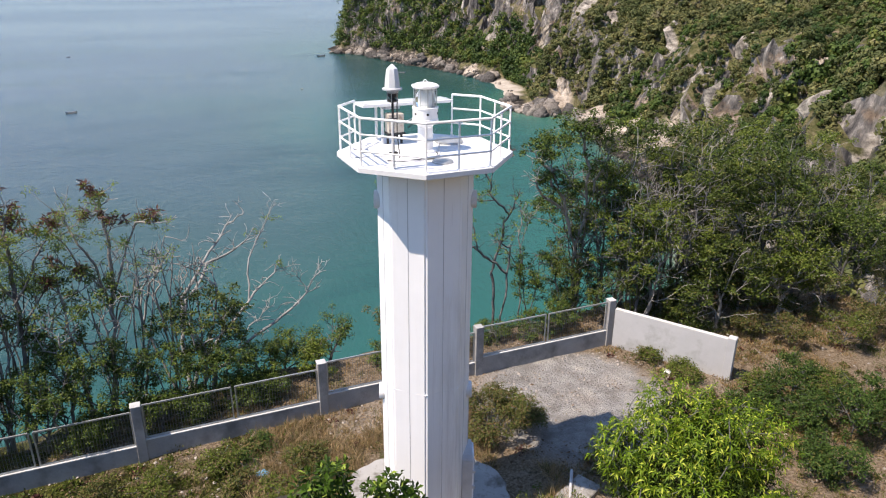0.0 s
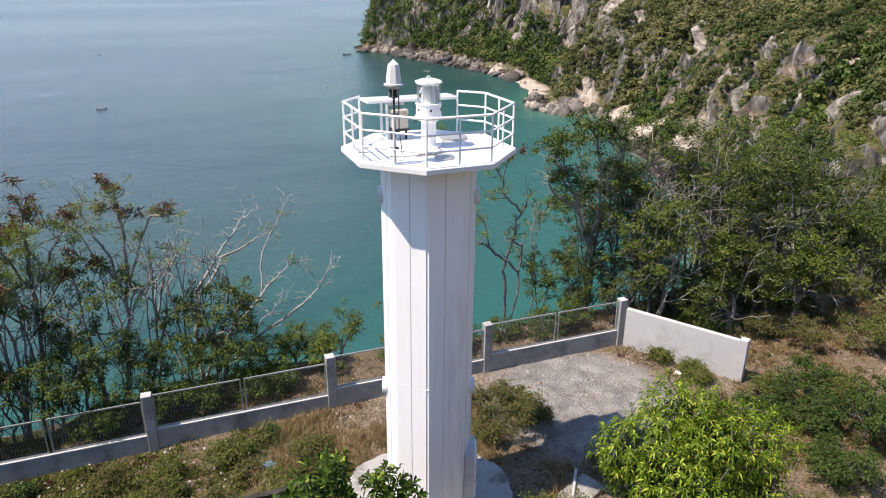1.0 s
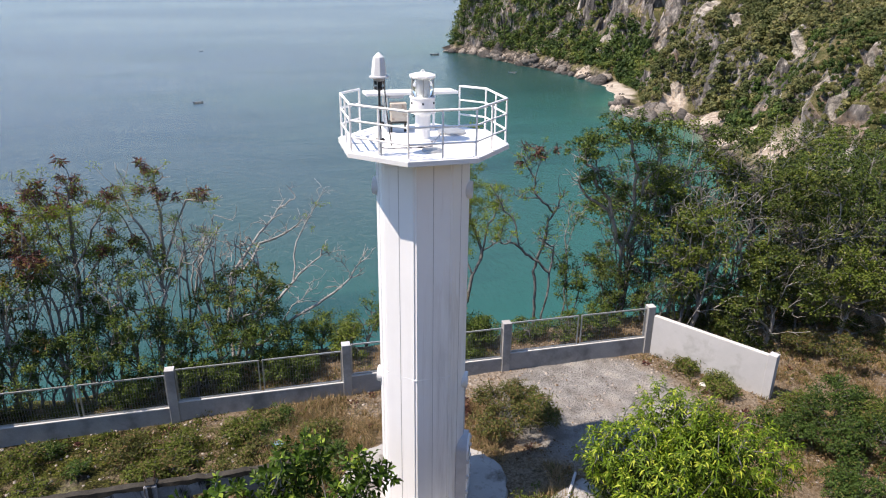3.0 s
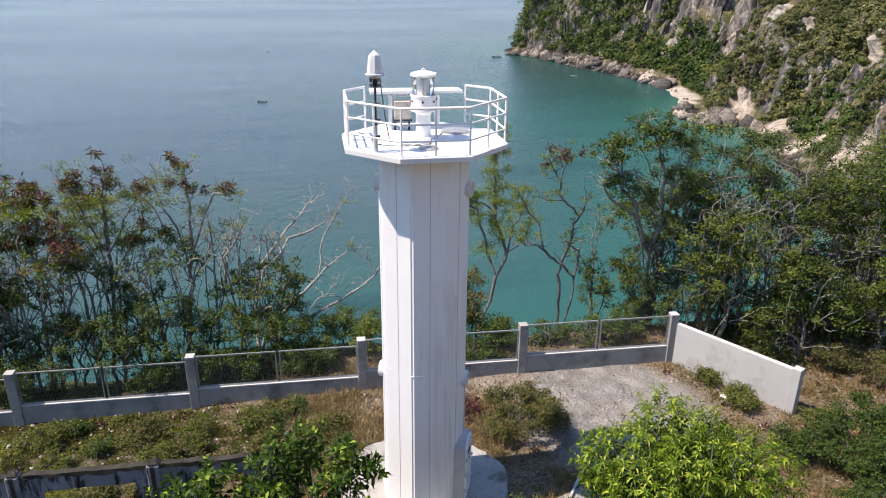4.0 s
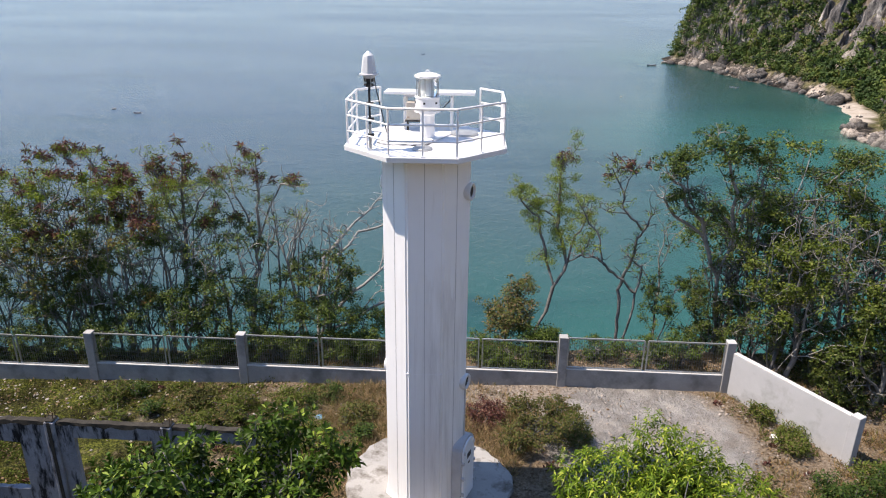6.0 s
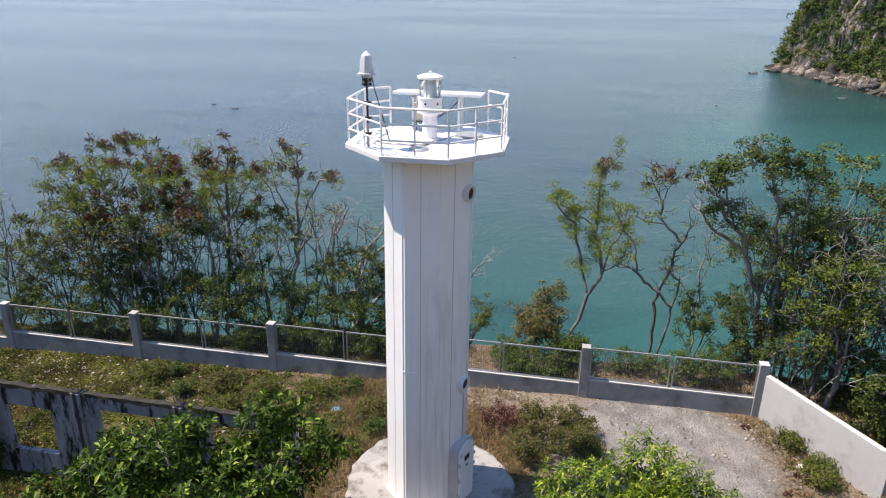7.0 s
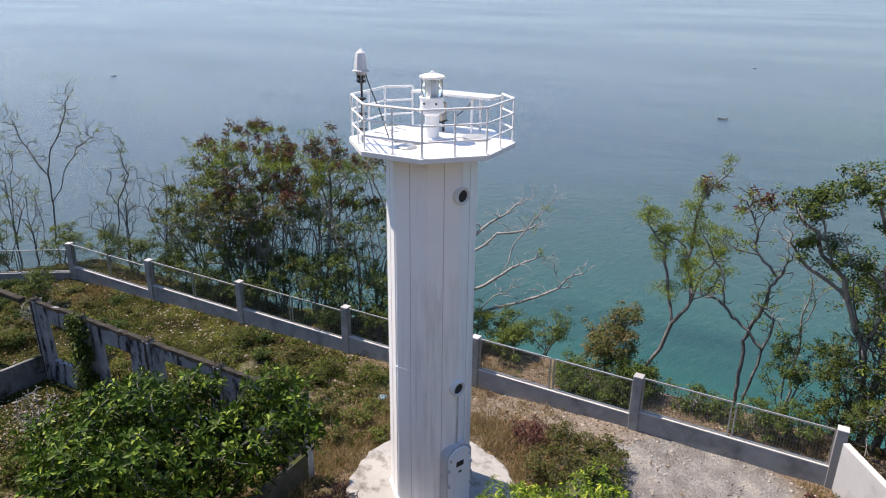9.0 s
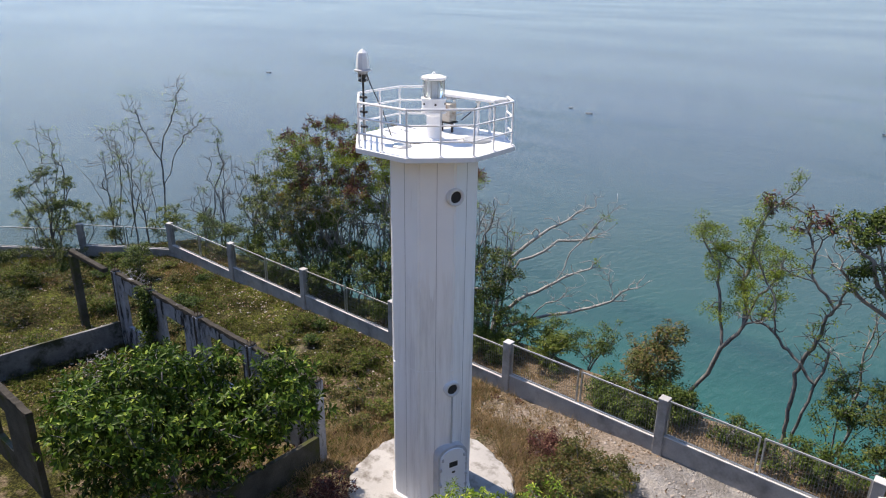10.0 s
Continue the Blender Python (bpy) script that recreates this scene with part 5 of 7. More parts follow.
# thin trees with pods, west of the tower
make_limbed("leucaena_tree", [([(-1.82, 21.50, level(-1.82, 21.50) - 0.1), (-1.77, 21.50, -0.10), (-1.49, 21.43, 1.69), (-1.35, 21.53, 2.87), (-1.14, 21.38, 4.73), (-1.16, 21.77, 5.79), (-1.19, 21.50, 6.2)], 0.06), ([(-1.35, 21.50, 2.87), (-1.51, 21.52, 4.21), (-1.88, 21.38, 5.10), (-2.15, 21.80, 5.95)], 0.035), ([(-1.32, 21.40, 2.91), (-0.75, 21.34, 4.64), (-0.30, 21.60, 5.53), (0.18, 21.40, 5.51)], 0.035), ([(-1.48, 21.50, 3.60), (-2.18, 21.63, 4.92), (-2.53, 21.50, 5.51)], 0.025), ([(-1.37, 21.30, 2.21), (-0.69, 21.30, 3.46), (-0.44, 21.00, 4.58)], 0.03)],
            L_THIN, 40, M_BARKPALE, group="leucaenas along the fence", twigs=9, reach=0.75, leaves=M_FEATHER, leaf=(0.085, 0.024), per=34, clump=0.2, loose=0.95, pods=16, share=0.12, tips=6,
            heads=[(-2.08, 21.85, 5.80, 1.0), (-1.22, 21.10, 6.46, 0.8), (-1.83, 21.60, 5.25, 1.1), (-0.92, 21.25, 5.75, 0.9), (-0.18, 21.90, 5.36, 1.0), (0.20, 21.50, 5.44, 0.8), (-1.51, 21.05, 5.95, 1.1), (-2.43, 21.75, 5.41, 0.9), (-0.77, 21.40, 5.01, 1.0)])
make_limbed("leucaena_tree", [([(-4.00, 20.90, level(-4.00, 20.90) - 0.1), (-3.95, 20.90, 0.49), (-3.62, 20.82, 2.59), (-3.61, 20.98, 3.87), (-3.51, 20.85, 5.22), (-3.47, 21.10, 6.12), (-3.50, 21.19, 5.95)], 0.06), ([(-3.61, 20.90, 3.87), (-4.01, 20.96, 4.84), (-4.28, 20.85, 5.75), (-4.49, 21.12, 6.24)], 0.035), ([(-3.57, 20.80, 3.91), (-2.96, 20.77, 5.02), (-2.53, 21.00, 5.59)], 0.03), ([(-3.51, 20.70, 2.92), (-2.87, 20.80, 4.12), (-2.45, 20.93, 4.60)], 0.025), ([(-3.56, 20.80, 3.29), (-4.12, 20.92, 3.89), (-4.57, 20.53, 4.49)], 0.025)],
            L_THIN, 41, M_BARK, group="leucaenas along the fence", twigs=9, reach=0.75, leaves=M_FEATHER, leaf=(0.085, 0.024), per=44, clump=0.22, loose=0.95, pods=18, share=0.2, tips=7,
            heads=[(-4.43, 21.25, 6.17, 1.0), (-4.06, 20.50, 5.70, 0.8), (-3.45, 21.00, 6.25, 1.1), (-3.72, 20.65, 5.56, 0.9), (-3.08, 21.30, 5.75, 1.0), (-2.57, 20.90, 5.50, 0.8), (-3.42, 20.45, 5.18, 1.1), (-4.33, 21.15, 5.13, 0.9), (-2.97, 20.80, 4.54, 1.0), (-4.11, 21.20, 4.55, 0.8)])
for sd, (x, y, h, sp, pods) in enumerate([(-5.4, 20.9, 6.1, 1.3, 8), (-7.7, 21.2, 6.7, 1.4, 10), (-9.6, 20.8, 5.9, 1.4, 2), (-4.2, 22.2, 5.4, 1.4, 5)]):
    b0 = on_slope(x, y)
    make_tree("leucaena_tree", [b0, (x + 0.1, y, b0[2] + 0.8), (x, y + 0.05, b0[2] + 1.8)], [(x, y, h - 1.0, sp, sp * 0.9, 1.0), (x + 0.3, y - 0.2, h - 2.2, sp, sp * 0.8, 0.8)],
              L_THIN, 42 + sd, group="leucaenas along the fence", pods=pods, bark=M_BARK if sd % 2 else M_BARKPALE, low=0.15, twigs=36, cap=0.95, **dict(THIN, heads=24))
# leafy trees
for sd, (x, y, h, sp) in enumerate([(-7.0, 20.6, 6.2, 2.1), (-4.6, 20.9, 5.4, 1.9), (-9.0, 20.4, 5.2, 1.9), (-2.4, 20.9, 4.6, 1.5), (1.2, 20.9, 3.7, 1.1), (-10.7, 20.7, 5.0, 1.6), (-8.1, 20.2, 4.4, 1.4), (-7.3, 20.3, 5.3, 1.7), (-5.9, 20.4, 4.8, 1.5)]):
    b0 = on_slope(x, y)
    make_tree("wild_tree", [b0, (x + 0.1, y, b0[2] + 0.7), (x + 0.1, y + 0.1, b0[2] + 1.6)], [(x, y, h - 1.4, sp, sp * 0.8, 1.3), (x - 0.5, y - 0.1, h - 2.8, sp * 0.9, sp * 0.7, 1.2)],
              L_BROAD, 60 + sd, group="wild trees along the fence", bark=M_BARKPALE, low=0.06, twigs=70, **dict(BROAD, leaves=(M_FEATHER, M_TAWNY, M_OLIVE, M_BROAD, M_DARK, M_DARK, M_TAWNY, M_DARK, M_BROAD)[sd], heads=(17, 16, 18, 22, 25, 20, 15, 18, 19)[sd], pods=(7, 9, 0, 4, 0, 0, 6, 4, 4)[sd]))
# undergrowth behind the mesh
bush_at = [(-9.8, 19.9, 2.6, 1.2), (-7.6, 19.7, 2.4, 1.2), (-5.3, 19.7, 2.4, 1.3), (-3.4, 19.6, 2.8, 1.2), (-1.7, 19.7, 3.0, 1.2), (-0.2, 19.8, 2.7, 1.1), (1.5, 20.2, 2.3, 1.0),
           (3.6, 21.4, 1.3, 0.9), (5.2, 21.6, 1.4, 0.9), (10.6, 20.0, 0.75, 0.9), (12.2, 19.8, 0.85, 0.9), (13.4, 19.7, 1.1, 0.8), (9.3, 20.2, 0.6, 0.7), (-12.2, 19.9, 2.0, 1.2), (-14.2, 19.9, 1.2, 1.2), (12.9, 21.3, 2.8, 0.8), (-16.4, 20.0, 1.0, 1.1), (-18.6, 19.2, 1.2, 1.0), (-20.6, 17.6, 1.4, 1.1), (-22.6, 16.4, 1.5, 1.2), (-24.6, 15.2, 1.6, 1.3), (-11.2, 20.6, 3.2, 1.3), (4.4, 20.3, 0.8, 0.6), (2.6, 20.6, 1.5, 0.8), (-7.4, 20.3, 2.6, 1.1), (-3.0, 20.4, 2.8, 1.0), (-5.9, 20.6, 3.2, 1.1), (-8.3, 20.9, 3.4, 1.2), (-4.7, 20.0, 2.4, 1.0), (-1.0, 20.4, 2.6, 0.9), (-10.4, 19.3, 1.0, 0.9), (-8.6, 19.2, 1.0, 0.9), (-6.3, 19.2, 1.1, 0.9), (-2.4, 19.3, 1.2, 0.9), (0.7, 19.5, 0.75, 0.7), (1.8, 19.5, 0.7, 0.65), (2.7, 19.6, 0.45, 0.5), (-0.4, 19.4, 0.9, 0.7), (7.5, 19.4, 0.5, 0.5), (8.3, 19.3, 0.6, 0.55), (6.7, 19.8, 0.4, 0.45), (8.9, 20.0, 0.9, 0.6)]
for sd, (x, y, h, sp) in enumerate(bush_at):
    b0 = on_slope(x, y)
    make_tree("bush", [b0, (x, y, b0[2] + 0.35), (x + 0.1, y, b0[2] + 0.7)], uneven(x, y, (h + b0[2]) / 2 + 0.25, sp, max(0.5, (h - b0[2]) / 2 - 0.1), 800 + sd), L_BUSH, 80 + sd, "bush", "bushes along the fence", **(dict(BUSH, leaves=M_OLIVE) if 15 < sd < 24 else dict(BUSH, heads=11, twigs=40) if 7 <= sd < 13 else BUSH))
# dry round bush below the leaning tree
b0 = on_slope(7.6, 20.9)
make_tree("bush", [b0, (7.6, 20.9, b0[2] + 0.6), (7.6, 20.9, b0[2] + 1.0)], uneven(7.6, 20.9, 1.2, 1.0, 1.35, 699), "dry brownish bush on the cliff edge", 120, "bush", leaves=M_SCRUB, leaf=(0.12, 0.04), per=40, clump=0.2, heads=30, r_base=0.04, feather=True, low=0.05, twigs=40, cap=0.2)

# leaning tree and its forked neighbour
make_limbed("leucaena_tree", [([(8.6, 21.7, level(8.6, 21.7) - 0.1), (8.66, 21.75, 0.1), (9.28, 22.2, 1.81), (9.73, 22.5, 2.61), (9.36, 23.0, 3.83), (9.39, 23.3, 4.56), (9.47, 23.8, 5.65), (9.95, 24.3, 6.37)], 0.068),
                              ([(9.28, 22.2, 1.81), (8.92, 22.5, 3.12), (8.64, 22.8, 4.22), (7.91, 23.0, 4.98)], 0.05), ([(9.36, 23.0, 3.83), (8.91, 23.2, 4.33), (8.4, 23.3, 4.54)], 0.03),
                              ([(9.73, 22.5, 2.61), (9.98, 22.6, 3.65), (10.33, 22.8, 4.44)], 0.04), ([(9.73, 22.5, 2.61), (10.22, 22.4, 2.98), (10.39, 22.3, 3.42)], 0.028)],
            "leaning leucaena with yellow-green leaves on the cliff edge", 131, M_BARK, twigs=8, leaves=M_FEATHER, leaf=(0.085, 0.025), per=105, clump=0.26, pods=5, loose=0.8, share=0.25,
            heads=[(8.1, 23.0, 4.86, 1.2), (8.65, 23.0, 4.32, 1.1), (9.62, 23.6, 5.31, 1.4), (9.28, 23.3, 4.65, 1.4), (9.77, 22.6, 3.37, 1.2), (10.3, 22.8, 4.23, 1.0), (8.82, 22.4, 2.68, 1.0), (9.47, 23.9, 5.86, 1.1), (9.99, 23.2, 4.77, 1.2), (9.22, 22.8, 3.57, 1.1), (9.7, 23.0, 4.1, 1.2), (8.9, 23.0, 4.6, 1.0)])
make_limbed("leucaena_tree", [([(11.58, 21.6, level(11.58, 21.6) - 0.1), (11.58, 21.6, 0.2), (11.57, 21.7, 1.4), (11.61, 21.8, 2.39), (11.91, 21.8, 3.35), (12.12, 21.7, 4.19), (12.29, 21.6, 4.73)], 0.058),
                              ([(11.7, 21.5, level(11.7, 21.5) - 0.1), (11.84, 21.5, 0.18), (12.07, 21.6, 1.85), (12.23, 21.7, 2.85), (11.89, 21.8, 3.09)], 0.042),
                              ([(12.06, 21.6, 1.91), (11.61, 21.6, 2.38), (11.04, 21.6, 2.75), (10.63, 21.6, 3.19), (10.19, 21.6, 3.21)], 0.045), ([(10.83, 21.6, 3.0), (10.61, 21.7, 4.07), (10.02, 21.8, 4.92)], 0.03),
                              ([(12.12, 21.7, 4.19), (11.54, 21.7, 4.78), (11.36, 21.8, 5.47), (10.87, 21.9, 6.3)], 0.04), ([(11.36, 21.8, 5.47), (11.63, 21.9, 6.11)], 0.022), ([(11.54, 21.7, 4.78), (10.85, 21.8, 4.84)], 0.022)],
            "sparse forked tree with few leaves on the cliff edge", 132, M_BARK, twigs=10, leaves=M_FEATHER, leaf=(0.1, 0.034), per=18, clump=0.17, pods=7, loose=0.8, share=0.12, tips=5,
            heads=[(10.8, 21.9, 6.08, 1.0), (11.63, 21.9, 6.08, 0.9), (11.36, 21.8, 5.1, 0.9), (10.8, 21.8, 4.8, 0.9), (11.28, 21.9, 5.98, 1.0)])
make_limbed("bare_tree", [([(13.04, 22.2, level(13.04, 22.2) - 0.1), (13.04, 22.2, 0.37), (13.01, 22.2, 1.43), (12.97, 22.3, 2.61), (13.04, 22.4, 3.78)], 0.035), ([(13.01, 22.2, 1.43), (12.58, 22.2, 2.28), (12.18, 22.3, 2.68)], 0.02), ([(12.97, 22.3, 2.61), (13.2, 22.3, 3.25), (13.29, 22.2, 3.7)], 0.018)],
            "thin bare sapling on the cliff edge", 133, M_BARKPALE, twigs=9, leaves=M_OLIVE, leaf=(0.08, 0.03), per=10, clump=0.1, share=0.15)

# the wood east of the yard
make_limbed("wild_tree", [([(15.2, 21.5, level(15.2, 21.5) - 0.1), (15.1, 21.45, 0.2), (14.61, 21.0, 2.9), (13.99, 20.8, 4.17), (13.56, 20.6, 5.08), (12.91, 20.4, 6.17), (12.36, 20.3, 6.56)], 0.07),
                          ([(13.99, 20.8, 4.17), (13.6, 20.7, 4.6), (12.73, 20.5, 5.17), (12.28, 20.3, 5.79)], 0.05), ([(14.61, 21.0, 2.9), (14.78, 20.7, 4.69), (14.62, 20.5, 5.94), (14.14, 20.3, 7.08), (13.76, 20.2, 7.55)], 0.06),
                          ([(14.75, 20.8, 4.12), (14.98, 20.6, 5.45), (15.31, 20.4, 6.47)], 0.05), ([(13.56, 20.6, 5.08), (13.2, 20.5, 5.75), (12.95, 20.4, 6.6)], 0.035), ([(14.78, 20.7, 4.69), (14.12, 20.5, 5.36), (13.59, 20.4, 5.84)], 0.04)],
            "tall tree with tight dark leaf heads edging the wood", 148, M_BARKPALE, twigs=14, leaves=M_BROAD, leaf=(0.095, 0.048), per=85, clump=0.25, tips=9, spread=0.24,
            heads=[(12.22, 20.3, 6.75, 1.0), (12.93, 20.4, 6.68, 1.2), (13.5, 20.2, 7.45, 1.3), (13.97, 20.2, 7.6, 1.2), (14.37, 20.3, 7.05, 1.5), (12.8, 20.4, 5.7, 1.0), (13.32, 20.5, 5.56, 1.2), (14.05, 20.5, 5.32, 1.0), (15.4, 20.4, 6.6, 1.6), (15.46, 20.6, 4.83, 1.5), (14.66, 20.3, 7.5, 1.1), (12.95, 20.4, 7.0, 0.8), (15.0, 20.4, 5.9, 1.2)])
wood_at = [(15.6, 22.4, 7.2, 1.7), (16.6, 20.6, 7.7, 1.7), (18.4, 19.9, 7.4, 1.8), (17.8, 22.4, 7.2, 1.9), (20.3, 21.6, 7.4, 1.9), (20.2, 18.9, 6.6, 1.7), (22.2, 19.4, 6.4, 1.8), (22.6, 22.0, 7.0, 2.0), (24.8, 20.4, 6.6, 2.0), (24.4, 17.4, 4.6, 1.5), (16.5, 18.9, 5.0, 1.4), (18.6, 17.6, 3.8, 1.2), (26.6, 18.4, 5.6, 1.8), (27.5, 21.6, 6.2, 2.0), (25.2, 23.2, 6.6, 2.0), (29.0, 18.6, 4.8, 1.9), (21.2, 17.2, 3.8, 1.2)]
for sd, (x, y, h, sp) in enumerate(wood_at):
    b0 = on_slope(x, y)
    h0 = (h - b0[2])
    make_tree("wild_tree", [b0, (x + 0.1, y - 0.1, b0[2] + 0.3 * h0), (x - 0.1, y, b0[2] + 0.5 * h0)],
              [(x, y, h - 0.9, sp * 0.8, sp * 0.8, 0.9), (x + 0.6, y - 0.3, h - 0.36 * h0, sp, sp, 0.2 * h0), (x - 0.7, y + 0.2, h - 0.5 * h0, sp * 0.9, sp * 0.9, 0.17 * h0)],
              "tall wild tree in the dense wood east of the yard", 150 + sd, group="trees of the wood", bark=M_BARKPALE if sd % 3 else M_BARK, low=0.2, twigs=60, drop=1.1, loose=0.5, **dict(BROAD, heads=21, tips=8, spread=0.3, clump=0.25, per=46, leaf=(0.1, 0.052), r_base=0.10, leaves=(M_BROAD, M_OLIVE, M_DARK)[sd % 3]))
# grey thicket at the wood's edge
for sd, (x, y, h, sp) in enumerate([(15.3, 20.3, 5.6, 1.0), (16.3, 19.8, 6.0, 1.1), (15.0, 21.2, 5.8, 1.0), (17.4, 19.4, 5.6, 1.1), (19.2, 18.6, 5.0, 1.2), (21.4, 18.2, 4.8, 1.2), (16.0, 18.9, 5.2, 1.1), (17.8, 18.6, 5.4, 1.1), (15.7, 20.9, 6.9, 1.0), (17.1, 20.1, 6.9, 1.1), (18.7, 19.1, 6.4, 1.1), (20.0, 17.9, 4.8, 1.1), (22.8, 18.0, 5.2, 1.2), (24.6, 18.4, 5.4, 1.2)]):
    b0 = on_slope(x, y)
    make_tree("bare_tree", [b0, (x, y, b0[2] + 0.8), (x + 0.1, y, b0[2] + 1.7)], [(x, y, h - 1.2, sp, sp * 0.8, 1.3), (x - 0.3, y, h - 2.6, sp, sp * 0.8, 1.0)], "nearly leafless grey tree at the edge of the wood", 230 + sd, group="grey thicket of the wood",
              bark=M_BARKPALE if sd % 2 and sd < 6 else M_BARK, share=0.15, low=0.1, cap=0.9, twigs=70, stems=6, **dict(THIN, per=16, heads=16, r_base=0.06))
# dark undergrowth of the wood; its darker leaf colour paints the wood's inner shade
for sd, (x, y, h, sp) in enumerate([(15.6, 19.6, 2.6, 1.1), (17.2, 19.2, 2.4, 1.2), (18.9, 18.6, 2.2, 1.2), (20.6, 18.0, 2.2, 1.2), (22.4, 17.8, 2.4, 1.3), (16.2, 21.4, 2.8, 1.3), (18.2, 21.0, 2.8, 1.3), (20.4, 20.2, 2.8, 1.3), (22.6, 20.4, 2.8, 1.4), (14.6, 20.6, 2.4, 1.0), (17.6, 17.6, 1.4, 0.8), (15.2, 22.0, 3.8, 1.1), (16.5, 21.8, 4.3, 1.3), (17.7, 20.8, 4.0, 1.2), (19.2, 20.4, 4.0, 1.3), (14.4, 21.4, 2.9, 0.8)]):
    b0 = on_slope(x, y)
    make_tree("bush", [b0, (x, y, b0[2] + 0.4), (x + 0.1, y, b0[2] + 0.8)], [(x, y, (h + b0[2]) / 2 + 0.2, sp, sp * 0.8, max(0.6, (h - b0[2]) / 2))], "dense dark bush under the trees of the wood", 400 + sd, "bush", "undergrowth of the wood", **dict(BUSH, heads=18, twigs=40, leaves=M_DARK))

# bleached dead tree
bz = level(0.6, 22.0) - 0.1
make_limbed("dead_tree", [([(0.6, 22.0, bz), (0.5, 22.6, 0.9), (0.71, 23.13, 2.2), (1.75, 24.0, 3.4), (2.67, 24.9, 4.27)], 0.07), ([(0.5, 22.6, 0.9), (0.8, 23.5, 2.0), (1.73, 24.8, 2.7), (3.0, 25.4, 3.0)], 0.06),
                          ([(0.6, 22.0, bz), (0.9, 22.1, 0.2), (1.62, 22.24, 0.95), (2.8, 23.0, 1.85), (3.84, 23.6, 2.45)], 0.068), ([(2.8, 23.0, 1.85), (2.95, 23.6, 2.9), (3.4, 24.1, 3.6), (3.96, 24.46, 4.37)], 0.03),
                          ([(0.6, 22.0, bz), (1.2, 22.1, -0.2), (2.19, 22.3, 0.3), (3.6, 22.9, 0.9), (4.92, 23.47, 1.55), (5.43, 23.89, 2.06)], 0.06), ([(4.92, 23.47, 1.55), (4.75, 23.6, 2.0), (4.6, 23.6, 2.2)], 0.018), ([(2.19, 22.3, 0.3), (2.7, 22.6, 1.05), (3.4, 22.9, 1.45)], 0.025),
                          ([(0.2, 22.2, bz), (-0.6, 22.9, 1.6), (-0.2, 22.6, 3.1), (0.47, 22.2, 4.3)], 0.04), ([(-0.6, 22.9, 1.6), (-0.5, 22.8, 2.9), (0.05, 22.6, 3.9)], 0.03)],
            "bleached bare dead tree leaning out over the sea", 7, M_DEAD, twigs=13, reach=0.7, leaves=M_FEATHER, leaf=(0.09, 0.03), per=16, clump=0.14, loose=0.8, heads=[(3.9, 24.4, 4.2, 0.8), (3.5, 24.1, 3.7, 0.8), (4.1, 23.7, 2.6, 0.7)], tips=4)
for sd, (x, y, h, sp) in enumerate([(0.2, 21.2, 4.9, 1.0), (-1.6, 21.0, 4.4, 0.9), (1.0, 21.8, 4.3, 0.8), (-2.8, 20.6, 4.0, 0.9), (-6.2, 20.4, 4.2, 1.0), (-4.6, 20.8, 4.6, 1.1), (-7.9, 20.6, 4.6, 1.1), (-0.8, 21.6, 5.2, 1.1)]):
    b0 = on_slope(x, y)
    make_tree("bare_tree", [b0, (x, y, b0[2] + 0.6), (x + 0.1, y, b0[2] + 1.2)], [(x, y, h - 0.9, sp, sp * 0.8, 0.9)], "leafless pale multi-stemmed tree behind the fence", 210 + sd, group="bare trees along the fence",
              bark=M_DEAD if sd % 2 else M_BARKPALE, share=0.12, low=0.05, cap=1.0, twigs=45, **dict(THIN, per=16, heads=12))
# thin bare trees at the west end
make_limbed("bare_tree", [([(-21.09, 20.40, -1.90), (-20.79, 20.40, 0.84), (-20.68, 20.40, 2.93), (-22.00, 20.40, 4.13), (-22.81, 20.40, 5.26)], 0.05), ([(-20.68, 20.40, 2.93), (-20.02, 20.40, 4.41), (-18.88, 20.40, 5.60), (-18.23, 20.40, 6.72)], 0.04), ([(-20.75, 20.40, 1.49), (-19.21, 20.40, 3.48), (-17.99, 20.40, 4.70), (-16.81, 20.40, 5.30)], 0.03)],
            "twiggy leafless tree at the corner of the fence", 195, M_BARK, twigs=34, reach=1.25, leaves=M_FEATHER, leaf=(0.08, 0.025), per=12, clump=0.14, loose=0.9, share=0.12)
make_limbed("bare_tree", [([(-27.75, 20.20, -3.14), (-25.46, 20.20, 0.62), (-25.26, 20.20, 2.36), (-27.08, 20.20, 3.26)], 0.035), ([(-25.45, 20.30, -2.60), (-23.42, 20.30, 0.66), (-24.67, 20.30, 1.60), (-25.68, 20.30, 2.78)], 0.035), ([(-22.48, 20.20, -1.85), (-21.58, 20.20, 0.39), (-21.87, 20.20, 1.64)], 0.02)],
            "pair of thin crooked saplings beyond the fence", 196, M_BARK, twigs=22, reach=1.1, leaves=M_FEATHER, leaf=(0.08, 0.025), per=12, clump=0.14, loose=0.9, share=0.15)
make_limbed("bare_tree", [([(-16.08, 20.40, 0.28), (-15.57, 20.40, 2.49), (-14.60, 20.40, 3.81), (-14.89, 20.40, 4.88)], 0.035)],
            "thin crooked sapling with a few green leaves beyond the fence", 197, M_BARK, twigs=12, reach=0.7, leaves=M_OLIVE, leaf=(0.09, 0.035), per=18, clump=0.16, loose=0.8, share=0.35)
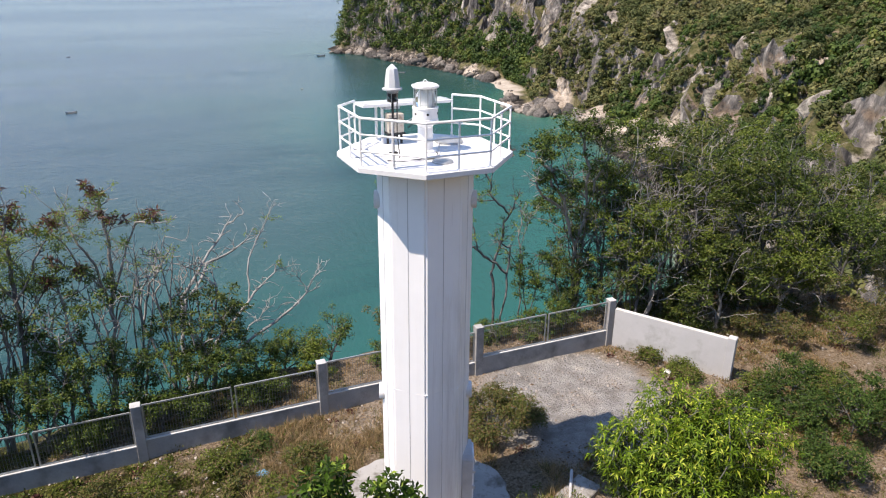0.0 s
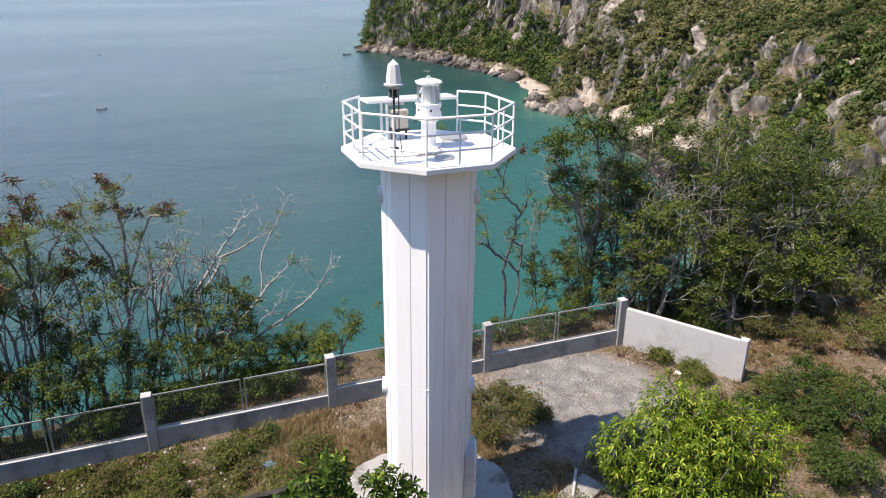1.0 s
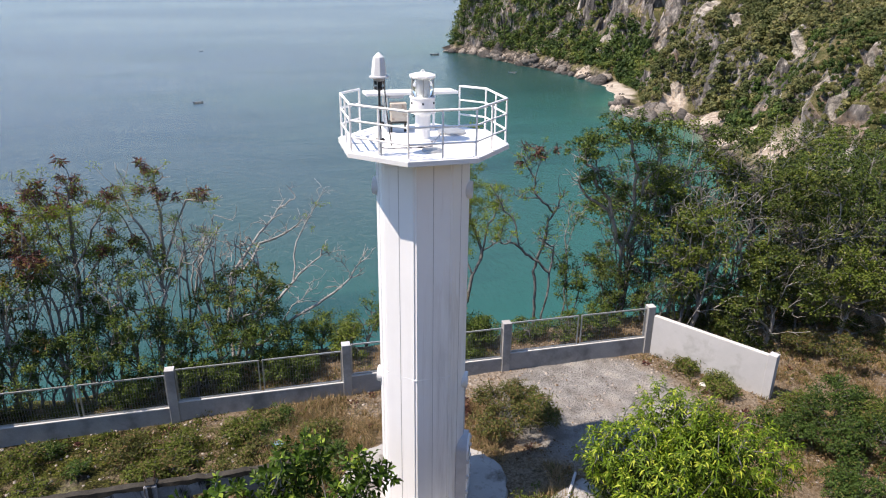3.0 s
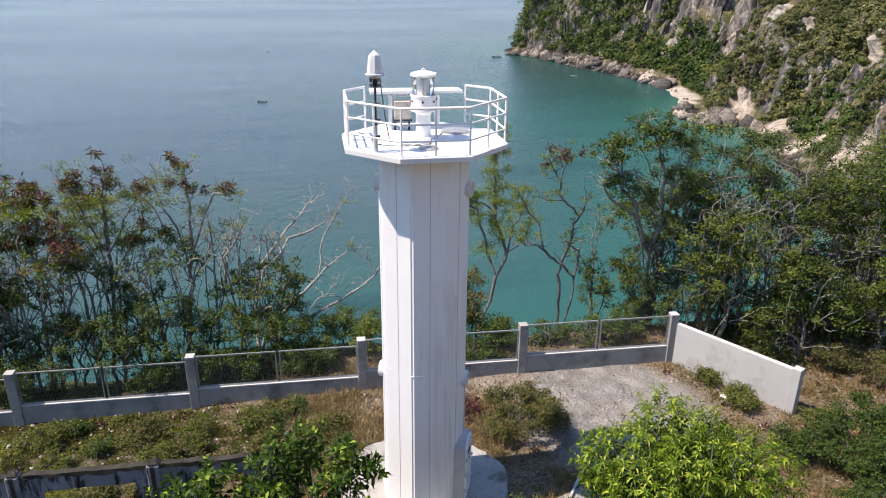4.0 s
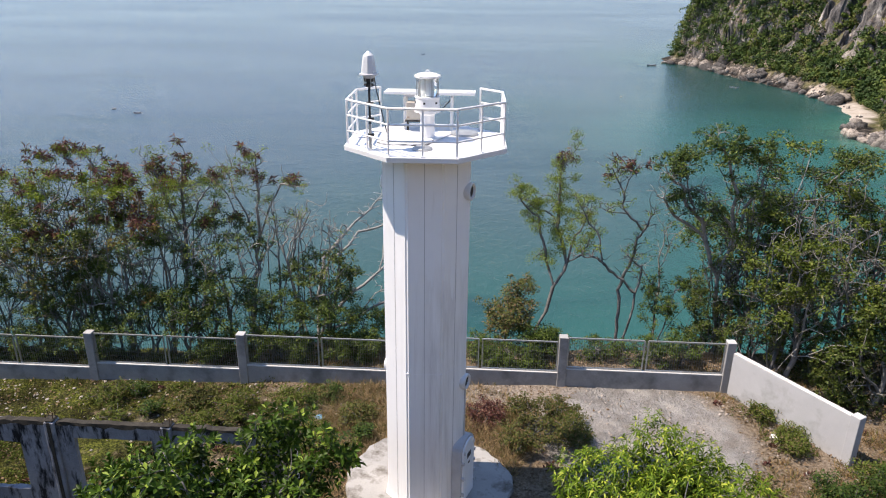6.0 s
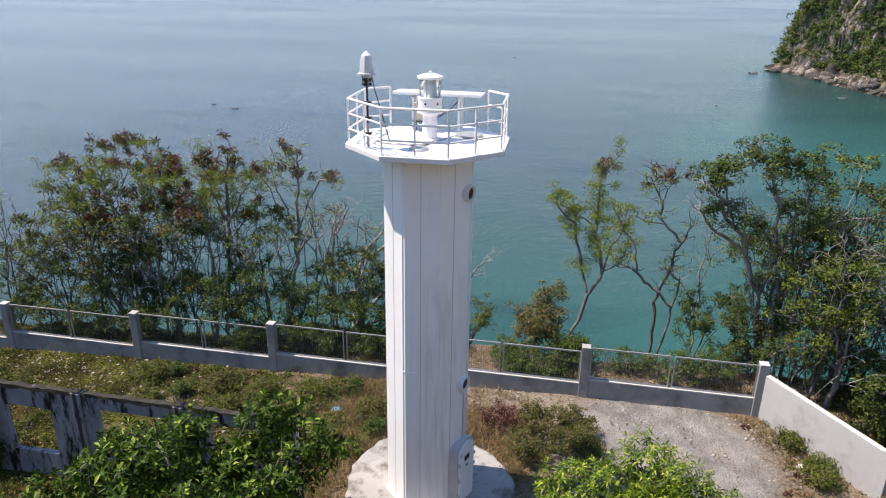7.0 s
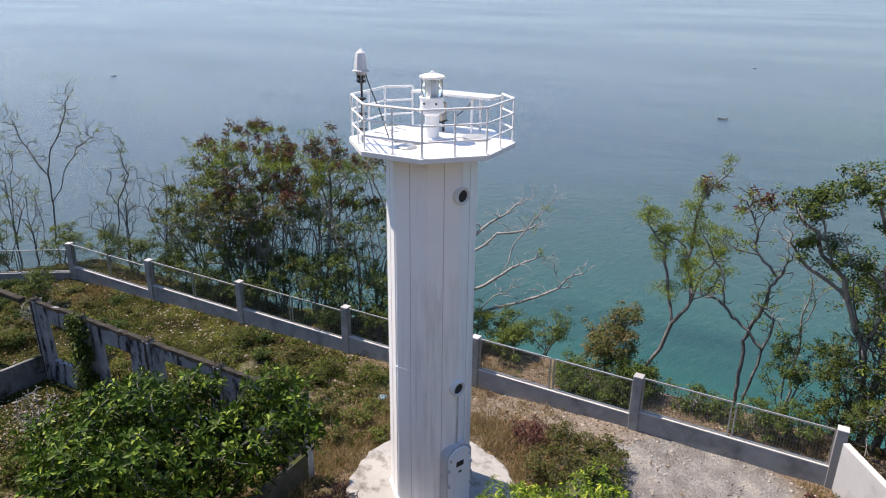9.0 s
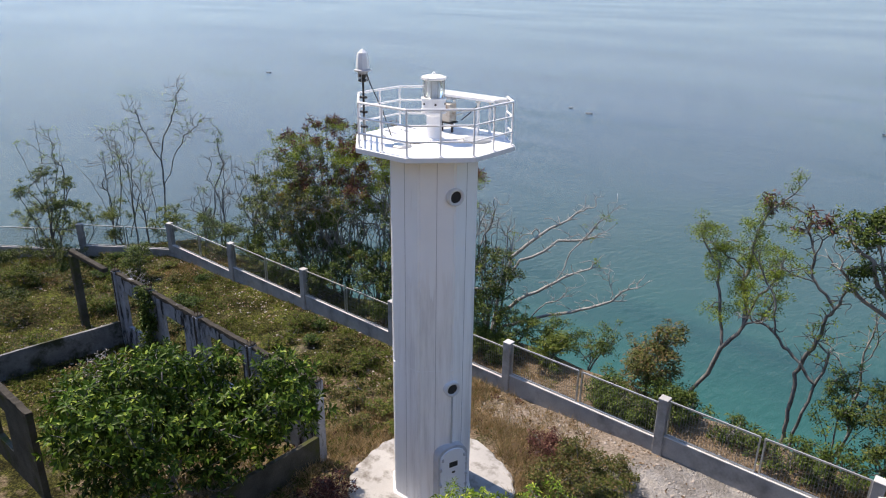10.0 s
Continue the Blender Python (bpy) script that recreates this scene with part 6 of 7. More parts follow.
for sd, (x, y, h, sp) in enumerate([(-17.4, 20.6, 2.4, 0.9), (-24.0, 20.0, 4.6, 1.2), (-15.4, 20.4, 2.4, 0.8), (-20.6, 19.0, 2.6, 0.9), (-12.9, 20.6, 3.2, 1.0), (-23.2, 18.4, 3.6, 1.1), (-16.4, 21.2, 4.0, 1.0), (-26.0, 16.5, 4.6, 1.3), (-14.0, 21.4, 4.2, 1.1)]):
    b0 = on_slope(x, y)
    hh = h - b0[2]
    make_tree("bare_tree", [b0, (x + 0.05, y, b0[2] + 0.28 * hh), (x + 0.12, y, b0[2] + 0.5 * hh)], [(x, y, h - 1.0, sp, sp * 0.8, 1.1), (x + 0.3, y, h - 2.2, sp * 0.7, sp * 0.6, 0.9)], "nearly leafless thin tree beyond the fence", 180 + sd, group="bare trees at the fence corner",
              bark=M_BARK, share=0.3, low=0.5, twigs=60, stems=4, **dict(THIN, per=20, heads=13))
b0 = on_slope(-21.5, 14.6)
make_tree("wild_tree", [b0, (-21.5, 14.6, b0[2] + 1.2), (-21.4, 14.6, b0[2] + 2.2)], [(-21.5, 14.6, 2.3, 1.4, 1.2, 1.1), (-20.7, 14.8, 1.2, 1.0, 0.9, 0.8)], "small dark leafy tree by the fence corner", 190, **BROAD)
b0 = on_slope(-14.8, 15.6)
make_tree("bush", [b0, (-14.8, 15.6, b0[2] + 0.4), (-14.8, 15.6, b0[2] + 0.8)], [(-14.8, 15.6, 0.2, 0.45, 0.45, 0.75)], "slim upright dark shrub in the yard", 191, "bush", **BUSH)

# vine on the ruin's column
rng = np.random.RandomState(17)
vine = thing("vine", (-6.35, RY - 0.15, -0.2), "dark creeper hanging over a column of the ruin", "plant")
vp = in_blobs([(0, 0, 2.0, 0.45, 0.3, 0.75), (0.1, -0.15, 0.9, 0.4, 0.25, 1.0)], 130, rng)
skeleton_mesh("stem", [(0, 0, 0), (0.02, -0.05, 1.2), (0, 0, 2.3)], vp[::3], 0.03, M_BARK, vine, rng)
clump_leaves("leaves", vp, 26, 0.2, 0.1, 0.06, M_BROAD, vine, rng)

# scrub in and round the yard: x, y, height, half-width, kind
scrub_at = [(8.3, 15.6, 1.1, 0.7, 0), (8.0, 14.9, 0.9, 0.6, 0), (9.0, 16.0, 0.9, 0.6, 0), (8.9, 14.8, 1.0, 0.7, 0), (9.4, 15.2, 0.8, 0.5, 1), (15.4, 15.8, 0.35, 0.3, 1), (15.3, 15.2, 0.4, 0.3, 1), (16.6, 13.5, 0.8, 0.6, 1), (14.9, 16.7, 0.4, 0.3, 1),
            (17.4, 13.0, 1.7, 1.1, 3), (18.3, 12.4, 1.2, 0.9, 1), (16.6, 11.8, 1.2, 0.9, 3), (17.4, 10.9, 1.7, 1.1, 3), (18.6, 10.8, 1.1, 0.9, 0), (15.6, 12.6, 0.9, 0.7, 3), (19.6, 9.8, 1.2, 1.0, 1), (15.6, 10.0, 1.1, 0.9, 3), (20.2, 15.6, 1.0, 0.8, 0), (21.6, 14.6, 1.4, 1.0, 1),
            (22.4, 16.4, 2.2, 1.1, 1), (23.6, 15.0, 1.7, 1.1, 0), (19.2, 16.6, 0.9, 0.6, 0), (24.4, 13.2, 1.4, 1.0, 1), (25.6, 15.8, 2.0, 1.2, 0), (21.0, 12.0, 0.7, 0.6, 0), (0.9, 16.9, 0.45, 0.4, 1), (-0.8, 16.6, 0.5, 0.45, 1), (-2.2, 16.8, 0.5, 0.5, 0), (-5.0, 16.9, 0.5, 0.5, 1),
            (-1.6, 15.6, 0.4, 0.45, 1), (3.2, 16.0, 0.5, 0.5, 0), (6.9, 16.2, 0.5, 0.5, 2), (-19.6, 14.0, 1.3, 1.2, 4), (-18.2, 12.4, 0.9, 1.0, 4), (-21.0, 12.6, 1.2, 1.3, 4), (-16.4, 10.9, 0.7, 0.8, 4), (-10.5, 9.6, 0.7, 0.8, 1), (-12.5, 12.5, 0.6, 0.7, 1), (-16.0, 13.0, 0.9, 0.9, 0), (-18.5, 12.0, 1.0, 1.0, 1), (-14.0, 10.0, 0.8, 0.9, 0), (-4.6, 8.6, 0.6, 0.7, 1), (4.0, 11.0, 0.6, 0.5, 2), (8.7, 11.2, 0.5, 0.5, 1), (7.9, 11.8, 0.4, 0.4, 1)]
for sd, (x, y, h, sp, kd) in enumerate(scrub_at):
    z = level(x, y) - 0.04
    mat = (M_SCRUB, M_GRASS, M_POD, M_SHRUB, M_DARK)[kd]
    make_tree("shrub", [(x, y, z), (x, y, z + h * 0.25), (x + 0.03, y, z + h * 0.4)], uneven(x, y, z + h * 0.58, sp, h * 0.42, 700 + sd), ("dry brown-green scrub bush in the yard", "low green weedy shrub on dry ground", "rust-brown withered shrub on dry ground", "dense deep green leafy shrub beside the yard", "dark leafy shrub in the mossy corner of the yard")[kd],
              300 + sd, "shrub", "scrub in the yard", heads=(8 + int(12 * sp)) * (3 if kd == 3 else 2) // 2, tips=5, spread=0.16, per=44 if kd == 3 else 34, clump=0.16, loose=0.8, leaf=(0.085, 0.03), leaves=mat, r_base=0.022, feather=True, low=0.05, cap=0.7)
rs = np.random.RandomState(88)
for sd in range(54):
    x, y = rs.uniform(-19, 3.5), rs.uniform(12.8, 17.5)
    h, sp, z = rs.uniform(0.25, 0.5), rs.uniform(0.25, 0.5), level(x, y) - 0.04
    make_tree("shrub", [(x, y, z), (x, y, z + h * 0.25), (x + 0.03, y, z + h * 0.4)], uneven(x, y, z + h * 0.58, sp, h * 0.42, 760 + sd), "knee-high weedy clump in the dry grass", 500 + sd, "shrub", "weedy clumps in the grass",
              heads=7, tips=5, spread=0.12, per=24, clump=0.12, leaf=(0.09, 0.03), leaves=(M_GRASS, M_SHRUB, M_SCRUB)[sd % 3], r_base=0.015, feather=True, low=0.05, cap=0.7, twigs=8)
# withered white shrub inside the ruin
rng = np.random.RandomState(23)
for x, y in ((-6.4, 10.25), (-13.3, 14.6)):
    dz = level(x, y)
    dry = thing("withered_shrub", (x, y, dz - 0.03), "withered grey-white leafless shrub", "shrub")
    tp = in_blobs([(0, 0, 0.45, 0.8, 0.8, 0.65)], 150, rng, 0.6)
    tp[:, 2] = np.abs(tp[:, 2]) + 0.1
    skeleton_mesh("stem", [(0, 0, -0.02), (0, 0, 0.1), (0, 0, 0.2)], tp, 0.03, M_DEAD, dry, rng, r_tip=0.009, stems=12)

# grass and weeds over the yard and the slope's lip
rng = np.random.RandomState(31)


def tufts(name, n, x0, x1, y0, y1, size, blades, mat, label, lo, hi, seed, gap=-0.25, width=0.02):
    """Tufts where a patch noise lies between lo and hi, off the apron and the stone yard."""
    r = np.random.RandomState(seed)
    x, y = r.uniform(x0, x1, n), r.uniform(y0, y1, n)
    pn = waves(x, y, 41, 4.5, 4) + np.clip((x - 1.0) * 0.11, -0.7, 0.45)
    ok = (pn > lo) & (pn < hi) & (np.hypot(x - TX, y - TY) > 2.12 + 0.12 * waves(x, y, 49, 0.9, 2)) & (waves(x, y, 48, 1.3, 3) > gap) & ~((y > 16.7) & (x > 4) & (x < 11) & (r.rand(n) < 0.75)) & (((x - 11.5) / 3.4) ** 2 + ((y - 15.8) / 2.7) ** 2 > 0.85 + 0.4 * r.rand(n))
    ok &= ~((np.abs(y - RY) < 0.2) & (x > -8.9) & (x < 2.5)) & ~((np.abs(y - FY) < 0.16) & (x > -17))
    x, y = x[ok], y[ok]
    z = land_height(x, y)
    m = len(x)
    b0 = np.repeat(np.stack([x, y, z - 0.02], 1), blades, 0) + r.normal(size=(m * blades, 3)) * np.array([0.07, 0.07, 0])
    d = r.normal(size=(m * blades, 3)) * 0.55 + np.array([0, 0, 0.75])
    d[:, 2] = np.abs(d[:, 2])
    s = np.repeat(size * (0.4 + 0.9 * r.rand(m)), blades)
    ob = link_mesh(name, cards_mesh(name, b0, d, s * (0.6 + 0.6 * r.rand(m * blades)), width, r), mat)
    tagged(ob, label, "grass", kind="stuff")


tufts("dry_grass", 22000, -22, 26, 8, 20.6, 0.2, 14, M_DRY, "dry straw-coloured grass over the hilltop yard", -0.2, 2, 51)
tufts("green_grass", 15000, -24, 26, 7, 20.6, 0.16, 14, M_MOSS, "patchy green weeds and grass over the hilltop yard", -2, 0.0, 52, -0.05)
tufts("tall_dry_grass", 2600, 1.5, 9, 11, 18, 0.38, 18, M_STRAW, "tall dry straw round the lighthouse", -2, 2, 53, -0.3, 0.013)


def fallen_leaves(n, seed):
    """Dead leaves and twigs lying about on the ground."""
    r = np.random.RandomState(seed)
    x, y = r.uniform(-22, 25, n), r.uniform(7.5, 20.5, n)
    ok = (np.hypot(x - TX, y - TY) > 2.1) & (waves(x, y, 58, 2.2, 3) > -0.35) & ((((x - 11.5) / 3.2) ** 2 + ((y - 15.8) / 2.5) ** 2 > 0.8) | (r.rand(n) < 0.12)) & ~((np.abs(y - FY) < 0.16) & (x > -17)) & ~((np.abs(y - RY) < 0.2) & (x > -8.9) & (x < 2.5))
    x, y = x[ok], y[ok]
    m = len(x)
    d = r.normal(size=(m, 3)) * np.array([1, 1, 0.25])
    me = cards_mesh("fallen_leaves", np.stack([x, y, land_height(x, y) + 0.03 + 0.05 * r.rand(m)], 1), d, 0.05 + 0.1 * r.rand(m) ** 2, 0.025 + 0.045 * r.rand(m), r)
    tagged(link_mesh("fallen_leaves", me, M_FALLEN), "dead leaves and dry twigs scattered over the yard", "leaves", kind="stuff")


fallen_leaves(26000, 59)

def weeds(name, n, mat, label, seed, x0, x1, y0, y1, size):
    r = np.random.RandomState(seed)
    x, y = r.uniform(x0, x1, n), r.uniform(y0, y1, n)
    ok = (np.hypot(x - TX, y - TY) > 2.4) & (((x - 11.5) / 3.2) ** 2 + ((y - 15.8) / 2.5) ** 2 > 0.9) & ~((np.abs(y - FY) < 0.3)) & ~((np.abs(y - RY) < 0.3) & (x < 2.6)) & (waves(x, y, 47, 3.0, 3) > -0.1)
    x, y = x[ok], y[ok]
    m = len(x)
    R_ = size * (0.4 + r.rand(m) ** 2 * 1.2)
    per = 46
    o = unit(r.normal(size=(m * per, 3)) * np.array([1, 1, 0.7]))
    o[:, 2] = np.abs(o[:, 2])
    c = np.repeat(np.stack([x, y, land_height(x, y)], 1), per, 0) + o * (r.rand(m * per) ** 0.4)[:, None] * np.repeat(R_, per)[:, None]
    me = cards_mesh(name, c, o + r.normal(size=o.shape) * 0.5, 0.09, 0.045, r)
    tagged(link_mesh(name, me, mat), label, "weeds", kind="stuff")


weeds("green_weeds", 1500, M_GRASS, "low clumps of green weeds in the yard", 55, -22, 3, 8.0, 18.0, 0.22)
weeds("brown_weeds", 600, M_SCRUB, "low clumps of dry weeds on the hilltop", 56, -20, 25, 8.5, 18.0, 0.2)
weeds("withered_weeds", 240, M_POD, "withered rust-brown weeds on the hilltop", 57, -8, 25, 9, 18.0, 0.15)

# loose stones
def stones(name, n, place, size, mat, label, seed, flat=0.6):
    r = np.random.RandomState(seed)
    bm0 = bmesh.new()
    bmesh.ops.create_icosphere(bm0, subdivisions=1 if size < 0.5 else 2, radius=1.0)
    bv = np.array([v.co[:] for v in bm0.verts]); bf = np.array([[v.index for v in f.verts] for f in bm0.faces])
    bm0.free()
    p = place(r, n)
    V, Fc = [], []
    for i, q in enumerate(p):
        s = size * (0.3 + (1.2 * r.rand() ** 2 if size < 0.5 else 2.9 * r.rand() ** 5))
        cut = unit(r.normal(size=(5, 3)))
        sh = bv * (1 + 0.3 * r.normal(size=(len(bv), 1))) if size < 0.5 else bv * np.min(np.where(bv @ cut.T > 0.1, (0.55 + 0.3 * r.rand(5)) / np.maximum(bv @ cut.T, 0.1), 1.3), axis=1, keepdims=True) * (1 + 0.07 * r.normal(size=(len(bv), 1)))
        sh = sh * s * np.array([1, 0.6 + 0.7 * r.rand(), flat * (0.7 + 0.6 * r.rand())])
        t = r.rand() * 6.28
        R = np.array([[math.cos(t), -math.sin(t), 0], [math.sin(t), math.cos(t), 0], [0, 0, 1]])
        V.append(sh @ R.T + q + np.array([0, 0, 0.1 * s])); Fc.append(bf + len(bv) * i)
    ob = link_mesh(name, mesh_arrays(name, np.concatenate(V), np.concatenate(Fc)), mat)
    return tagged(ob, label, "stones", kind="stuff")


def yard_place(r, n):
    x, y = r.uniform(-20, 24, n), np.where(r.rand(n) < 0.4, r.normal(17.2, 0.8, n), r.uniform(8, 19.5, n))
    k = np.hypot(x - TX, y - TY) > 2.75
    x, y = x[k], y[k]
    return np.stack([x, y, land_height(x, y)], 1)


def heap_place(r, n):
    x, y = r.normal(-6.4, 1.1, n), r.normal(10.0, 0.7, n)
    return np.stack([x, y, land_height(x, y)], 1)


def shore_place(r, n):
    seg = r.randint(13, 25, n)
    s = r.rand(n)[:, None]
    p = COAST[seg] * (1 - s) + COAST[seg + 1] * s + np.stack([np.abs(r.normal(size=n)) * 1.8 - 0.6, r.normal(size=n) * 1.2], 1)
    sand = shore_masks(p[:, 0], p[:, 1], coast_distance(p[:, 0], p[:, 1]))[0]
    p = p[(sand < 0.3) | (r.rand(n) < 0.08)]
    return np.concatenate([p, np.maximum(land_height(p[:, 0], p[:, 1]), SEA)[:, None] + 0.15], 1)


def spit_place(r, n):
    p = np.stack([r.normal(112.5, 3.2, n), r.normal(185.5, 4.0, n)], 1)
    return np.concatenate([p, np.full((n, 1), SEA + 0.3)], 1)


stones("loose_stones", 2400, yard_place, 0.042, M_STONE, "pale limestone pebbles and rubble scattered over the yard", 61)
stones("rubble_heap", 420, heap_place, 0.06, M_RUBBLE, "heap of pale rubble inside the ruin", 62)
stones("shore_rocks", 340, shore_place, 1.0, M_ROCK, "dark and pale boulders along the waterline", 63, 0.8)
stones("spit_boulders", 120, spit_place, 0.95, M_ROCK, "large grey boulders at the end of the beach", 64, 0.95)

# woods on the far cliffs
def far_foliage(name, stops, glow=0.12):
    """Crowns that differ tree by tree, with a little change from leaf to leaf."""
    m, n, l, b = material(name, 0.6, 0.0, 0.2)
    c = ramp(n, l, noise_fac(n, l, 0.16, 3.0, 0.55), stops)
    g = n.new("ShaderNodeNewGeometry")
    c = mix(n, l, 1.0, c, ramp(n, l, g.outputs["Random Per Island"], [(0.0, (0.72, 0.74, 0.7)), (0.6, (1.0, 1.0, 1.0)), (1.0, (1.35, 1.28, 1.15))]), "MULTIPLY")
    l.new(c, b.inputs["Base Color"])
    tr = n.new("ShaderNodeBsdfTranslucent")
    l.new(c, tr.inputs["Color"])
    ms = n.new("ShaderNodeMixShader")
    ms.inputs[0].default_value = glow
    l.new(b.outputs[0], ms.inputs[1]); l.new(tr.outputs[0], ms.inputs[2])
    l.new(ms.outputs[0], n["Material Output"].inputs["Surface"])
    return m


M_FARWOOD = far_foliage("far_leaves", [(0.3, (0.022, 0.045, 0.014)), (0.44, (0.04, 0.078, 0.02)), (0.55, (0.075, 0.118, 0.028)), (0.64, (0.125, 0.155, 0.035)), (0.72, (0.12, 0.12, 0.06))])
M_FARDRY = far_foliage("far_dry_leaves", [(0.3, (0.035, 0.052, 0.02)), (0.43, (0.075, 0.095, 0.032)), (0.53, (0.125, 0.135, 0.055)), (0.62, (0.18, 0.18, 0.07)), (0.72, (0.19, 0.165, 0.115))])
r = np.random.RandomState(71)
n = 150000
x, y = r.uniform(45, 190, n), r.uniform(40, 430, n)
x[110000:], y[110000:] = r.uniform(88, 150, 40000), r.uniform(160, 404, 40000)
d = coast_distance(x, y)
e = 1.5
slope = np.hypot(land_height(x + e, y) - land_height(x - e, y), land_height(x, y + e) - land_height(x, y - e)) / (2 * e)
patch = waves(x, y, 43, 17.0, 4)
low_edge = np.interp(y, [60, 175, 190, 205, 240, 262, 298, 310, 345, 380], [4.0, 5.0, 9.0, 8.0, 6.0, 4.5, 4.5, 5.5, 5.0, 4.5])
sand_, cream_, rocky_ = shore_masks(x, y, d)
face_ = smooth01(15, 19, d + 4 * waves(x, y, 47, 14.0, 3)) * (1 - smooth01(44, 50, d)) * smooth01(212, 228, y) * (1 - smooth01(294, 303, y))
face_ = np.maximum(face_, (1 - smooth01(3.5, 7.0, np.abs(y - 306 + 0.6 * (d - 14)))) * smooth01(9, 12, d) * (1 - smooth01(28, 34, d)))
ok = (d > low_edge + 2 * r.rand(n)) & (d < 52) & (y < 404) & (cream_ < 0.35) & (sand_ < 0.3) & (scar_share(x, y) < 0.25 + 0.5 * r.rand(n)) & (face_ < 0.45 + 0.9 * (waves(x, y, 44, 7.0, 3) > 0.5))
ok &= (patch > -0.8 + np.where(y < 205, 0.2, 0.1) * np.clip(slope - 0.9, 0, 2.0)) | (y > 310) | ((y > 160) & (y < 232) & (d > 10) & (d < 24))
x, y, d = x[ok], y[ok], d[ok]
tall = np.where(y > 335, 1.75, np.where(y > 295, 1.3, np.where(y > 240, 1.0, np.clip(0.62 + 0.5 * waves(x, y, 46, 20.0, 3), 0.4, 1.0))))
rad = (0.8 + 2.0 * r.rand(len(x)) ** 2.2) * tall
z = land_height(x, y)
# no crown stands in the middle of a larger one
order = np.argsort(-rad)
grid_, keep = {}, []
for k in order:
    cell = (int(x[k] // 3), int(y[k] // 3))
    near_ = [q for i in (-1, 0, 1) for j in (-1, 0, 1) for q in grid_.get((cell[0] + i, cell[1] + j), ())]
    if all((x[q] - x[k]) ** 2 + (y[q] - y[k]) ** 2 + (z[q] - z[k]) ** 2 > (0.46 * (rad[q] + rad[k])) ** 2 for q in near_):
        grid_.setdefault(cell, []).append(k)
        keep.append(k)
x, y, z, rad = x[keep], y[keep], z[keep], rad[keep]
dry_part = (waves(x, y, 45, 30.0, 4) + 0.3 * r.normal(size=len(x)) > -0.32 + 1.09 * smooth01(215, 250, y))
for name, sel, mat, label in (("far_woods", ~dry_part, M_FARWOOD, "green scrub and low trees covering the limestone cliffs across the bay"), ("dry_scrub", dry_part, M_FARDRY, "olive-brown dry scrub on the cliffs across the bay")):
    lobes = 6
    m = int(sel.sum())
    R = np.repeat(rad[sel], lobes)
    q = unit(r.normal(size=(m * lobes, 3)) + np.array([0, 0, 0.5]))
    c = np.repeat(np.stack([x, y, z + rad * 0.45], 1)[sel], lobes, 0) + q * (R * (0.35 + 0.4 * r.rand(m * lobes)))[:, None] * np.array([1, 1, 0.9])
    rl = R * (0.34 + 0.2 * r.rand(m * lobes))
    per = np.repeat(np.where(y[sel] < 130, 50, np.where(y[sel] < 215, 36, 22)), lobes)
    c, rl = np.repeat(c, per, 0), np.repeat(rl, per)
    q = unit(r.normal(size=c.shape) + np.array([0, 0, 0.35]))
    face = unit(q + r.normal(size=q.shape) * 0.3)
    along = np.cross(face, unit(r.normal(size=q.shape)))
    size = np.clip(rl * np.sqrt(26.0 / np.repeat(per, per)), 0.22, 0.85)
    me = cards_mesh(name, c + q * (rl * (0.72 + 0.4 * r.rand(len(c))))[:, None] - along * (size * 0.4)[:, None], along, size * 0.95, size * 0.72, r, face)
    tagged(link_mesh(name, me, mat), label, "woods", kind="stuff")

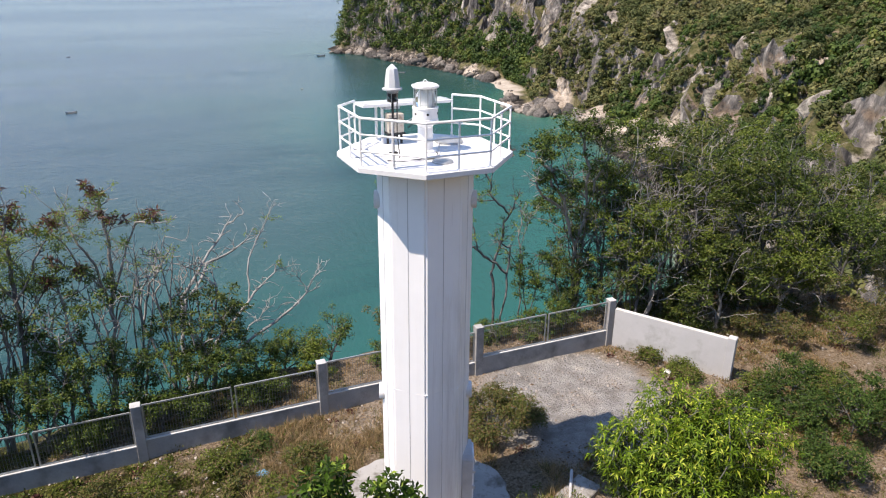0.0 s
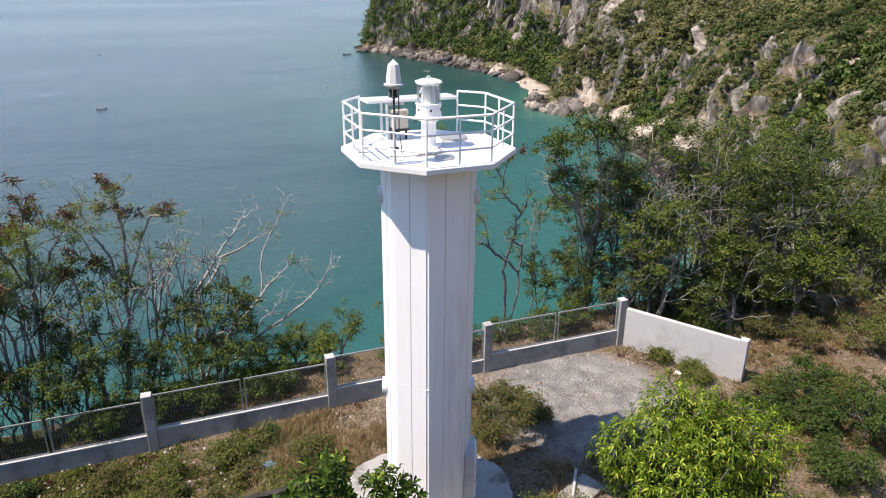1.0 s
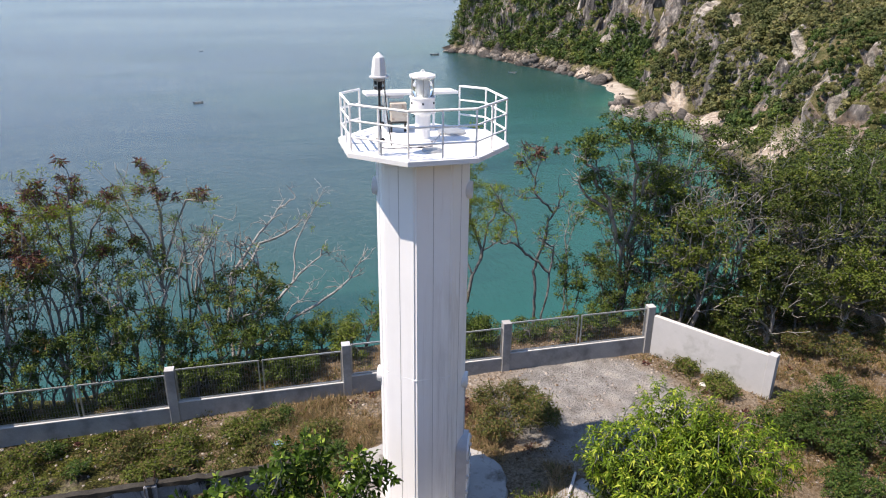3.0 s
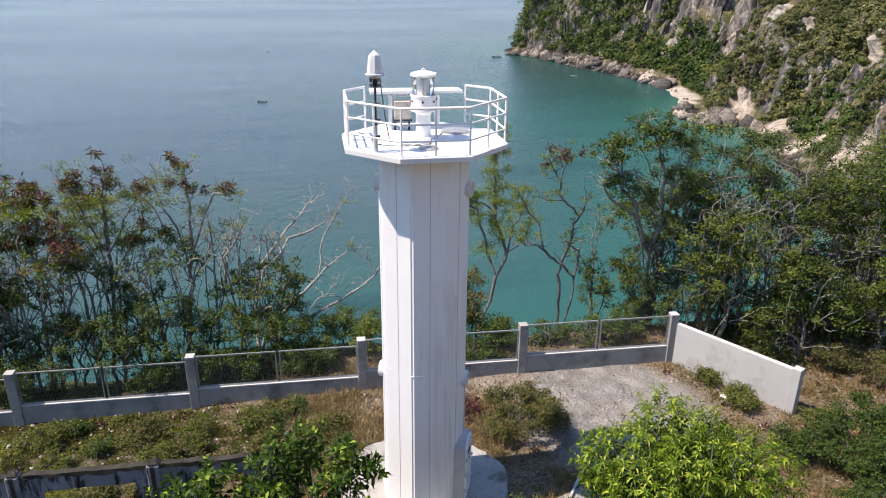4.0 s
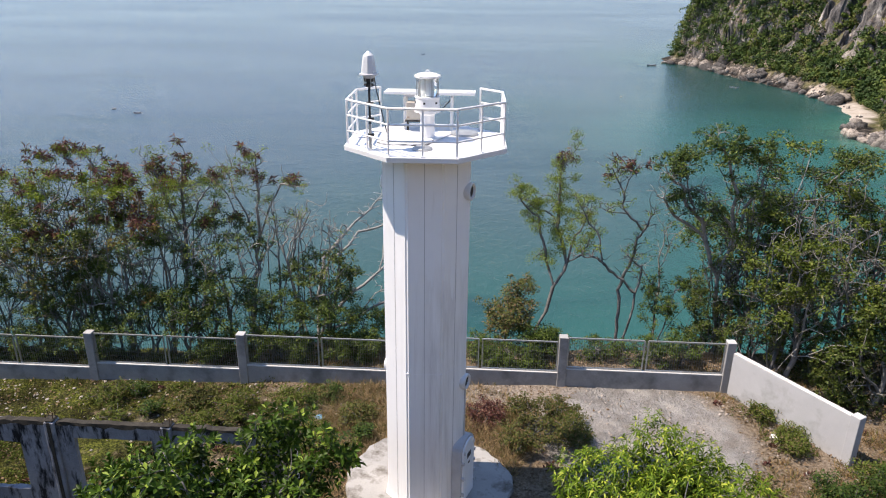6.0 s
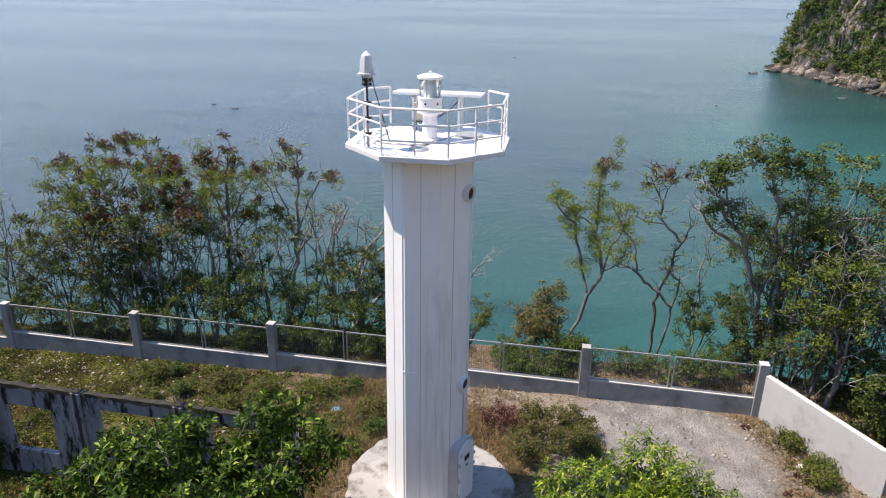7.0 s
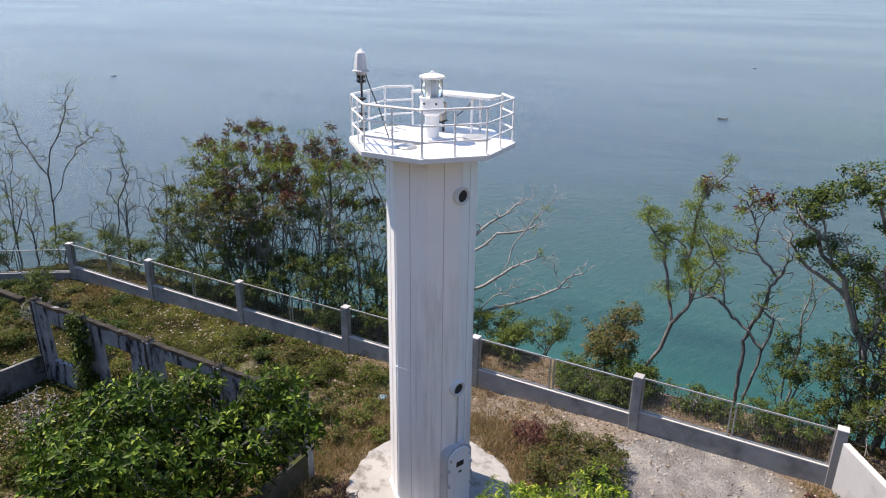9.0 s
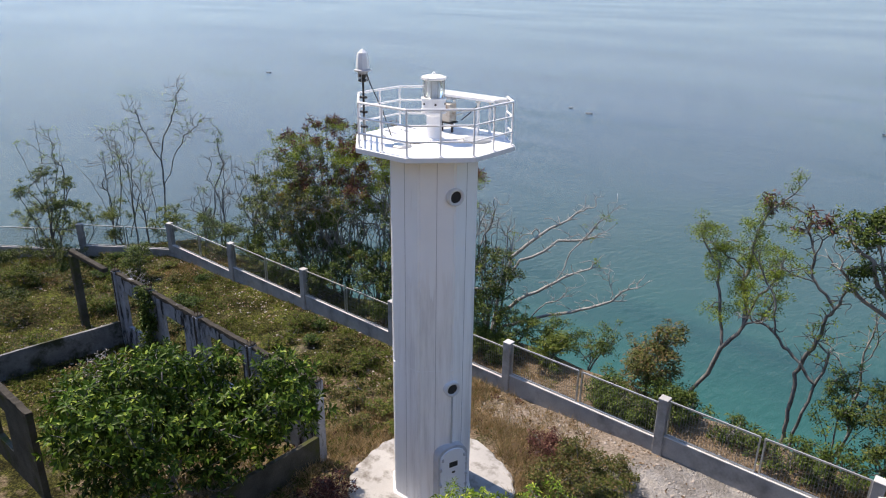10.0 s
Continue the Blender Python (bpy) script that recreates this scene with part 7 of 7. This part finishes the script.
# small outrigger boats on the water
def boat(at, turn, size):
    ob = thing("outrigger_boat", (at[0], at[1], SEA), "small dark wooden outrigger boat on the sea", "boat", "boats in the bay", turn)
    bm = bmesh.new()
    L, B, H = size, size * 0.13, size * 0.1
    rings = []
    for s in np.linspace(-1, 1, 9):
        w = B * (1 - abs(s) ** 2.5) + 0.03
        rise = H * 0.7 * abs(s) ** 3
        rings.append([bm.verts.new((s * L / 2, yy * w, zz * H + rise)) for yy, zz in ((-1, 1), (-0.7, 0.1), (0, -0.35), (0.7, 0.1), (1, 1), (0.8, 0.85), (0, 0.4), (-0.8, 0.85))])
    for a, q in zip(rings, rings[1:]):
        for i in range(8):
            bm.faces.new((a[i], a[(i + 1) % 8], q[(i + 1) % 8], q[i]))
    bm.faces.new(rings[0][::-1]); bm.faces.new(rings[-1])
    part("hull", bm, M_BOAT, ob)
    for sy_ in (-1, 1):
        bm = bmesh.new(); tube(bm, [(-L * 0.36, sy_ * L * 0.24, 0.1), (L * 0.36, sy_ * L * 0.24, 0.12)], 0.07, 6); part("outrigger", bm, M_STONE, ob)
    for xx in (-0.18, 0.2):
        bm = bmesh.new(); tube(bm, [(xx * L, -L * 0.25, 0.15), (xx * L, 0, H * 1.15), (xx * L, L * 0.25, 0.15)], 0.05, 6); part("outrigger_arm", bm, M_STONE, ob)
    return ob


boat((84.8, 351.5), 10, 4.6)
boat((101.6, 282), 160, 3.4)
for (bx_, by_), tn, sz in [((-18.5, 232), 15, 4.6), ((53.7, 253.5), 70, 1.8), ((-28, 385), 30, 3.0), ((-97, 203.6), 10, 3.2), ((-107, 209), 60, 2.2), ((-253, 194.6), 20, 3.6)]:
    boat((bx_, by_), tn, sz * 0.68)

# litter
def crumple(name, at, size, mat, label, seed):
    r = np.random.RandomState(seed)
    bm = bmesh.new()
    bmesh.ops.create_icosphere(bm, subdivisions=2, radius=size)
    for v in bm.verts:
        v.co = Vector((v.co.x * 1.3, v.co.y, v.co.z * 0.4)) * (0.75 + 0.5 * r.rand())
    ob = part(name, bm, mat)
    ob.matrix_basis = pose(at[0], at[1], level(*at) + size * 0.25)
    return tagged(ob, label, "litter")


crumple("plastic_bag", (1.95, 16.15), 0.14, M_BLUEBAG, "crumpled light blue plastic bag on dry grass", 81)
crumple("plastic_sack", (15.1, 15.85), 0.13, M_WHITEBAG, "crumpled white plastic sack on the gravel", 82)
zb = level(9.2, 12.1)
slab = thing("broken_slab", (9.1, 12.0, zb), "broken pale concrete slab lying on the ground", "rubble", rz=25)
bm = bmesh.new(); box(bm, -0.6, 0.6, -0.35, 0.35, -0.05, 0.12, 0.02); part("slab", bm, M_APRON, slab)
bm = bmesh.new(); tube(bm, [(-0.7, -0.2, 0.16), (0.5, 0.5, 0.2)], 0.04, 8); part("pipe", bm, M_PLASTER, slab, "white pipe")
